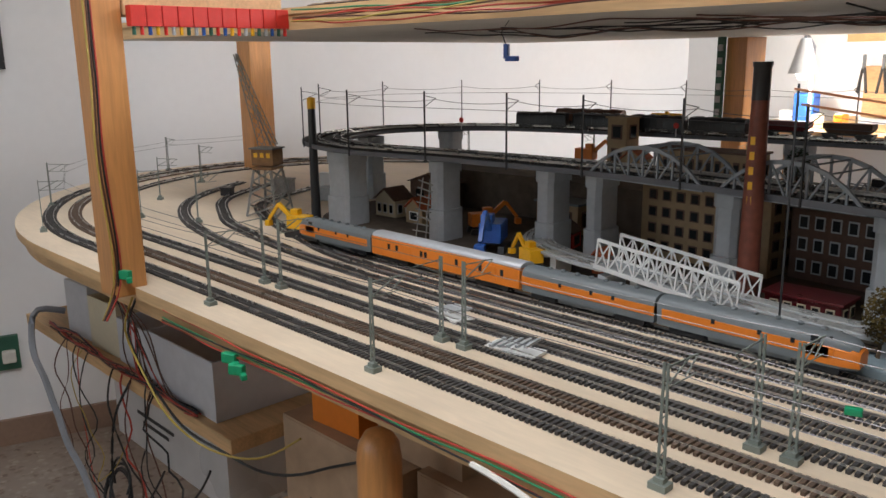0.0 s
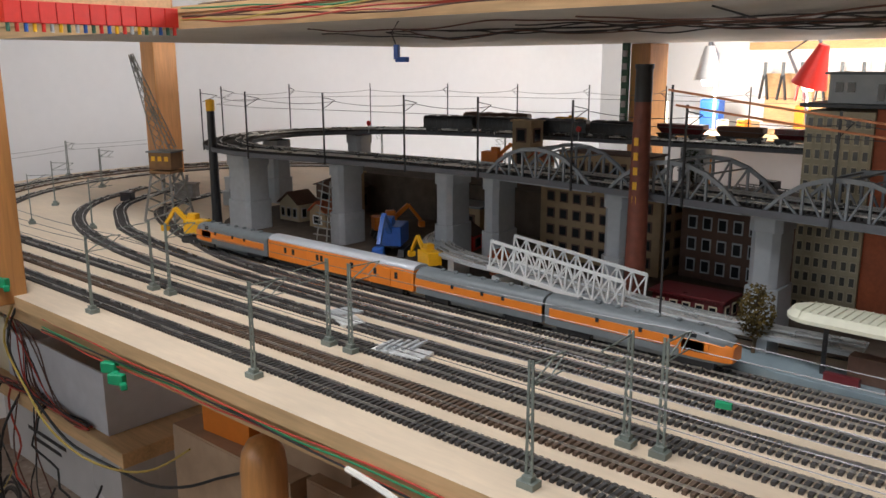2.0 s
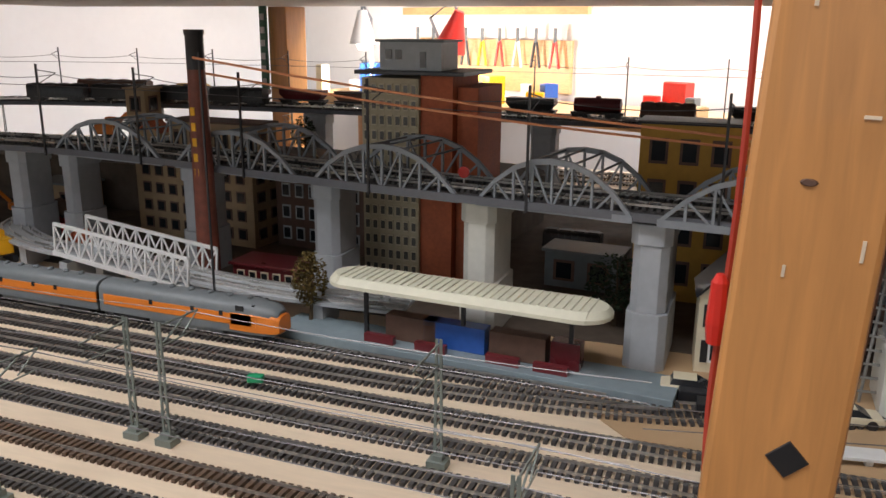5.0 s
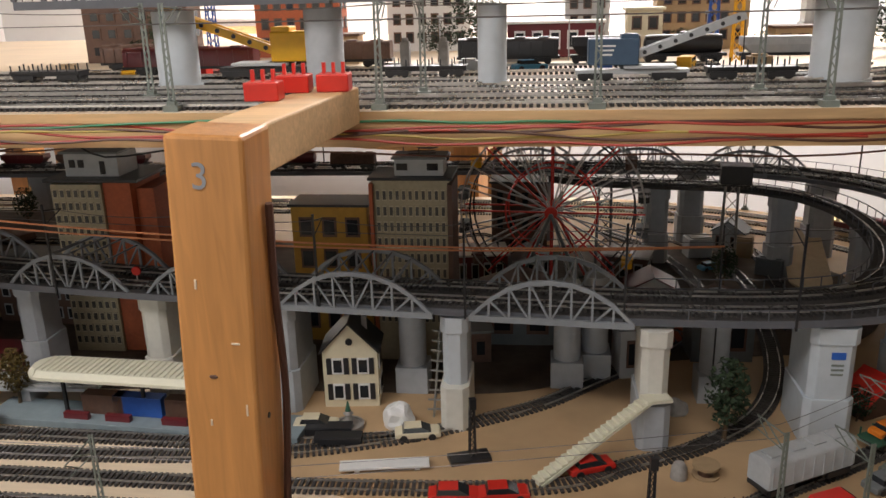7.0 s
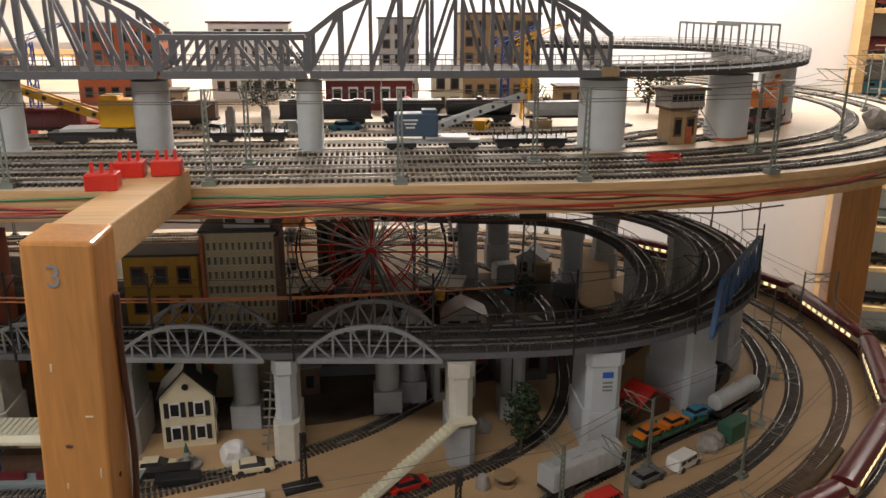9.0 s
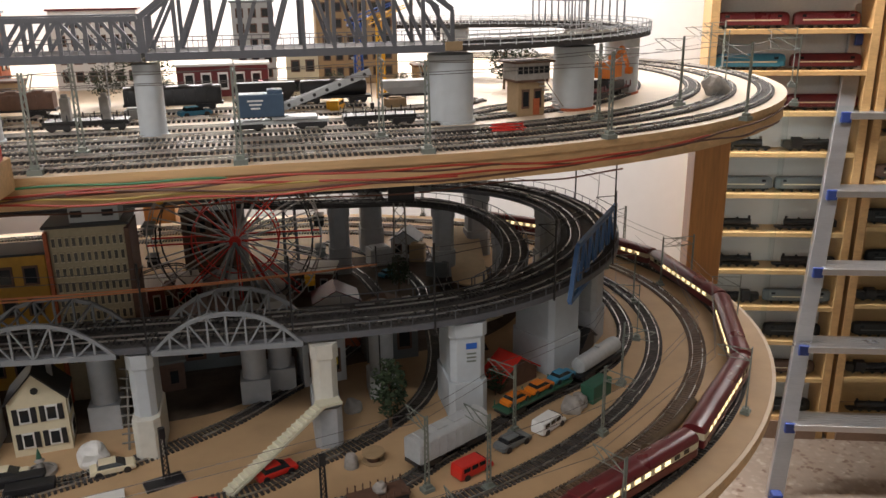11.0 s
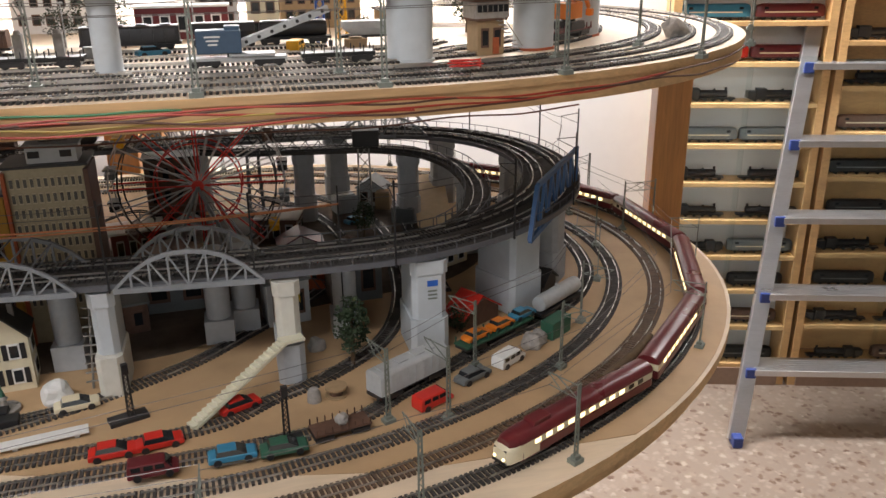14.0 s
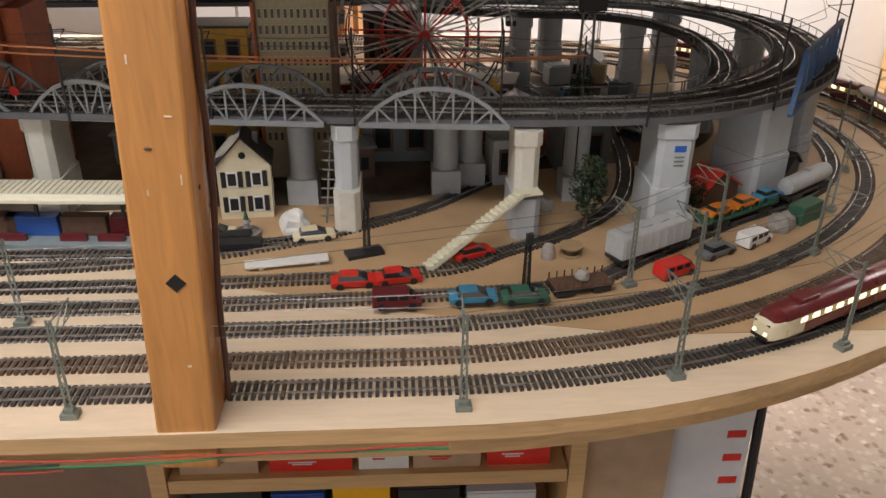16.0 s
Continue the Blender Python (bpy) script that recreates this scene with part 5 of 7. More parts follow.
for i in range(34):
    o = new("canopy_rib", rb)
    o.parent = can
    o.matrix_basis = pose(-0.135 + 0.27 * i / 33, 0, -0.0012)
for x in (-0.115, 0.0, 0.115):
    part("column", MB().bar((x, 0, 0.010), (x, 0, 0.070), 0.004), BLACK, pf)
for x, w, mt in ((-0.06, 0.06, BROWN), (-0.01, 0.07, BLUE), (0.06, 0.06, BROWN), (0.11, 0.03, MAROON)):
    part("kiosk", MB().box((x, 0.006, 0.024), (w, 0.018, 0.028)), mt, pf, bevel=0.0006)
for x in (-0.09, -0.03, 0.05, 0.10):
    part("bench", MB().box((x, -0.016, 0.0145), (0.035, 0.007, 0.009)), MAROON, pf)
pf.matrix_basis = pose(-0.465, 0.342, ZB, 0, 0, -3)


def foliage(n, rx, rz, c, size, seed, flat=1.0):
    rnd = random.Random(seed)
    mb = MB()
    for _ in range(n):
        while True:
            p = Vector((rnd.uniform(-1, 1), rnd.uniform(-1, 1), rnd.uniform(-1, 1)))
            if 0.25 < p.length < 1 and noise.noise(p * 2.2 + Vector((seed, 0, 0))) > -0.18:
                break
        q = Vector((p.x * rx, p.y * rx, p.z * rz)) + Vector(c)
        a = Vector((rnd.uniform(-1, 1), rnd.uniform(-1, 1), rnd.uniform(-0.6, 0.6))).normalized() * size * rnd.uniform(0.6, 1.3)
        b = a.cross(Vector((rnd.uniform(-1, 1), rnd.uniform(-1, 1), 1))).normalized() * size * rnd.uniform(0.5, 0.9)
        mb.add([q - a, q - b * 0.6, q + a, q + b], [(0, 1, 2, 3)])
    return mb


def tree(x, y, z, h, r, leaf, label, seed):
    ob = thing("model_tree", label, "tree", pose(x, y, z), group="model trees")
    rnd = random.Random(seed)
    mb = MB().tube([(0, 0, 0), (0.002, 0.001, h * 0.4), (0, 0.002, h * 0.9)], h * 0.03, 7, h * 0.008)
    for i in range(7):
        a, zz = rnd.uniform(0, 6.3), h * rnd.uniform(0.3, 0.7)
        mb.tube([(0, 0, zz), (r * 0.7 * math.cos(a), r * 0.7 * math.sin(a), zz + h * 0.15)], h * 0.012, 5, h * 0.004)
    part("trunk", mb, BARK, ob)
    part("crown", foliage(900, r, h * 0.40, (0, 0, h * 0.60), h * 0.035, seed), leaf, ob)
    return ob


tree(0.278, 0.352, ZB, 0.115, 0.026, LEAF, "dark green model fir tree beside the siding", 3)
tree(-0.66, 0.365, ZB + 0.010, 0.082, 0.021, LEAFB, "ochre brown model tree at the platform end", 5)
tree(-0.335, 0.50, ZB, 0.09, 0.035, LEAF, "dark green model tree under the bridge", 7)
tree(0.455, 0.415, ZB, 0.05, 0.02, LEAF, "small dark green bush beside the pier", 9)

# ---- small things on the lower board ----
st = thing("white_stairs", "ivory plastic staircase leaning on the pier", "stairs", pose(0.182, 0.318, ZB))
part("landing", MB().box((0.008, 0.006, 0.0705), (0.034, 0.020, 0.004), 0.25), IVORY, st)
for i in range(20):
    k = i / 19
    part("step", MB().box((-0.125 * (1 - k) - 0.004, -0.075 * (1 - k), 0.005 + 0.066 * k), (0.0085, 0.016, 0.005), 0.54), IVORY, st)
for s in (-1, 1):
    o = Vector((0.27, -0.45, 0)).normalized() * 0.0085 * s
    part("stringer", MB().bar(Vector((-0.130, -0.077, 0.002)) + o, Vector((-0.002, 0, 0.072)) + o, 0.0014, 0.004), IVORY, st)
tagged(part("white_strip", MB().box((-0.128, 0.258, ZB + 0.0075), (0.106, 0.020, 0.003), radians(10)).box((-0.16, 0.252, ZB + 0.003), (0.006, 0.012, 0.006), radians(10)).box((-0.09, 0.264, ZB + 0.003), (0.006, 0.012, 0.006), radians(10)), WHITEP, bevel=0.0006), "flat white plastic strip lying on the track", "strip")
tagged(part("wooden_log", MB().tube([(0.607, 0.200, ZB + 0.0095), (0.65, 0.232, ZB + 0.0095), (0.69, 0.266, ZB + 0.009), (0.738, 0.312, ZB + 0.007)], 0.009, 10, 0.006), BARK, smooth=True), "brown bark-covered stick lying between the tracks", "log")
sp = thing("cable_spool", "wooden cable drum lying on its side", "spool", pose(0.243, 0.275, ZB))
part("flange", MB().lathe([(0.003, 0), (0.0155, 0), (0.0155, 0.003), (0.003, 0.003)], n=18), TAN, sp)
part("drum", MB().lathe([(0.009, 0.003), (0.009, 0.013)], n=14), BROWN, sp)
part("flange", MB().lathe([(0.003, 0.013), (0.0155, 0.013), (0.0155, 0.016), (0.003, 0.016)], n=18), TAN, sp)
tagged(part("stone_well", MB().lathe([(0.010, 0), (0.009, 0.014), (0.006, 0.020), (0.002, 0.021)], (0.212, 0.268, ZB), 14), STONE, smooth=True), "small grey stone well beside the cable drum", "well")
tagged(part("freight_container", MB().box((0.605, 0.372, ZB + 0.0145), (0.052, 0.024, 0.029), radians(35)), GREEN, bevel=0.001), "dark green freight container on the board", "container")


def rock(x, y, z, r, seed, material, label, sz=0.8):
    bm = bmesh.new()
    bmesh.ops.create_icosphere(bm, subdivisions=3, radius=r)
    for v in bm.verts:
        v.co *= 1 + 0.35 * noise.noise(v.co / r * 1.4 + Vector((seed, 0, 0)))
        v.co.z = max(v.co.z * sz + r * 0.6, 0)
    me = bpy.data.meshes.new("rock")
    bm.to_mesh(me)
    bm.free()
    me.materials.append(material)
    ob = new("rock", me)
    ob.matrix_basis = pose(x, y, z)
    return tagged(ob, label, "rock", "rocks")


rock(0.553, 0.338, ZB, 0.016, 2, STONE, "rough grey-brown stone beside the siding", 1.1)
rock(0.568, 0.350, ZB, 0.013, 4, STONE, "rough grey-brown stone beside the siding", 1.1)
rock(-0.128, 0.362, ZB, 0.020, 7, WHITEP, "pale white rock behind the cream car", 1.0)
rock(0.232, 0.42, ZB, 0.014, 9, STONE, "dark mossy stone under the viaduct", 0.9)
rock(0.238, 0.180, ZB + 0.0165, 0.009, 12, STONE, "grey stone load on the flat wagon", 0.9)
ft = thing("fountain", "small grey stone fountain with a green figure-like spire", "fountain", pose(-0.193, 0.352, ZB))
part("basin", MB().lathe([(0.020, 0), (0.020, 0.006), (0.016, 0.007), (0.016, 0.004), (0.004, 0.004)], n=16), STONE, ft)
part("column", MB().lathe([(0.006, 0.004), (0.004, 0.018), (0.007, 0.020), (0.003, 0.024)], n=10), STONE, ft)
part("spire", MB().lathe([(0.004, 0.024), (0.0006, 0.038)], n=8), GREEN, ft)
for x, y, rz in ((-0.030, 0.287, 20), (0.165, 0.176, 8)):
    sg = thing("signal_mast", "black lattice signal mast on a flat black base", "signal", pose(x, y, ZB, 0, 0, rz))
    part("base", MB().box((0, 0, 0.003), (0.05, 0.024, 0.006)), BLACK, sg, bevel=0.0008)
    part("mast", lattice_boom(MB(), (0.004, 0, 0.006), (0.004, 0, 0.07), 0.007, 0.005, 9, 0.0013), BLACK, sg)
    part("lamp_head", MB().box((0.004, -0.003, 0.076), (0.008, 0.006, 0.014)), BLACK, sg)
for x, y in ((-0.197, 0.312), (-0.215, 0.335)):
    tagged(part("coal_tray", MB().box((x, y, ZB + 0.006), (0.06, 0.02, 0.012), 0.1), BLACK, bevel=0.001), "flat black coal tray beside the track", "tray")
for x, y, rz in ((-1.13, 0.165, -20), (-0.98, 0.12, 10)):
    sbx = thing("track_ramp", "small white wooden bumper frame on the board", "buffer stop", pose(x, y, ZB, 0, 0, rz))
    part("plate", MB().box((0, 0, 0.003), (0.07, 0.03, 0.004)), WHITEP, sbx)
    for i in range(5):
        part("slat", MB().box((-0.024 + 0.012 * i, 0, 0.008 + 0.002 * i), (0.004, 0.034, 0.003)), LGREY, sbx)
tagged(part("green_clip", MB().box((-0.626, 0.201, ZB + 0.010), (0.016, 0.008, 0.008), 0.3), CLIP, bevel=0.0015), "bright green plastic plug lying on the track", "plug")
for x, y in ((-0.498, 0.43), (-1.33, 1.06), (-1.56, 1.05), (-1.84, 0.9)):
    rs = thing("round_signal", "round red signal disc on a thin post", "signal", pose(x, y, ZV - 0.006 if y < 0.6 else ZV), group="signals")
    part("post", MB().bar((0, 0, 0), (0, 0, 0.018), 0.0016), WHITEP, rs)
    part("disc", MB().lathe([(0.001, -0.0015), (0.0065, -0.0015), (0.0065, 0.0015), (0.001, 0.0015)], (0, 0, 0), 16, m=pose(0, 0, 0.024, 90, 0, 0)), RED, rs)
# buildings' tall poles on the viaduct with wires
for i, p in enumerate(VIA[::26]):
    if p.y > 0.55 or p.x < -1.1 or p.x > 0.2 or i % 1 == 0:
        t = tangents(VIA)[i * 26]
        o = Vector((-t.y, t.x, 0)) * (-0.056)
        pm = thing("viaduct_mast", "thin black catenary mast at the viaduct edge", "mast", pose(p.x + o.x, p.y + o.y, ZV - 0.010, 0, 0, math.degrees(math.atan2(t.y, t.x))), group="viaduct masts")
        part("pole", MB().bar((0, 0, 0), (0, 0, 0.128), 0.0024, 0.0024), BLACK, pm)
        part("arm", MB().bar((0, 0, 0.120), (0, 0.034, 0.114), 0.0012).bar((0, 0, 0.100), (0, 0.034, 0.114), 0.0010), BLACK, pm)
VP = [offset(VIA, -0.024)[i] + Vector((0, 0, 0.088 + ZV - 0.010 - ZV)) for i in range(0, len(VIA), 26)]
for p in VP:
    p.z = ZV + 0.102
wire_run(VP + [VP[0]], "thin black catenary wire along the viaduct", 0.006, 0.0005, 0.016)
# blue truss beside the curve and orange guard wires
bt = thing("blue_truss", "blue plastic bridge truss standing at the viaduct curve", "truss", pose(0.572, 0.411, ZV - 0.018, 0, 0, 53.4))
BTM = mat("faded_blue_plastic", (0.045, 0.13, 0.30), 0.45, var=0.15, scale=120)
B0 = [(0.300 * i / 6, 0, 0.0) for i in range(7)]
B1 = [(0.036 + 0.264 * i / 6, 0, 0.080) for i in range(7)]
part("chord", MB().bar(B0[0], B0[6], 0.006, 0.008), BTM, bt)
part("chord", MB().bar(B1[0], B1[6], 0.006, 0.008), BTM, bt)
part("end_post", MB().bar(B0[0], B1[0], 0.007, 0.009), BTM, bt)
for i in range(1, 7):
    part("upright", MB().bar(B0[i], B1[i], 0.0045, 0.006), BTM, bt)
    part("diagonal", MB().bar(B0[i], B1[i - 1], 0.0035, 0.005), BTM, bt)
for i in range(3):
    part("cross_beam", MB().bar((0.09 + 0.09 * i, 0, 0.004), (0.09 + 0.09 * i, 0.03, 0.004), 0.003), BTM, bt)

OWIRE = mat("orange_copper_wire", (0.72, 0.30, 0.15), 0.4, 0.3, bump=0)
ow = thing("overhead_wires", "pair of orange copper wires strung across the layout", "wire")
for za, zb2, dy in ((1.335, 1.275, 0.0), (1.318, 1.268, 0.02)):
    part("wire", MB().tube([Vector((-0.75, 0.30 + dy, za + 0.02)).lerp(Vector((0.28, 0.44 + dy, zb2)), k / 10) - Vector((0, 0, 0.02 * k / 10 * (1 - k / 10) * 4)) for k in range(11)], 0.0013, 5), OWIRE, ow)
for i, (x, y) in enumerate(((0.28, 0.45), (-0.75, 0.31))):
    part("holder", MB().bar((x, y, ZB), (x, y, 1.30 if i == 0 else 1.36), 0.002), BLACK, ow)

# ---- clutter on the middle level and behind the piers ----
rnd = random.Random(42)
MID = ZB + 0.090
spots = [(-1.35, 0.92), (-1.22, 0.99), (-1.02, 0.97), (-0.86, 0.95), (-0.72, 0.84), (-0.6, 0.98), (-0.45, 0.80), (-0.34, 0.98), (-0.22, 0.86), (-0.12, 0.98), (0.02, 0.92), (0.16, 0.70), (0.385, 0.90), (-0.20, 1.06), (0.38, 1.00), (0.53, 0.70), (-0.95, 0.82), (-0.28, 0.76), (0.25, 0.66), (0.44, 0.72)]
for i, (x, y) in enumerate(spots):
    k = i % 5
    zc = MID if x < -0.62 else ZB + 0.0025
    if k == 0:
        house_block("model_house", pose(x, y, zc, 0, 0, rnd.uniform(-30, 30)), rnd.uniform(0.05, 0.08), 0.045, rnd.uniform(0.03, 0.05), (TAN, BROWN, LGREY, CREAM)[i // 5 % 4], (BRICK, TGREY, BROWN)[i % 3], "small model house with pitched roof inside the viaduct ring", 0.02, 2, 1, WHITEP)
    elif k == 1:
        wagon(pose(x, y, zc, 0, 0, rnd.uniform(-40, 40)), rnd.uniform(0.09, 0.13), 0.022, (BLACK, BROWN, MAROON)[i % 3], "dark freight wagon parked inside the viaduct ring", ("box", "hopper", "tank")[i % 3])
    elif k == 2:
        tree(x, y, zc, rnd.uniform(0.06, 0.09), 0.025, LEAF, "dark green model tree inside the viaduct ring", 60 + i)
    elif k == 3:
        gt = thing("lattice_girder", "dark lattice girder lying inside the viaduct ring", "girder", pose(x, y, zc, 0, 0, rnd.uniform(0, 180)))
        part("lattice", lattice_boom(MB(), (-0.06, 0, 0.012), (0.06, 0, 0.012), 0.022, 0.022, 7, 0.002), DARKST, gt)
        part("block", MB().box((0, 0, 0.03), (0.03, 0.022, 0.014)), (BLACK, TAN, RED)[i % 3], gt, bevel=0.001)
    else:
        toy_car(pose(x, y, zc, 0, 0, rnd.uniform(0, 180)), (RED, WHITEP, TEAL, BLACK)[i // 5 % 4], "toy car parked inside the viaduct ring", i % 2)
coaster = thing("roller_coaster", "black roller coaster loops behind the Ferris wheel", "roller coaster", pose(-0.22, 0.93, ZB + 0.0025))
for s in (-1, 1):
    part("rail", MB().tube([(0.17 * math.cos(a) + 0.02, 0.07 * math.sin(a) + s * 0.006, 0.045 + 0.032 * math.sin(2 * a + 0.5)) for a in [6.28319 * k / 40 for k in range(41)]], 0.0014, 5), BLACK, coaster)
for k in range(10):
    a = 6.28319 * k / 10
    part("support", MB().bar((0.17 * math.cos(a) + 0.02, 0.07 * math.sin(a), 0), (0.17 * math.cos(a) + 0.02, 0.07 * math.sin(a), 0.045 + 0.032 * math.sin(2 * a + 0.5)), 0.0022), TGREY, coaster)
# dark clutter on the board under the viaduct
for i, (x, y, w, d, h, mt) in enumerate(((-1.36, 0.68, 0.10, 0.06, 0.06, TAN), (-1.28, 0.58, 0.06, 0.04, 0.03, RED), (-0.40, 0.62, 0.10, 0.05, 0.05, TGREY), (0.02, 0.62, 0.12, 0.06, 0.09, TGREY), (0.20, 0.52, 0.07, 0.05, 0.075, LGREY), (0.32, 0.58, 0.09, 0.06, 0.08, TGREY), (-0.05, 0.55, 0.06, 0.05, 0.05, BROWN), (-1.75, 0.70, 0.12, 0.06, 0.06, BROWN))):
    house_block("model_shed", pose(x, y, ZB, 0, 0, rnd.uniform(-15, 15)), w, d, h, mt, (TGREY, BROWN)[i % 2], "dark shed standing under the viaduct", 0.02 if i % 2 else 0, 2, 1, BROWN)
# small details on the left-hand board
for x, y, w, h, mt, lab in ((-2.20, 0.60, 0.05, 0.035, STONE, "grey stone silo block on the board"), (-2.12, 0.68, 0.03, 0.05, WHITEP, "white upright model tank"), (-2.28, 0.48, 0.03, 0.018, BLACK, "small black hut between the tracks"), (-2.56, 0.28, 0.022, 0.016, BLUE, "small bright blue box beside the track"), (-2.02, 0.62, 0.05, 0.03, LGREY, "grey tank shed beside the crane")):
    tb = thing("track_hut", lab, "hut", pose(x, y, ZB, 0, 0, 30))
    part("body", MB().box((0, 0, h / 2), (w, w * 0.7, h)), mt, tb, bevel=0.0015)
    part("lid", MB().box((0, 0, h + 0.002), (w * 1.08, w * 0.78, 0.004)), mt, tb, bevel=0.001)
for i in range(5):
    sl = thing("insulator_post", "thin grey substation post on the board", "post", pose(-2.32 + 0.03 * i, 0.60 + 0.02 * (i % 2), ZB))
    part("pole", MB().bar((0, 0, 0), (0, 0, 0.055), 0.0025), LGREY, sl)
    part("insulator", MB().lathe([(0.003, 0.04), (0.004, 0.045), (0.003, 0.05), (0.004, 0.055)], n=8), STONE, sl)

# light scraps inside the ring, seen between the curves
for i, (x, y, w, d, h, mt) in enumerate(((0.38, 0.82, 0.05, 0.035, 0.010, WHITEP), (0.30, 0.78, 0.05, 0.04, 0.010, TAN), (0.462, 1.09, 0.035, 0.03, 0.040, TAN), (0.20, 0.66, 0.06, 0.03, 0.014, LGREY), (0.49, 0.98, 0.05, 0.04, 0.035, TGREY), (0.12, 0.72, 0.06, 0.04, 0.02, RED), (-0.06, 0.76, 0.06, 0.05, 0.025, YELLOW), (-0.24, 0.90, 0.09, 0.05, 0.04, YELLOW), (0.37, 1.09, 0.05, 0.04, 0.04, LGREY), (0.26, 0.66, 0.03, 0.03, 0.03, BRICK))):
    cb = thing("card_box", "loose card and plastic box inside the ring", "box", pose(x, y, ZB + 0.0025, 0, 0, rnd.uniform(-40, 40)), group="loose boxes")
    part("body", MB().box((0, 0, h / 2), (w, d, h)), mt, cb, bevel=0.0015)
    part("lid", MB().box((0.002, 0.001, h + 0.0012), (w * 0.8, d * 0.8, 0.0022)), mt, cb)

# ---- upper deck ----
for y in (0.262, 0.318, 0.372):
    b = 0.98 - y
    d = [Vector((-1.55, y, 0))] + arc(0.32, 0.98, 0.80 - (y - 0.262) * 1.2, b, -90, 60, 60)
    track(even(d, PITCH), ZU, SLEEP, "black model railway track on the upper deck")
for pts in (((-1.5, 0.43), (0.1, 0.43), (0.45, 0.47), (0.70, 0.60), (0.84, 0.80), (0.86, 1.0)), ((-1.5, 0.50), (0.2, 0.50), (0.5, 0.56), (0.66, 0.70)), ((-1.5, 0.58), (0.2, 0.585), (0.5, 0.66)), ((-1.5, 0.66), (0.3, 0.67))):
    track(smooth_path(pts, PITCH), ZU, SLEEP, "siding track on the upper deck")
for x, y, rz in ((0.105, 0.239, 0), (0.32, 0.242, 0), (-0.11, 0.245, 0), (-0.33, 0.246, 0), (-0.55, 0.246, 0), (0.56, 0.268, 15), (0.80, 0.345, 30), (0.95, 0.45, 45), (1.09, 0.66, 60), (0.28, 0.342, 180), (-0.08, 0.345, 180), (-0.40, 0.345, 180), (0.78, 0.50, 35), (0.93, 0.62, 50), (1.0, 0.80, 70), (0.60, 0.40, 205), (1.12, 0.95, 85)):
    copy_thing(base, pose(x, y, ZU, 0, 0, rz))
wire_run([(x, 0.285, ZU + 0.102) for x in (-0.55, -0.33, -0.11, 0.105, 0.32)] + [(0.55, 0.31, ZU + 0.102), (0.78, 0.385, ZU + 0.102), (0.92, 0.48, ZU + 0.1), (1.05, 0.68, ZU + 0.1)])
wire_run([(x, 0.305, ZU + 0.102) for x in (-0.40, -0.08, 0.28)] + [(0.58, 0.36, ZU + 0.102), (0.76, 0.53, ZU + 0.1), (0.90, 0.65, ZU + 0.1), (0.97, 0.80, ZU + 0.1)])

# high bridge on round-ended pillars
ZH = 1.588
for x, y, w, d, rz, lab in ((-0.222, 0.465, 0.0245, 0.045, 0, "grey painted oval pillar under the high bridge"), (-0.010, 0.455, 0.0185, 0.040, 0, "pale grey oval pillar under the high bridge"), (0.398, 0.460, 0.034, 0.055, 0, "broad pale grey pillar under the high bridge"), (0.612, 0.53, 0.034, 0.05, 25, "broad grey pillar under the curved viaduct"), (0.76, 0.68, 0.034, 0.05, 45, "broad grey pillar under the curved viaduct"), (-0.42, 0.47, 0.028, 0.04, 0, "grey painted oval pillar under the high bridge")):
    pl = thing("bridge_pillar", lab, "pillar", pose(x, y, ZU, 0, 0, rz), group="pillars of the high bridge")
    k = [(w * math.cos(a) * (abs(math.cos(a)) ** -0.35 if abs(math.cos(a)) > 0.01 else 1), d / 2 * math.sin(a) * 1.1) for a in [6.28319 * i / 20 for i in range(20)]]
    part("shaft", MB().loft([[Vector((p * 0.96, q, z)) for p, q in k] for z in (0.0, ZH - ZU - 0.016)]), GREY if x == -0.222 else PALE, pl, smooth=True)
    part("plinth", MB().loft([[Vector((p * 1.06, q * 1.06, z)) for p, q in k] for z in (0.0, 0.004)]), BRICK if x > 0.5 else PALE, pl)


def high_truss(x0, x1, heights, label):
    """Dark truss bridge: top chord follows heights, panel by panel."""
    n = len(heights) - 1
    ob = thing("truss_bridge", label, "bridge", pose(0, 0.462, ZH), group="high bridge")
    X = [x0 + (x1 - x0) * i / n for i in range(n + 1)]
    for y in (-0.045, 0.045):
        tr = part("truss", MB().bar((x0, y, -0.005), (x1, y, -0.005), 0.006, 0.010), DARKST, ob)
        for i in range(n):
            part("top_chord", MB().bar((X[i], y, heights[i]), (X[i + 1], y, heights[i + 1]), 0.007, 0.007), DARKST, tr)
            a, b = ((X[i], 0), (X[i + 1], heights[i + 1])) if i < n / 2 else ((X[i], heights[i]), (X[i + 1], 0))
            part("diagonal", MB().bar((a[0], y, a[1]), (b[0], y, b[1]), 0.0045), DARKST, tr)
            part("handrail", MB().bar((X[i], y * 1.06, 0.014), (X[i + 1], y * 1.06, 0.014), 0.0012), DARKST, tr)
            for q in (0.33, 0.66):
                xx = X[i] + (X[i + 1] - X[i]) * q
                part("rail_post", MB().bar((xx, y * 1.06, 0), (xx, y * 1.06, 0.014), 0.001), DARKST, tr)
        for i in range(n + 1):
            part("upright", MB().bar((X[i], y, 0), (X[i], y, heights[i]), 0.005), DARKST, tr)
    part("deck", MB().box(((x0 + x1) / 2, 0, -0.004), (x1 - x0, 0.084, 0.006)), DARK, ob)
    for i in range(0, n + 1, 2):
        if heights[i] > 0.06:
            part("cross_beam", MB().bar((X[i], -0.045, heights[i]), (X[i], 0.045, heights[i]), 0.003), DARKST, ob)
    return ob


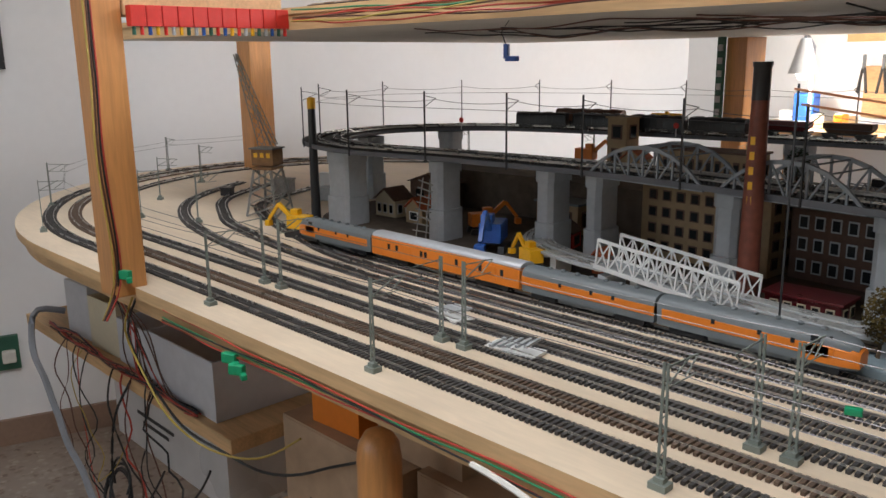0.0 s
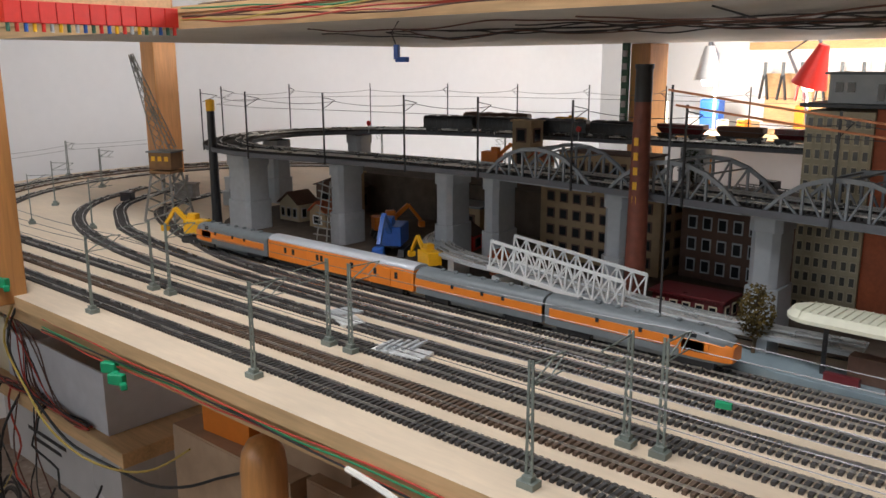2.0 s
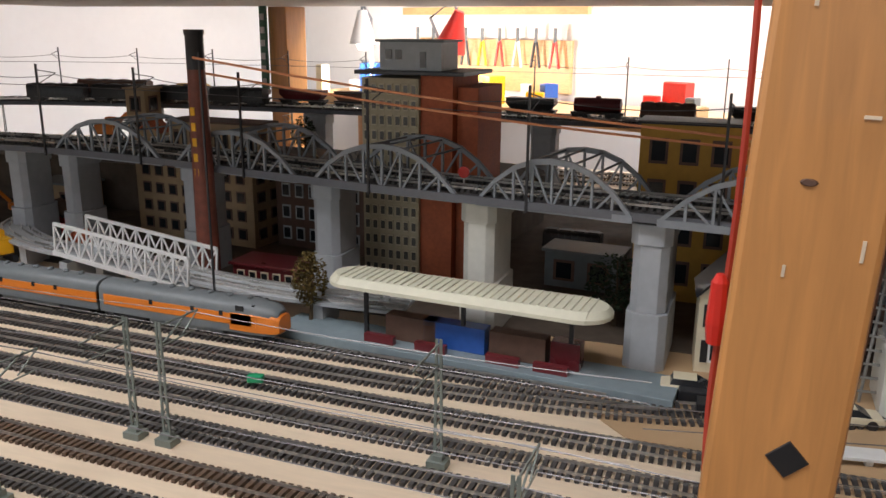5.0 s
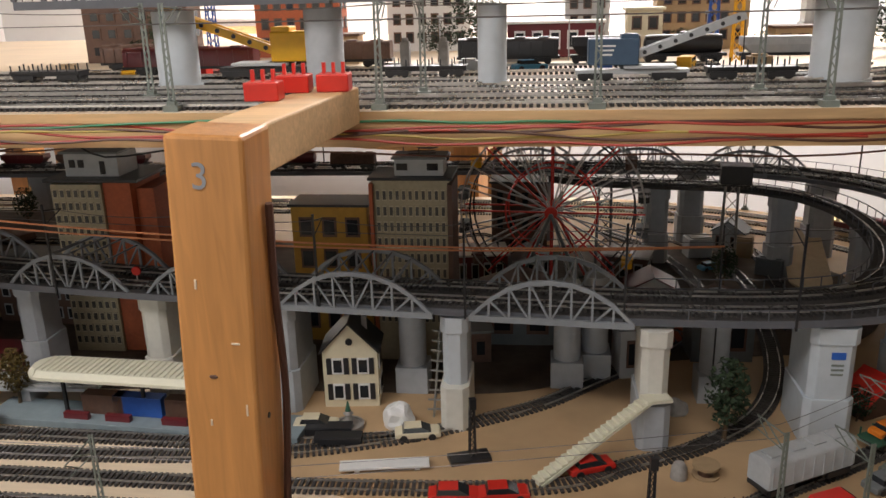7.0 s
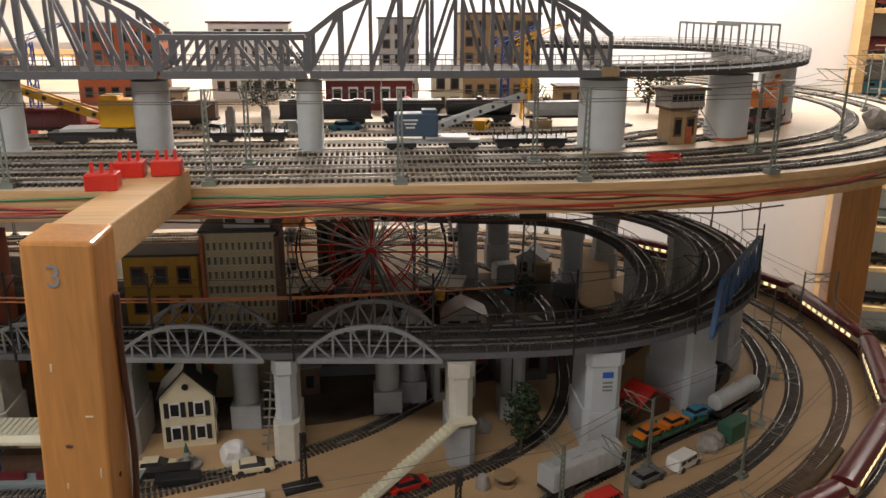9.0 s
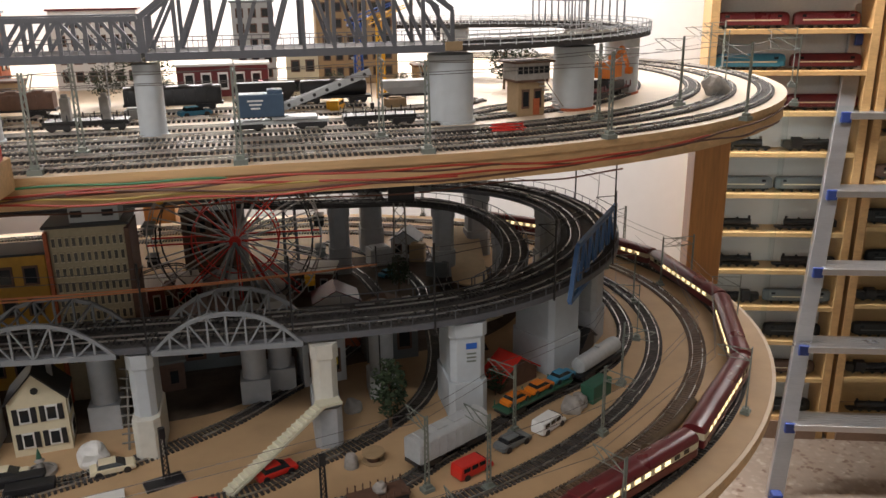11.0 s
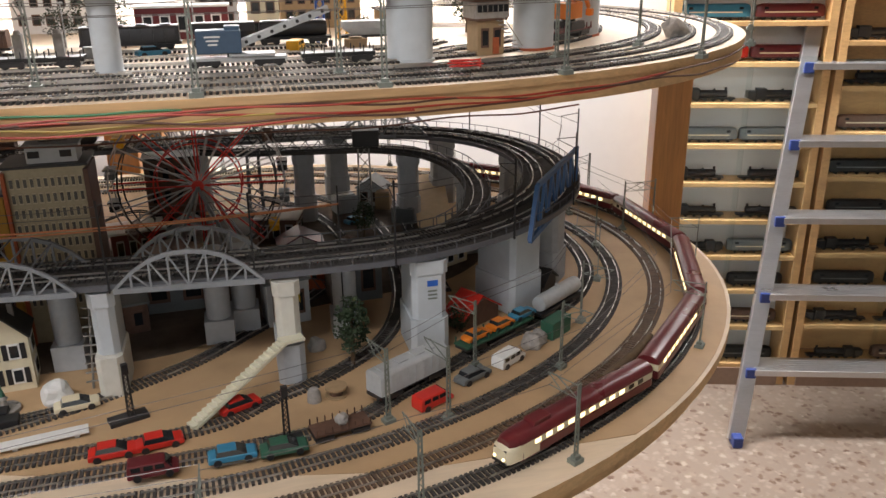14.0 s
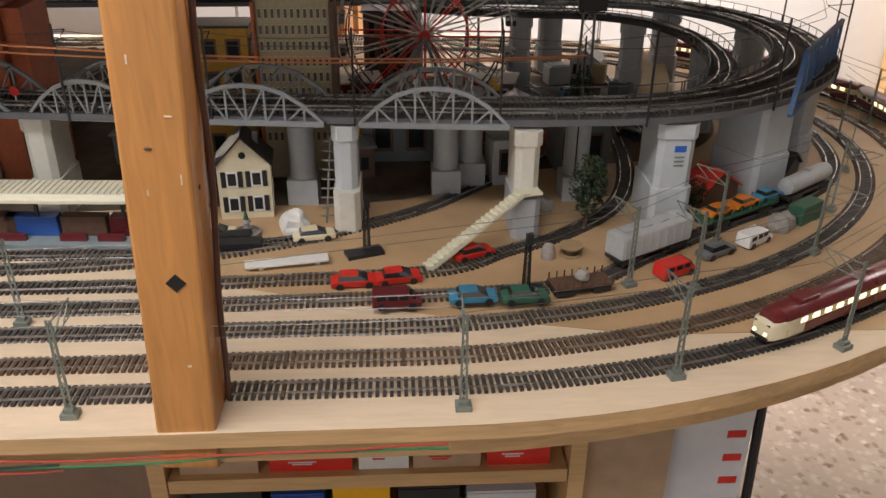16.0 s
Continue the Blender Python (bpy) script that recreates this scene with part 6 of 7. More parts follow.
high_truss(-0.005, 0.392, [0.045, 0.075, 0.095, 0.108, 0.116, 0.120, 0.116, 0.108, 0.095, 0.075, 0.045], "dark grey arched truss bridge on the upper deck")
high_truss(-0.195, -0.010, [0.042] * 7, "low dark grey truss bridge on the upper deck")
high_truss(-0.60, -0.20, [0.045, 0.075, 0.095, 0.108, 0.116, 0.120, 0.116, 0.108, 0.095, 0.075, 0.045], "dark grey arched truss bridge on the upper deck")
HV = smooth_path([(0.392, 0.462), (0.50, 0.475), (0.62, 0.53), (0.74, 0.64), (0.80, 0.78), (0.78, 0.92), (0.68, 1.02), (0.5, 1.08), (0.3, 1.1)], PITCH)
hv = thing("curved_viaduct", "dark curved viaduct with railings above the upper deck", "viaduct")
ribbon_mb = MB()
ribbon(ribbon_mb, HV[::3], 0, 0.085, ZH - 0.010, ZH - 0.002)
part("roadbed", ribbon_mb, DARK, hv)
for s in (-1, 1):
    Q = offset(HV, s * 0.043)
    m2 = MB()
    for z in (0.005, 0.012):
        mb = MB()
        ribbon(mb, Q[::3], 0.0, 0.0013, ZH + z - 0.0006, ZH + z + 0.0007)
        part("handrail", mb, LGREY, hv)
    for a in Q[::3]:
        m2.bar(a + Vector((0, 0, ZH - 0.004)), a + Vector((0, 0, ZH + 0.012)), 0.0013)
    part("railing", m2, LGREY, hv)["kind"] = "stuff"
track(offset(HV, 0.0), ZH - 0.002, SLEEP, "track on the curved high viaduct")
for x, y in ((0.78, 0.93), (0.55, 1.07)):
    pier(x, y, ZH - 0.012, 0.05, 0.05, GREY, "grey pier under the far curve", z0=ZU)
tagged(part("tape_patch", MB().box((0.392, 0.409, ZH - 0.002), (0.024, 0.004, 0.012)), TAN, bevel=0.001), "patch of tan tape on the bridge end", "tape")

ZUR = ZU + 0.006
NAVY = mat("slate_blue_crane_paint", (0.045, 0.085, 0.14), 0.45, var=0.1, scale=120)


def rail_crane(m, material, label, flip=1):
    ob = thing("railway_crane", label, "crane", m, group="railway cranes")
    part("frame", MB().box((0, 0, 0.011), (0.13, 0.026, 0.005)), LGREY if material is not YELLOW else BLACK, ob)
    part("cab", MB().box((-0.022, 0, 0.034), (0.058, 0.030, 0.030)).box((-0.004, 0, 0.050), (0.02, 0.026, 0.008)), material, ob, bevel=0.0015)
    part("turntable", MB().lathe([(0.013, 0.0135), (0.013, 0.019)], n=16), TGREY, ob)
    part("walkway", MB().box((0.02, 0, 0.0165), (0.06, 0.034, 0.003)), LGREY, ob)
    for i in range(3):
        part("lettering_bar", MB().box((-0.030, -0.0153, 0.041 - 0.005 * i), (0.020 - 0.004 * i, 0.0008, 0.002)), WHITEP, ob)
    for s in (-1, 1):
        bm = part("boom", MB().bar((0.005, s * 0.008, 0.030), (0.125, s * 0.004, 0.072), 0.003, 0.009), LGREY if material is not YELLOW else YELLOW, ob)
        for i in range(7):
            k = (i + 0.5) / 7
            part("rivet_hole", MB().lathe([(0.0025, -0.002), (0.0025, 0.002)], n=8, m=pose(0.005 + 0.12 * k, s * (0.008 - 0.004 * k), 0.030 + 0.042 * k, 90, 0, 0)), BLACK, bm)
    part("hook_rope", MB().tube([(0.125, 0, 0.072), (0.126, 0, 0.030)], 0.0006, 4), BLACK, ob)
    part("hook", MB().box((0.126, 0, 0.026), (0.005, 0.004, 0.008)), BLACK, ob)
    for s in (-1, 1):
        bogie(s * 0.042, 0.04, ob)
    return ob


rail_crane(pose(0.155, 0.43, ZUR), NAVY, "blue and grey railway breakdown crane on the upper deck")
rail_crane(pose(-0.29, 0.50, ZUR, 0, 0, 180) @ Matrix.Scale(1.25, 4), YELLOW, "bright yellow railway crane on the upper deck")
for x, y, L, H, mt, st, lab in ((-0.10, 0.50, 0.11, 0.010, BLACK, "flat", "black flat wagon with two machine blocks"), (0.29, 0.43, 0.10, 0.010, BLACK, "flat", "black flat wagon on the upper deck"), (-0.45, 0.58, 0.20, 0.026, MAROON, "box", "dark red passenger coach on the upper deck"), (-0.62, 0.50, 0.10, 0.012, BLACK, "flat", "black flat wagon on the upper deck"), (0.40, 0.66, 0.15, 0.022, LGREY, "hopper", "weathered grey crane wagon on the upper deck"), (0.25, 0.67, 0.12, 0.02, BLACK, "tank", "black tank wagon on the upper deck"), (-0.25, 0.66, 0.16, 0.026, BROWN, "box", "brown boxcar on the upper deck")):
    wagon(pose(x, y, ZUR), L, H, mt, lab, st)
wagon(pose(0.70, 0.60, ZUR, 0, 0, 40), 0.12, 0.010, MAROON, "dark red flat wagon carrying an orange loader", "flat")
crawler(pose(0.70, 0.60, ZUR + 0.015, 0, 0, 40), ORANGE, "orange toy loader standing on the flat wagon")
for x in (-0.125, -0.075):
    tagged(part("machine_block", MB().box((x, 0.50, ZUR + 0.030), (0.012, 0.014, 0.030)).lathe([(0.005, 0.045), (0.004, 0.050)], (x, 0.50, ZUR), 10), STONE, bevel=0.001), "grey-green machine block standing on the flat wagon", "machine")
# signal box with outside stair
sb = house_block("signal_box", pose(0.525, 0.475, ZU, 0, 0, 12), 0.045, 0.034, 0.050, TAN, BROWN, "weathered grey-tan signal box with outside stair", 0, 2, 1, BROWN, category="signal box")
up_room = part("upper_room", MB().box((0, 0.016, 0.066), (0.056, 0.042, 0.024)), STONE, sb)
part("upper_roof", MB().box((0, 0.016, 0.0795), (0.068, 0.052, 0.003)), BROWN, sb)
for i in range(6):
    part("window", MB().box((-0.022 + 0.0088 * i, -0.0055, 0.068), (0.007, 0.001, 0.010)), DGLASS, up_room)
for i in range(9):
    part("stair_step", MB().box((0.010 + 0.0045 * i, -0.008, 0.050 - 0.0058 * i), (0.006, 0.010, 0.0015)), STONE, sb)
part("stair_rail", MB().bar((0.010, -0.013, 0.060), (0.048, -0.013, 0.012), 0.0012), STONE, sb)
part("door", MB().box((0.008, -0.001, 0.014), (0.010, 0.002, 0.024)), BRICK, sb)
rock(0.90, 0.60, ZU, 0.022, 21, STONE, "grey plaster rock between the upper tracks", 0.9)
for x, y, h, r, sd in ((-0.06, 0.84, 0.11, 0.05, 31), (-0.12, 0.80, 0.07, 0.035, 32), (0.58, 0.80, 0.09, 0.03, 33), (0.64, 0.86, 0.08, 0.03, 34), (-0.58, 0.80, 0.10, 0.04, 35), (0.26, 0.76, 0.05, 0.02, 36)):
    tree(x, y, ZU, h, r, LEAF, "dark green model tree on the upper deck", sd)
for x, y, w, d, h, wl, rf, lab, nx, nz in ((0.07, 0.86, 0.16, 0.05, 0.055, MAROON, WHITEP, "dark red shed with pale roof on the upper deck", 5, 1), (0.21, 0.80, 0.055, 0.04, 0.075, CREAM, CREAM, "cream kiosk building on the upper deck", 2, 2), (0.33, 0.98, 0.16, 0.06, 0.17, TAN, BROWN, "tall tan station building behind the bridge", 6, 5), (0.13, 1.02, 0.08, 0.06, 0.16, LGREY, TGREY, "tall grey building behind the bridge", 3, 5), (-0.17, 1.05, 0.16, 0.06, 0.15, WHITEP, MAROON, "white apartment house with dark red storeys", 6, 4),
                                         (-0.40, 0.95, 0.16, 0.06, 0.15, BRICK, TGREY, "red brick office building behind the bridge", 6, 4), (0.0, 0.78, 0.10, 0.03, 0.022, STONE, STONE, "low grey stone loading ramp", 0, 0), (-0.28, 0.78, 0.06, 0.04, 0.045, TAN, BROWN, "tan hut with brown roof on the upper deck", 1, 1), (-0.68, 0.88, 0.2, 0.06, 0.10, BROWN, TGREY, "brown factory building on the upper deck", 6, 3), (0.47, 0.86, 0.09, 0.05, 0.04, TAN, BROWN, "low tan building with brown roof", 3, 1)):
    house_block("model_building", pose(x, y, ZU), w, d, h, wl, rf, lab, 0, nx, nz, WHITEP if wl is MAROON else BROWN, category="building")
wt = thing("warning_post", "small red and white striped post", "post", pose(0.135, 0.76, ZU))
part("lower_half", MB().lathe([(0.006, 0), (0.006, 0.022)], n=12), WHITEP, wt)
part("upper_half", MB().lathe([(0.006, 0.022), (0.006, 0.036), (0.002, 0.038)], n=12), RED, wt)
for x, y, mt in ((0.30, 0.72, BLUE), (0.34, 0.74, YELLOW), (-0.48, 0.74, BLUE)):
    gc = thing("lattice_crane", "model lattice crane standing on the upper deck", "crane", pose(x, y, ZU))
    part("mast", lattice_boom(MB(), (0, 0, 0), (0, 0, 0.13), 0.014, 0.010, 8, 0.0018), mt, gc)
    part("jib", lattice_boom(MB(), (-0.02, 0, 0.13), (0.06, 0, 0.16), 0.010, 0.004, 6, 0.0014), mt, gc)
tagged(part("red_wire_coil", MB().tube([(0.44 + 0.022 * math.cos(a * 0.7) * (1 + 0.1 * math.sin(a * 3)), 0.315 + 0.010 * math.sin(a * 0.7), ZU + 0.008 + 0.0004 * a) for a in range(28)], 0.0009, 5), RED), "small coil of red wire lying on the upper track", "wire")

# arms from the posts to the deck, with red switches
arm = thing("timber_beam", "pale pine arm between post and upper deck", "beam", pose(0, 0, 0))
part("beam", MB().bar((-0.168, -0.0102, 1.484), (-0.150, 0.222, 1.484), 0.050, 0.036), EDGE, arm, bevel=0.002)
arm2 = thing("timber_beam", "pale pine arm between post and upper deck", "beam", pose(0, 0, 0))
part("beam", MB().bar((-1.615, -0.050, 1.475), (-1.615, 0.222, 1.475), 0.05, 0.036), EDGE, arm2, bevel=0.002)
for x, y in ((-0.186, 0.120), (-0.176, 0.178), (-0.140, 0.184)):
    sw = thing("switch_box", "red plastic switch box with small levers", "switch", pose(x, y, 1.5025, 0, 0, 4), group="switch boxes")
    part("housing", MB().box((0, 0, 0.008), (0.030, 0.024, 0.016)), RED, sw, bevel=0.0012)
    for i in range(3):
        part("lever", MB().box((-0.009 + 0.009 * i, 0, 0.021), (0.003, 0.004, 0.010)), RED, sw)
for i in range(11):
    tb = thing("terminal_block", "red plastic plug block under the deck edge", "connector", pose(-1.571, -0.040 + 0.0245 * i, 1.441, 0, 0, 90), group="connector row")
    part("housing", MB().box((0, 0, 0.015), (0.0235, 0.016, 0.030)), RED, tb, bevel=0.001)
    for j in range(2):
        part("plug", MB().lathe([(0.003, -0.012), (0.003, 0.004)], n=8, c=(-0.006 + 0.012 * j, -0.003, 0)), (GREEN, BLUE, RED, YELLOW, LGREY)[(i + j * 2) % 5], tb)

# cables along the deck edge, on the posts and under the deck
CR = mat("red_cable", (0.42, 0.05, 0.03), 0.45, bump=0)
CB = mat("brown_cable", (0.10, 0.04, 0.025), 0.5, bump=0)
CG = mat("green_cable", (0.02, 0.20, 0.08), 0.45, bump=0)
CK = mat("black_cable", (0.015, 0.015, 0.015), 0.45, bump=0)
CY = mat("yellow_cable", (0.42, 0.30, 0.06), 0.45, bump=0)
CW = mat("white_cable", (0.70, 0.68, 0.62), 0.45, bump=0)
CGY = mat("grey_cable", (0.24, 0.25, 0.27), 0.45, bump=0)


def cable(pts, r, material, label, jitter=0.004, seed=0):
    rnd = random.Random(seed)
    P = smooth_path(pts, 0.02)
    P = [p + Vector((noise.noise(p * 9 + Vector((seed * 7.1, 0, 0))), noise.noise(p * 9 + Vector((0, seed * 5.3, 0))), noise.noise(p * 9 + Vector((0, 0, seed * 3.7))))) * jitter for p in P]
    return tagged(part("cable", MB().tube(P, r, 6), material, smooth=True), label, "cable", "cables")


def deck_edge(x, dz):
    a = math.acos(min(1, max(-1, (x - 0.30) / 0.86))) if x > 0.30 else math.pi / 2
    return (x, 0.98 - 0.757 * math.sin(a) if x > 0.30 else 0.222, ZU + dz)


for i, (mt, dz) in enumerate(((CR, -0.014), (CR, -0.019), (CB, -0.023), (CG, -0.010), (CR, -0.027), (CY, -0.020), (CB, -0.017))):
    x1 = (0.75, 0.70, 0.95, 0.1, 0.35, 0.2, 1.0)[i]
    cable([(deck_edge(x, dz)[0], deck_edge(x, dz)[1] - 0.004 - 0.0015 * (i % 3), deck_edge(x, dz)[2] + 0.004 * math.sin(x * 9 + i)) for x in [-1.55 + (x1 + 1.55) * k / 16 for k in range(17)]], 0.0014, mt, "thin cable clipped along the upper deck edge", 0.005, i)
for i in range(16):
    rnd = random.Random(100 + i)
    x0, x1 = rnd.uniform(-1.5, -0.6), rnd.uniform(-0.5, 0.7)
    y = rnd.uniform(0.26, 0.55)
    P = [(x0 + (x1 - x0) * k / 8, y + rnd.uniform(-0.03, 0.03), ZU - 0.040 - rnd.uniform(0, 0.015) * (1 if 0 < k < 8 else 0)) for k in range(9)]
    cable(P, 0.0011, (CK, CK, CB, CK)[i % 4], "thin dark cable sagging under the upper deck", 0.006, i)
hb = thing("hanging_plug", "small blue plug hanging on a black cable", "plug", pose(-1.153, 0.297, 1.395))
part("cord", MB().tube([(0.0, 0, 0.01), (-0.01, 0, 0.03), (0.004, 0, 0.045)], 0.0009, 5), BLACK, hb)
part("plug", MB().box((0, 0, 0.004), (0.007, 0.008, 0.020), 0.3).box((0.010, 0, -0.006), (0.020, 0.008, 0.007)), BLUE, hb, bevel=0.001)
for i, (mt, dx) in enumerate(((CB, 0.0), (CK, 0.004), (CY, -0.004), (CR, 0.007))):
    cable([(-1.588, -0.106 + dx, 1.56), (-1.588, -0.104 + dx, 1.40), (-1.588, -0.108 + dx, 1.25), (-1.588, -0.100 + dx, 1.08), (-1.60 + dx, -0.124, 1.0)], 0.0016, mt, "thin cable taped down the pine post", 0.002, 40 + i)
for i, (mt, z) in enumerate(((CR, -0.020), (CG, -0.026), (CR, -0.033), (CK, -0.028))):
    cable([(x, -0.0725 - 0.001 * i, ZB + z + 0.004 * math.sin(x * 7 + i)) for x in [-1.5 + 0.12 * k for k in range(14 if i < 2 else 11)]], 0.0011, mt, "thin coloured cable along the board edge", 0.004, 60 + i)
cable([(-0.86, -0.078, 1.022), (-0.80, -0.085, 1.022), (-0.72, -0.088, 1.012), (-0.64, -0.092, 1.0), (-0.56, -0.095, 0.985), (-0.5, -0.09, 0.96)], 0.0032, CW, "white flat cable hanging from the board edge", 0.002, 71)
cable([(-0.137, -0.030, 1.45), (-0.143, -0.016, 1.30), (-0.150, -0.02, 1.15), (-0.157, -0.015, 1.0)], 0.003, CB, "brown cable down the side of the post", 0.003, 73)
cable([(-0.205, -0.02, 1.47), (-0.204, -0.03, 1.34), (-0.207, -0.03, 1.22), (-0.204, -0.04, 1.07), (-0.20, -0.069, 1.02)], 0.0018, CR, "red cable hanging beside the post", 0.004, 74)
part("plug", MB().lathe([(0.004, 0), (0.005, 0.01), (0.004, 0.030), (0.002, 0.034)], n=10, c=(-0.208, -0.03, 1.245)), RED, thing("cable_plug", "red plastic plug on a hanging cable", "plug"))
for x, y, z in ((-1.30, -0.078, 1.012), (-1.583, -0.09, 1.075), (-1.28, -0.08, 1.002)):
    tagged(part("cable_connector", MB().box((x, y, z), (0.022, 0.010, 0.014), 0.4).box((x + 0.015, y, z - 0.006), (0.012, 0.008, 0.008), -0.3), CLIP, bevel=0.0015), "bright green cable connector on the board edge", "connector")
# knots, pencil mark and hole on the post
part("knot", MB().lathe([(0.0095, -0.0012), (0.0085, 0.0006)], n=4, m=pose(0.006, -0.0278, 0.205, 90, 0, 0)), BLACK, P3, "dark knot hole")
part("knot", MB().lathe([(0.0032, -0.001), (0.002, 0.0006)], n=10, m=pose(-0.004, -0.0278, 0.325, 90, 0, 0) @ Matrix.Diagonal((1.3, 0.6, 1, 1))), BROWN, P3)
part("knot", MB().lathe([(0.0028, -0.001), (0.0022, 0.0006)], n=8, m=pose(0.0278, -0.006, 0.285, 90, 0, 90)), BLACK, P3)
for x, z, w, h in ((-0.012, 0.395, 0.0016, 0.007), (0.014, 0.352, 0.006, 0.0014), (-0.008, 0.288, 0.0013, 0.005), (0.0195, 0.300, 0.0014, 0.009), (0.010, 0.120, 0.003, 0.002)):
    part("chip", MB().box((x, -0.0277, z), (w, 0.0008, h), m=None), PLY, P3, "pale chipped spot")
fc = bpy.data.curves.new("pencil_mark", "FONT")
fc.body, fc.size, fc.extrude = "3", 0.026, 0.0003
mk = new("pencil_mark", fc)
mk.parent = P3
mk.matrix_basis = pose(-0.010, -0.0279, 0.463, 90, 0, 0)
fc.materials.append(CGY)

# ---- ladder ----
ALU = mat("brushed_aluminium", (0.62, 0.63, 0.65), 0.32, 0.9, var=0.08, scale=40, grain=(1, 1, 6), bump=0.04)
BCAP = mat("blue_plastic_cap", (0.03, 0.06, 0.24), 0.4)
ld = thing("step_ladder", "aluminium step ladder with blue plastic caps", "ladder", pose(1.735, 1.43, 0, 0, 0, ROOM))
W = 0.80
# local x runs along the treads; the ladder leans back along y
lean = 0.34
for x in (-0.005, W):
    part("stile", MB().bar((x, -0.06, 0.012), (x + (0.308 if x < 0.1 else -0.308), -0.06 + lean * 1.75, 1.76), 0.024, 0.055, up=(1, 0, 0)), ALU, ld, bevel=0.003)
    part("foot", MB().box((x, -0.062, 0.02), (0.034, 0.07, 0.04)), BCAP, ld, "blue plastic foot", bevel=0.004)
    part("rear_leg", MB().bar((x + (0.15 if x < 0.1 else -0.15), 0.72, 0.0), (x + (0.30 if x < 0.1 else -0.30), -0.06 + lean * 1.75 + 0.03, 1.72), 0.02, 0.02), ALU, ld, bevel=0.002)
for i in range(7):
    z = 0.245 + 0.246 * i
    y = -0.06 + lean * z
    k = 0.176 * z
    t = part("tread", MB().box((W / 2, y + 0.015, z), (W - 2 * k - 0.012, 0.10, 0.022)), ALU, ld, bevel=0.002)
    for j in range(5):
        part("groove", MB().box((W / 2, y - 0.016 + 0.015 * j, z + 0.0118), (W - 2 * k - 0.02, 0.006, 0.0018)), ALU, t)
    for x in (k - 0.005, W - k):
        part("cap", MB().box((x, y - 0.026, z - 0.005), (0.034, 0.012, 0.036)), BCAP, ld, "blue plastic corner cap", bevel=0.003)

# ---- display shelves with model locomotives ----
SHELF = mat("varnished_shelf_pine", (0.55, 0.34, 0.15), 0.4, var=0.18, scale=24, grain=(0.6, 7, 7), bump=0.06)
sh_glass = glass("display_glass")


def model_loco(m, L, H, material, steam, label):
    ob = thing("model_locomotive", label, "locomotive", m, group="locomotives on the shelves")
    if steam:
        part("boiler", MB().lathe([(0.004, -L * 0.30), (0.013, -L * 0.29), (0.013, L * 0.22), (0.004, L * 0.23)], n=12, m=pose(L * 0.08, 0, 0.026, 0, 90, 0)), material, ob, smooth=True)
        part("cab", MB().box((-L * 0.27, 0, 0.028), (L * 0.16, 0.03, 0.034)), material, ob, bevel=0.001)
        part("tender", MB().box((-L * 0.43, 0, 0.024), (L * 0.14, 0.028, 0.024)), material, ob, bevel=0.001)
        part("funnel", MB().lathe([(0.004, 0.036), (0.005, 0.048)], n=10, c=(L * 0.28, 0, 0)), material, ob)
        part("dome", MB().lathe([(0.005, 0.036), (0.004, 0.043), (0.001, 0.045)], n=10, c=(L * 0.08, 0, 0)), material, ob)
    else:
        part("body", hull(L, 0.032, 0.012, 0.012 + H, 0.006, (0.02, 0.02)), material, ob, smooth=True)
        part("stripe", MB().box((0, 0, 0.012 + H * 0.35), (L * 0.76, 0.0326, H * 0.10)), CREAM if material is not BLACK else TGREY, ob)
        for x in (-0.36, 0.36):
            part("cab_window", MB().box((x * L, 0, 0.012 + H * 0.66), (L * 0.06, 0.0326, H * 0.2)), DGLASS, ob)
    part("frame", MB().box((0, 0, 0.010), (L * 0.9, 0.024, 0.006)), BLACK, ob)
    for i in range(6):
        wheelset((i / 5 - 0.5) * L * 0.74, 0.007 if steam else 0.0055, 0.024, ob)
    return ob


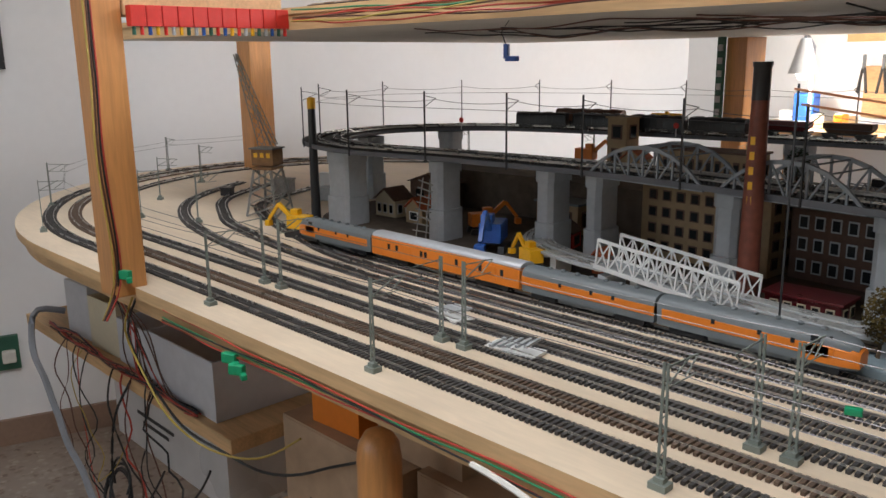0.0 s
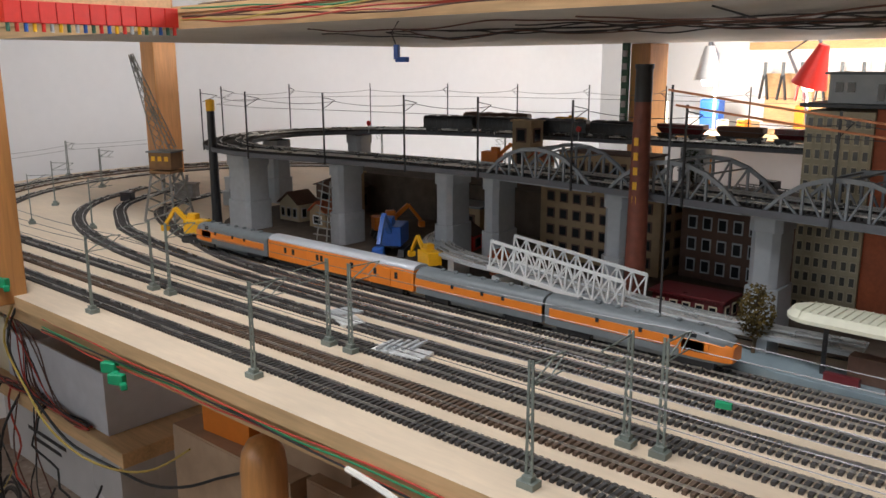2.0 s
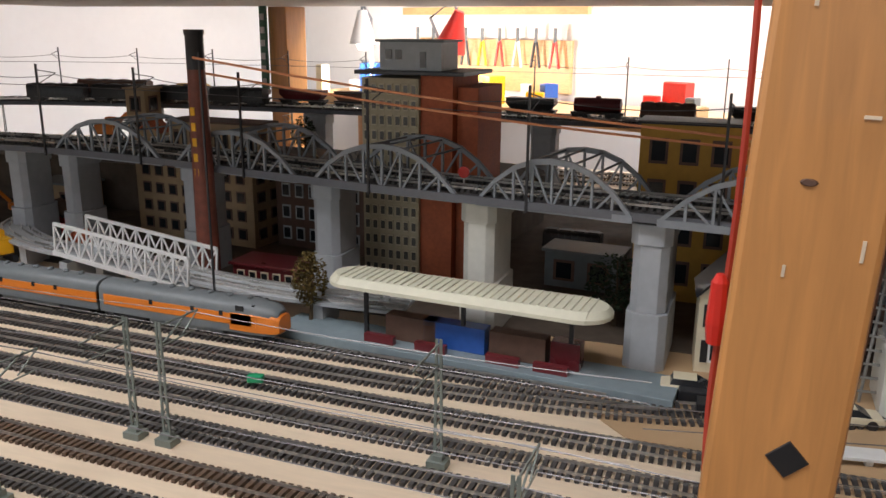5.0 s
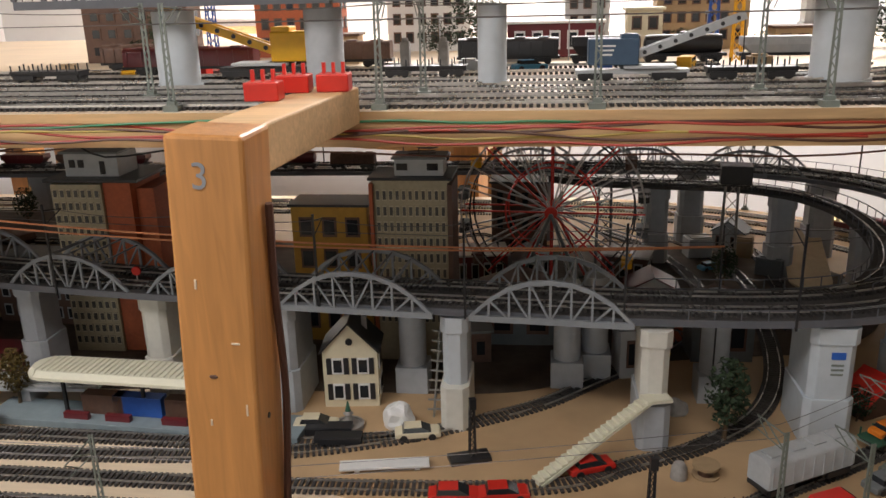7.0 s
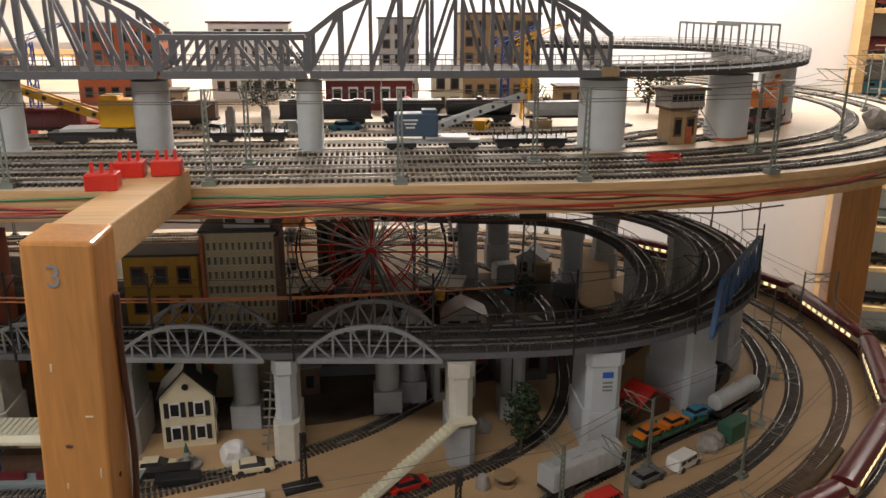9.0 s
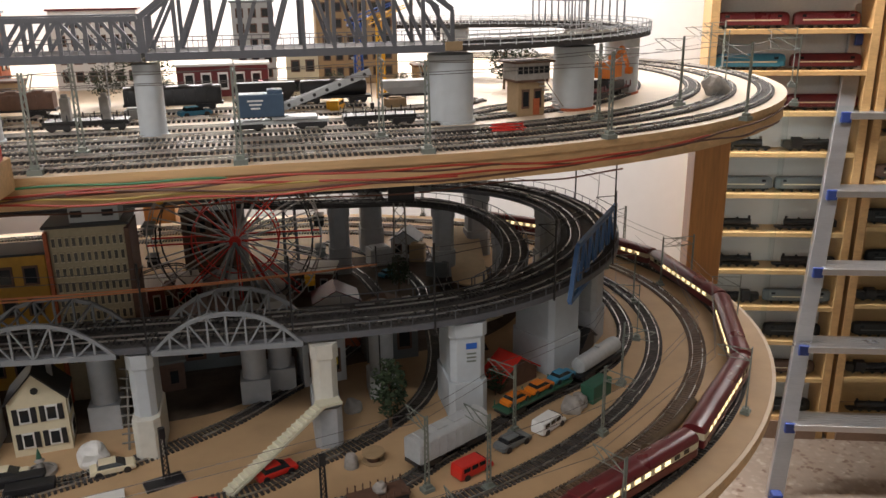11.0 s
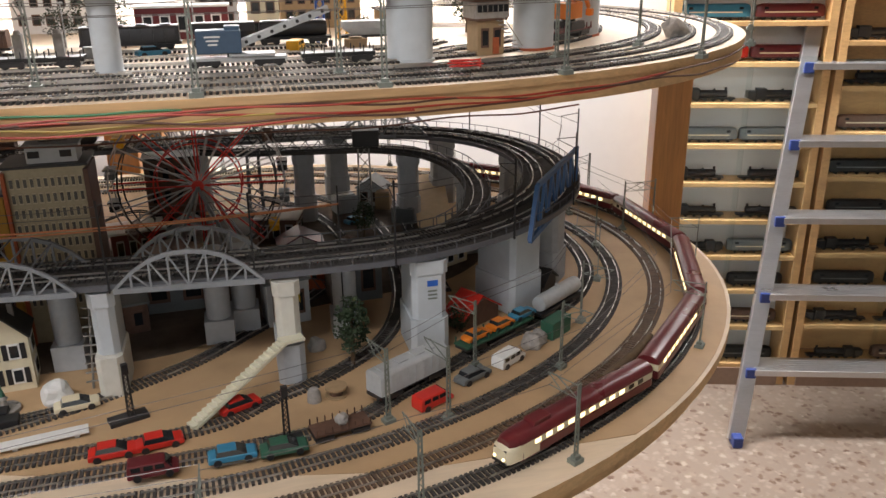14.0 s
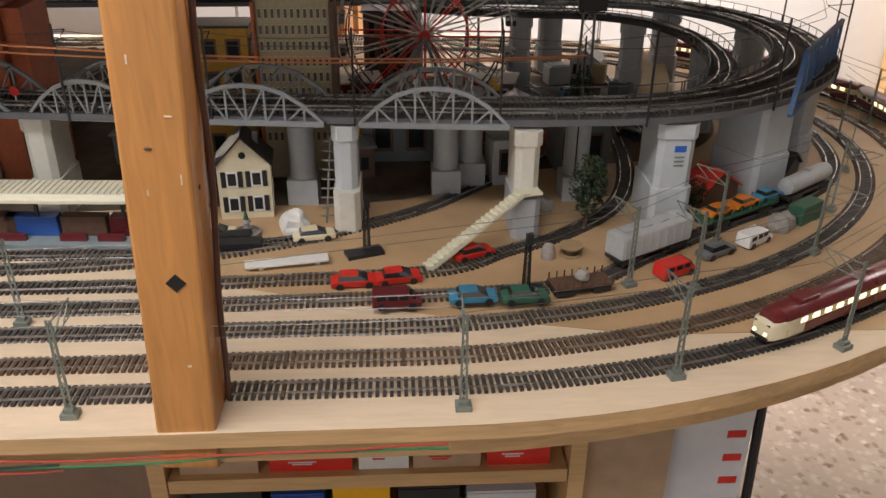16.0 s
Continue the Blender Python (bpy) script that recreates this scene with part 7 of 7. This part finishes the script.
def shelf_unit(u0, u1, tops, seed, label):
    """One pine show case: uprights, shelves, back and sliding glass."""
    ob = thing("display_shelf", label, "shelf", RM.copy(), group="show cases")
    v0, v1 = 2.225, V1 - 0.004
    zt = tops[-1] + 0.16
    part("back", MB().box(((u0 + u1) / 2, v1 - 0.004, zt / 2), (u1 - u0, 0.008, zt)), WHITEP if u0 < 1.2 else SHELF, ob)
    for u in (u0, u1):
        part("upright", MB().box((u, (v0 + v1) / 2, zt / 2), (0.028, v1 - v0 - 0.012, zt)), SHELF, ob, bevel=0.001)
    part("plinth", MB().box(((u0 + u1) / 2, v0 + 0.006, (tops[0] - 0.016) / 2), (u1 - u0 - 0.030, 0.014, tops[0] - 0.016)), SKIRT, ob)
    rnd = random.Random(seed)
    for k, z in enumerate(tops):
        part("shelf_board", MB().box(((u0 + u1) / 2, (v0 + v1) / 2 - 0.004, z - 0.008), (u1 - u0 - 0.030, v1 - v0 - 0.02, 0.016)), SHELF, ob, bevel=0.001)
        n = 2
        for j in range(n):
            L = (u1 - u0) * rnd.uniform(0.38, 0.46)
            u = u0 + (u1 - u0) * (0.27 + 0.46 * j) + rnd.uniform(-0.01, 0.01)
            p = RM @ Vector((u, v0 + 0.055, z))
            mt = (BLACK, BLACK, TGREY, BLACK, BROWN, BLACK)[rnd.randrange(6)] if z < 1.12 or u0 > 1.5 else (RED, BLACK, MAROON, TEAL, BLACK, BLACK)[rnd.randrange(6)]
            stm = mt is BLACK and rnd.random() < 0.6
            model_loco(pose(p.x, p.y, z + 0.0005, 0, 0, ROOM + (180 if rnd.random() < 0.4 else 0)), L, 0.042, mt, stm, ("black steam locomotive model standing on a pine shelf" if stm else "painted locomotive model standing on a pine shelf"))
    for a, b in ((u0 + 0.016, (u0 + u1) / 2 + 0.01), ((u0 + u1) / 2 - 0.01, u1 - 0.016)):
        g = part("glass_pane", MB().box(((a + b) / 2, v0 - 0.002 - (0.004 if a > u0 + 0.1 else 0), tops[0] + (zt - tops[0]) * 0.32), (b - a, 0.002, (zt - tops[0]) * 0.62)), sh_glass, ob)
        g.visible_shadow = False
    return ob


shelf_unit(0.985, 1.500, [0.09, 0.25, 0.40, 0.535, 0.675, 0.815, 0.955, 1.10, 1.24, 1.375, 1.51, 1.65, 1.79], 5, "pine show case full of model locomotives behind glass")
shelf_unit(1.545, 2.10, [0.10, 0.26, 0.41, 0.55, 0.69, 0.84, 1.0, 1.16, 1.31, 1.46, 1.61, 1.77], 8, "pine show case with dark locomotives behind glass")
shelf_unit(2.145, 2.70, [0.10, 0.26, 0.41, 0.55, 0.69, 0.84, 1.0, 1.16, 1.31, 1.46, 1.61, 1.77], 11, "pine show case with dark locomotives behind glass")

# more stock and clutter on the upper deck
rnd = random.Random(9)
for i in range(22):
    x, y = -0.66 + 0.05 * i + rnd.uniform(-0.01, 0.01), rnd.uniform(0.72, 0.80) if i % 2 else rnd.uniform(0.60, 0.64)
    k = i % 4
    if x > 0.44 or (k == 3 and y < 0.7):
        continue
    if k == 0:
        tagged(part("loading_crate", MB().box((x, y, ZU + 0.009), (rnd.uniform(0.02, 0.04), 0.018, 0.018), rnd.uniform(-0.3, 0.3)).box((x, y, ZU + 0.0195), (0.02, 0.012, 0.003)), (TAN, RED, GREEN, LGREY, BLUE)[i // 4 % 5], bevel=0.0008), "small coloured loading crate on the upper deck", "crate", "crates")
    elif k == 1:
        tree(x, y, ZU, rnd.uniform(0.03, 0.05), 0.016, LEAF, "small dark green shrub on the upper deck", 90 + i)
    elif k == 2:
        toy_car(pose(x, y, ZU, 0, 0, rnd.uniform(0, 180)), (YELLOW, RED, WHITEP, TEAL)[i // 4 % 4], "toy vehicle parked on the upper deck", i % 3 == 0)
    else:
        tagged(part("lamp_post", MB().bar((x, y, ZU), (x, y, ZU + 0.07), 0.002).box((x, y, ZU + 0.072), (0.008, 0.005, 0.004)), LGREY), "thin grey model street lamp", "lamp post", "lamp posts")
for x, L, mt, st in ((-0.55, 0.16, BROWN, "box"), (0.0, 0.15, BLACK, "box"), (0.14, 0.10, BLACK, "hopper")):
    wagon(pose(x, 0.665, ZUR), L, 0.026, mt, "dark weathered wagon on the upper siding", st)
# extra high truss over the far curve
ft2 = thing("truss_bridge", "small grey truss over the far viaduct curve", "bridge", pose(0.76, 0.90, ZH, 0, 0, 105))
for y in (-0.045, 0.045):
    part("top_chord", MB().bar((-0.09, y, 0.045), (0.09, y, 0.045), 0.004), STEEL, ft2)
    for i in range(9):
        part("upright", MB().bar((-0.09 + 0.0225 * i, y, -0.004), (-0.09 + 0.0225 * i, y, 0.045), 0.0025), STEEL, ft2)

# ---- work bench with tools behind the layout ----
wbm = thing("work_bench", "pine work bench cluttered with tools and parts", "bench", RM @ pose(-1.75, 2.08, 0))
part("worktop", MB().box((0, 0, 1.10), (2.0, 0.44, 0.035)), PINE_H, wbm, bevel=0.003)
for x in (-0.9, 0.9):
    for y in (-0.16, 0.16):
        part("leg", MB().box((x, y, 0.54), (0.06, 0.06, 1.08)), PINE, wbm)
tp = thing("tool_panel", "pine tool rack with hanging pliers on the wall", "tool rack", RM @ pose(-2.05, V1 - 0.012, 1.12))
part("board", MB().box((0.0, 0, 0.12), (0.75, 0.018, 0.20)), PINE_H, tp)
part("rail", MB().box((0.0, -0.02, 0.33), (0.9, 0.03, 0.03)), PINE_H, tp)
rnd = random.Random(77)
for i in range(9):
    x = -0.36 + 0.085 * i
    mt = (BLACK, BLACK, RED, BLACK, YELLOW, RED, CW, BLACK, RED)[i]
    tl = thing("hand_tool", "pliers hanging on the tool rack", "tool", RM @ pose(-2.05 + x, V1 - 0.052, 1.335), group="hanging tools")
    for s in (-1, 1):
        part("handle", MB().bar((s * 0.004, 0, 0.0), (s * 0.020, 0, -0.10), 0.010, 0.008), mt, tl, bevel=0.002)
    part("jaw", MB().bar((0, 0, -0.005), (0, 0, 0.05), 0.012, 0.008), TGREY, tl, bevel=0.001)
lamp = thing("desk_lamp", "red conical desk lamp on a bent grey arm", "lamp", RM @ pose(-1.93, 1.93, 1.1175))
part("base", MB().lathe([(0.07, 0), (0.07, 0.02), (0.01, 0.025)], n=20), TGREY, lamp, smooth=True)
part("arm", MB().tube([(0, 0, 0.02), (-0.02, 0, 0.16), (-0.10, 0, 0.30), (0.0, 0, 0.36), (0.02, 0, 0.33)], 0.006, 8), CGY, lamp, smooth=True)
part("shade", MB().lathe([(0.018, 0.14), (0.026, 0.11), (0.060, 0.0), (0.057, 0.0), (0.022, 0.11)], n=24, m=pose(-0.01, 0, 0.19, 0, 18, 0)), RED, lamp, "red conical shade", smooth=True)
part("bulb", MB().lathe([(0.02, 0), (0.028, -0.02), (0.016, -0.044)], n=14, m=pose(-0.012, 0, 0.215)), mat("lamp_bulb", (1, 0.92, 0.8), 0.4, emit=6.0, bump=0), lamp)
l2 = thing("desk_lamp", "white conical lamp hanging over the bench", "lamp", RM @ pose(-2.42, 1.98, 1.1175))
part("arm", MB().tube([(0, 0.05, 0.0), (0, 0.05, 0.30), (-0.02, 0.02, 0.36), (0, 0, 0.33)], 0.006, 8), CGY, l2, smooth=True)
part("shade", MB().lathe([(0.018, 0.13), (0.055, 0.0), (0.052, 0.0)], n=20, c=(0, 0, 0.20)), WHITEP, l2, smooth=True)
part("bulb", MB().lathe([(0.02, 0), (0.028, -0.02), (0.016, -0.044)], n=14, c=(0, 0, 0.222)), MATS["lamp_bulb"], l2)
for i in range(16):
    x = rnd.uniform(-2.65, -0.9)
    w, h = rnd.uniform(0.03, 0.09), rnd.uniform(0.03, 0.12)
    p = RM @ Vector((x, rnd.uniform(1.93, 2.2), 1.1175 + h / 2))
    tagged(part("parts_box", MB().box(p, (w, rnd.uniform(0.03, 0.07), h), radians(ROOM) + rnd.uniform(-0.4, 0.4)).box(p + Vector((0, 0, h / 2)), (w * 1.05, 0.03, 0.004), radians(ROOM)), (RED, YELLOW, WHITEP, TAN, ORANGE, BLUE, CREAM, TGREY)[i % 8], bevel=0.002), "small coloured box of parts on the bench", "box", "boxes on the bench")
gs = thing("green_strip", "green circuit strip fixed to the pine post", "circuit board", pose(-1.515, 1.642, 1.20, 0, 0, ROOM))
part("board", MB().box((-0.03, 0, 0.12), (0.028, 0.006, 0.24)), GREEN, gs)
for i in range(6):
    part("contact", MB().box((-0.03, -0.004, 0.03 + 0.036 * i), (0.016, 0.004, 0.018)), LGREY, gs)
# picture on the west wall and socket
pic = thing("picture_frame", "white picture in a thin black frame on the wall", "picture", RM @ pose(U0 + 0.012, -0.93, 1.40))
part("mount", MB().box((0, 0, 0.20), (0.008, 0.40, 0.44)), WHITE, pic)
for y in (-0.2, 0.2):
    part("frame_bar", MB().box((0.003, y, 0.20), (0.018, 0.018, 0.458)), BLACK, pic)
for z in (-0.02, 0.42):
    part("frame_bar", MB().box((0.003, 0, z), (0.018, 0.38, 0.018)), BLACK, pic)
so = thing("wall_socket", "dark green wall socket with a white plug", "socket", RM @ pose(U0 + 0.01, -0.85, 0.36))
part("plate", MB().box((0, 0, 0), (0.018, 0.11, 0.13)), GREEN, so, bevel=0.003)
part("plug", MB().box((0.022, 0.02, -0.01), (0.03, 0.045, 0.045)), CW, so, bevel=0.005)

# ---- under the board: shelf, crates, boxes, cables ----
CARD = mat("grey_brown_cardboard", (0.44, 0.30, 0.19), 0.8, var=0.15, scale=40, stain=0.3)
CARDW = mat("grey_box_board", (0.62, 0.62, 0.64), 0.7, var=0.08, scale=40, stain=0.15)
FILM = mat("clear_plastic_crate", (0.55, 0.54, 0.53), 0.3, var=0.1, scale=20)
us = thing("under_shelf", "rough pine shelf hung under the layout board", "shelf", pose(-2.10, 0.27, 0.735))
part("board", MB().box((0.0, 0.0, 0), (1.05, 0.42, 0.028)), EDGE, us, bevel=0.002)
for x in (-0.48, 0.48):
    part("hanger", MB().box((x, 0.19, 0.14), (0.03, 0.03, 0.26)), EDGE, us)


def carton(x, y, z, w, d, h, rz, material, label, open_top=True, bars=None):
    ob = thing("storage_box", label, "box", pose(x, y, z, 0, 0, rz), group="boxes under the layout")
    t = 0.004
    for s in (-1, 1):
        part("side", MB().box((s * (w / 2 - t / 2), 0, h / 2), (t, d, h)), material, ob)
        part("side", MB().box((0, s * (d / 2 - t / 2), h / 2), (w - 2 * t, t, h)), material, ob)
    part("bottom", MB().box((0, 0, t / 2), (w - 2 * t, d - 2 * t, t)), material, ob)
    if not open_top:
        for s in (-1, 1):
            part("flap", MB().box((0, s * d * 0.252, h + 0.002), (w, d * 0.5 - 0.002, 0.003)), material, ob)
    if bars:
        for i in range(2):
            part("print_bar", MB().box((-w * 0.1, -d / 2 - 0.0006, h * (0.55 - 0.12 * i)), (w * (0.34 - 0.10 * i), 0.001, h * 0.05)), bars, ob)
    return ob


ZS = 0.75
carton(-2.335, 0.20, ZS, 0.12, 0.22, 0.13, 4, CARDW, "grey metal control box on the low shelf", False)
carton(-2.185, 0.21, ZS, 0.14, 0.24, 0.12, 3, CREAM, "beige box with loose cables on the low shelf", True)
carton(-2.020, 0.22, ZS, 0.16, 0.26, 0.10, 0, CARDW, "white-grey box on the low shelf", True)
carton(-1.790, 0.228, ZS, 0.27, 0.30, 0.115, 0, CARDW, "large open grey cardboard box on the low shelf", True)
carton(-1.90, 0.26, 0.5655, 0.50, 0.34, 0.155, 0, FILM, "grey translucent plastic crate under the shelf", True, BLACK)
rack = thing("storage_rack", "low pine rack holding boxes under the board", "rack", pose(-1.15, 0.25, 0))
for x in (-0.40, 0.40):
    part("side_panel", MB().box((x, 0, 0.305), (0.022, 0.36, 0.61)), PINE_H, rack)
for z in (0.08, 0.60):
    part("shelf_board", MB().box((0, 0, z), (0.776, 0.36, 0.02)), PINE_H, rack)
carton(-1.235, 0.20, 0.61, 0.27, 0.32, 0.26, 0, CARD, "brown cardboard box with printed lettering bars", False, BLACK)
carton(-0.93, 0.20, 0.61, 0.30, 0.30, 0.27, 0, CARD, "brown cardboard box with printed lettering bars", False, BLACK)
carton(-1.27, 0.13, 0.875, 0.10, 0.14, 0.075, 4, ORANGE, "bright orange-red carton on top of boxes", False)
carton(-1.10, 0.18, 0.875, 0.16, 0.22, 0.07, 0, CARD, "flat brown carton lying on a box", False)
carton(-1.30, 0.18, 0.09, 0.34, 0.30, 0.30, 0, YELLOW, "yellow-orange carton in the low rack", False, RED)
carton(-0.95, 0.18, 0.09, 0.30, 0.30, 0.28, 0, RED, "red carton in the low rack", False, WHITEP)
tagged(part("panel_board", MB().box((-0.45, 0.10, 0.45), (0.55, 0.016, 0.90)), SKIRT, bevel=0.002), "plain brown panel closing the layout's underside", "panel")
peg = thing("bollard_post", "rounded varnished wooden peg standing in front of the board", "post", pose(-1.066, -0.022, 0))
part("shaft", MB().lathe([(0.027, 0), (0.027, 0.935), (0.0245, 0.953), (0.017, 0.966), (0.006, 0.972)], n=24), PINE, peg, smooth=True)
# trays and boxes near the right-hand front, under the board
tray = thing("drawer_tray", "pine rack with boxes of parts under the board", "rack", pose(-0.02, 0.20, 0))
for x in (-0.23, 0.23):
    part("side_panel", MB().box((x, 0, 0.50), (0.018, 0.38, 0.99)), PINE_H, tray)
for z in (0.30, 0.56, 0.79, 0.912):
    part("shelf_board", MB().box((0, 0, z), (0.438, 0.38, 0.018)), PINE_H, tray)
for x, w, h, mt, bm in ((-0.165, 0.085, 0.030, CARD, BLACK), (-0.065, 0.09, 0.024, RED, WHITEP), (0.015, 0.055, 0.034, WHITEP, RED), (0.085, 0.075, 0.028, CARD, RED), (0.165, 0.07, 0.030, RED, WHITEP)):
    carton(-0.02 + x, 0.09, 0.921, w, 0.14, h, 0, mt, "small flat printed carton on the rack", False, bm)
for x, w, h, mt in ((-0.165, 0.08, 0.085, BLACK), (-0.085, 0.06, 0.075, BLUE), (-0.012, 0.065, 0.098, YELLOW), (0.065, 0.07, 0.08, BLACK), (0.150, 0.08, 0.07, CARDW)):
    carton(-0.02 + x, 0.10, 0.799, w, 0.14, h, 0, mt, "small coloured carton on the lower rack shelf", False, BLACK)
carton(0.272, 0.16, 0.0, 0.10, 0.26, 0.96, 0, CARD, "tall pale brown cardboard box under the board", False)
pb2 = carton(0.375, 0.19, 0.0, 0.095, 0.28, 0.97, 0, CARDW, "tall white cardboard box with red print", False)
for i in range(9):
    part("print_bar", MB().box((0.030, -0.1406, 0.93 - 0.035 * i), (0.022, 0.001, 0.010)), RED, pb2)
tagged(part("floor_strip", MB().tube([(0.432, 0.06, 0.985), (0.440, 0.05, 0.70), (0.462, 0.04, 0.30), (0.49, 0.03, 0.008)], 0.006, 8), BLACK, smooth=True), "black hose leaning beside the boxes", "hose")

rnd = random.Random(5)
# thin wires that hang loosely from the shelf's front edge
for i in range(13):
    x = rnd.uniform(-2.40, -1.86)
    y = 0.052
    zb = rnd.uniform(0.22, 0.58)
    pts = [(x, 0.075, 0.757), (x + 0.01, y, 0.745)]
    for k in range(1, 7):
        pts.append((x + rnd.uniform(-0.035, 0.035) + 0.02 * k, y - rnd.uniform(0.0, 0.03), 0.74 + (zb - 0.74) * k / 6))
    if i % 3 == 0:
        pts += [(x + 0.20, y - 0.02, zb + 0.05), (x + 0.26, y - 0.01, zb + 0.13)]
    cable(pts, rnd.choice((0.0012, 0.0016, 0.0022)), (CK, CB, CK, CR, CB, CK, CY)[i % 7], "thin cable hanging loosely from the low shelf", 0.010, 200 + i)
# a fan of dark red wires from the post's foot down over the boxes
for i in range(11):
    x = -1.98 + rnd.uniform(-0.02, 0.02)
    w = rnd.uniform(-0.02, 0.17)
    cable([(x, 0.03, 1.02), (x + 0.02, 0.04, 0.95), (x + 0.03 + w * 0.4, 0.055, 0.87 + rnd.uniform(-0.02, 0.02)), (x + w, 0.058, 0.79), (x + w + 0.03, 0.066, 0.755), (x + w + 0.09, 0.07, 0.752)], 0.0014, (CB, CR, CB, CK)[i % 4], "dark red wires fanning down over the boxes", 0.010, 250 + i)
for i in range(8):
    cable([(-2.46, 0.068, 0.757), (-2.28, 0.064, 0.752 + 0.002 * i), (-2.08, 0.060, 0.755), (-1.90, 0.062, 0.753 + 0.002 * i), (-1.70, 0.066, 0.754)], 0.0018, (CR, CB, CR, CK)[i % 4], "red and brown cables draped over the shelf", 0.014, 300 + i)
cable([(-2.44, 0.10, 0.79), (-2.47, 0.04, 0.79), (-2.46, 0.02, 0.70), (-2.36, 0.02, 0.58), (-2.20, 0.02, 0.44), (-2.02, 0.02, 0.28), (-1.85, 0.0, 0.12), (-1.7, 0.0, 0.03), (-1.5, 0.02, 0.02)], 0.008, CGY, "thick grey cable hanging to the floor", 0.01, 400)
# one long loop from the board's edge past the box to the brown carton
cable([(-1.62, -0.06, 1.03), (-1.63, -0.075, 0.98), (-1.60, -0.07, 0.92), (-1.53, -0.05, 0.84), (-1.46, -0.02, 0.795), (-1.36, 0.0, 0.79), (-1.25, 0.02, 0.83), (-1.12, 0.02, 0.90)], 0.0022, CK, "black cable looping below the board edge", 0.008, 405)
cable([(-1.62, -0.065, 1.03), (-1.625, -0.08, 0.97), (-1.57, -0.07, 0.88), (-1.49, -0.04, 0.81), (-1.40, 0.0, 0.80), (-1.30, 0.02, 0.86)], 0.0018, CY, "yellowish cable looping below the board edge", 0.008, 406)
for i in range(4):
    cable([(-2.05 + 0.07 * math.cos(a) + 0.012 * a, 0.03 + 0.02 * math.sin(a), 0.47 + 0.045 * math.sin(a) + 0.012 * i) for a in [0.45 * k for k in range(15)]], 0.003, CK, "knotted black cable hanging below the shelf", 0.02, 440 + i)
cable([(-1.98, 0.06, 0.745), (-2.0, 0.03, 0.66), (-2.03, 0.03, 0.56), (-2.05, 0.03, 0.48)], 0.003, CK, "black cable holding a knotted bundle", 0.01, 450)
for i in range(5):
    cx = -1.95 + 0.07 * i
    cable([(cx + 0.11 * math.cos(a), -0.02 + 0.05 * math.sin(a), 0.17 + 0.12 * math.sin(a * 1.0) + 0.01 * i) for a in [0.5 * k for k in range(15)]], 0.005, CK, "coil of black cable hanging under the shelf", 0.02, 420 + i)
cable([(-3.43, -0.82, 0.35), (-3.2, -0.7, 0.22), (-2.9, -0.4, 0.10), (-2.5, -0.1, 0.04), (-2.0, 0.0, 0.03)], 0.004, CGY, "white-grey cable from the wall socket", 0.01, 430)
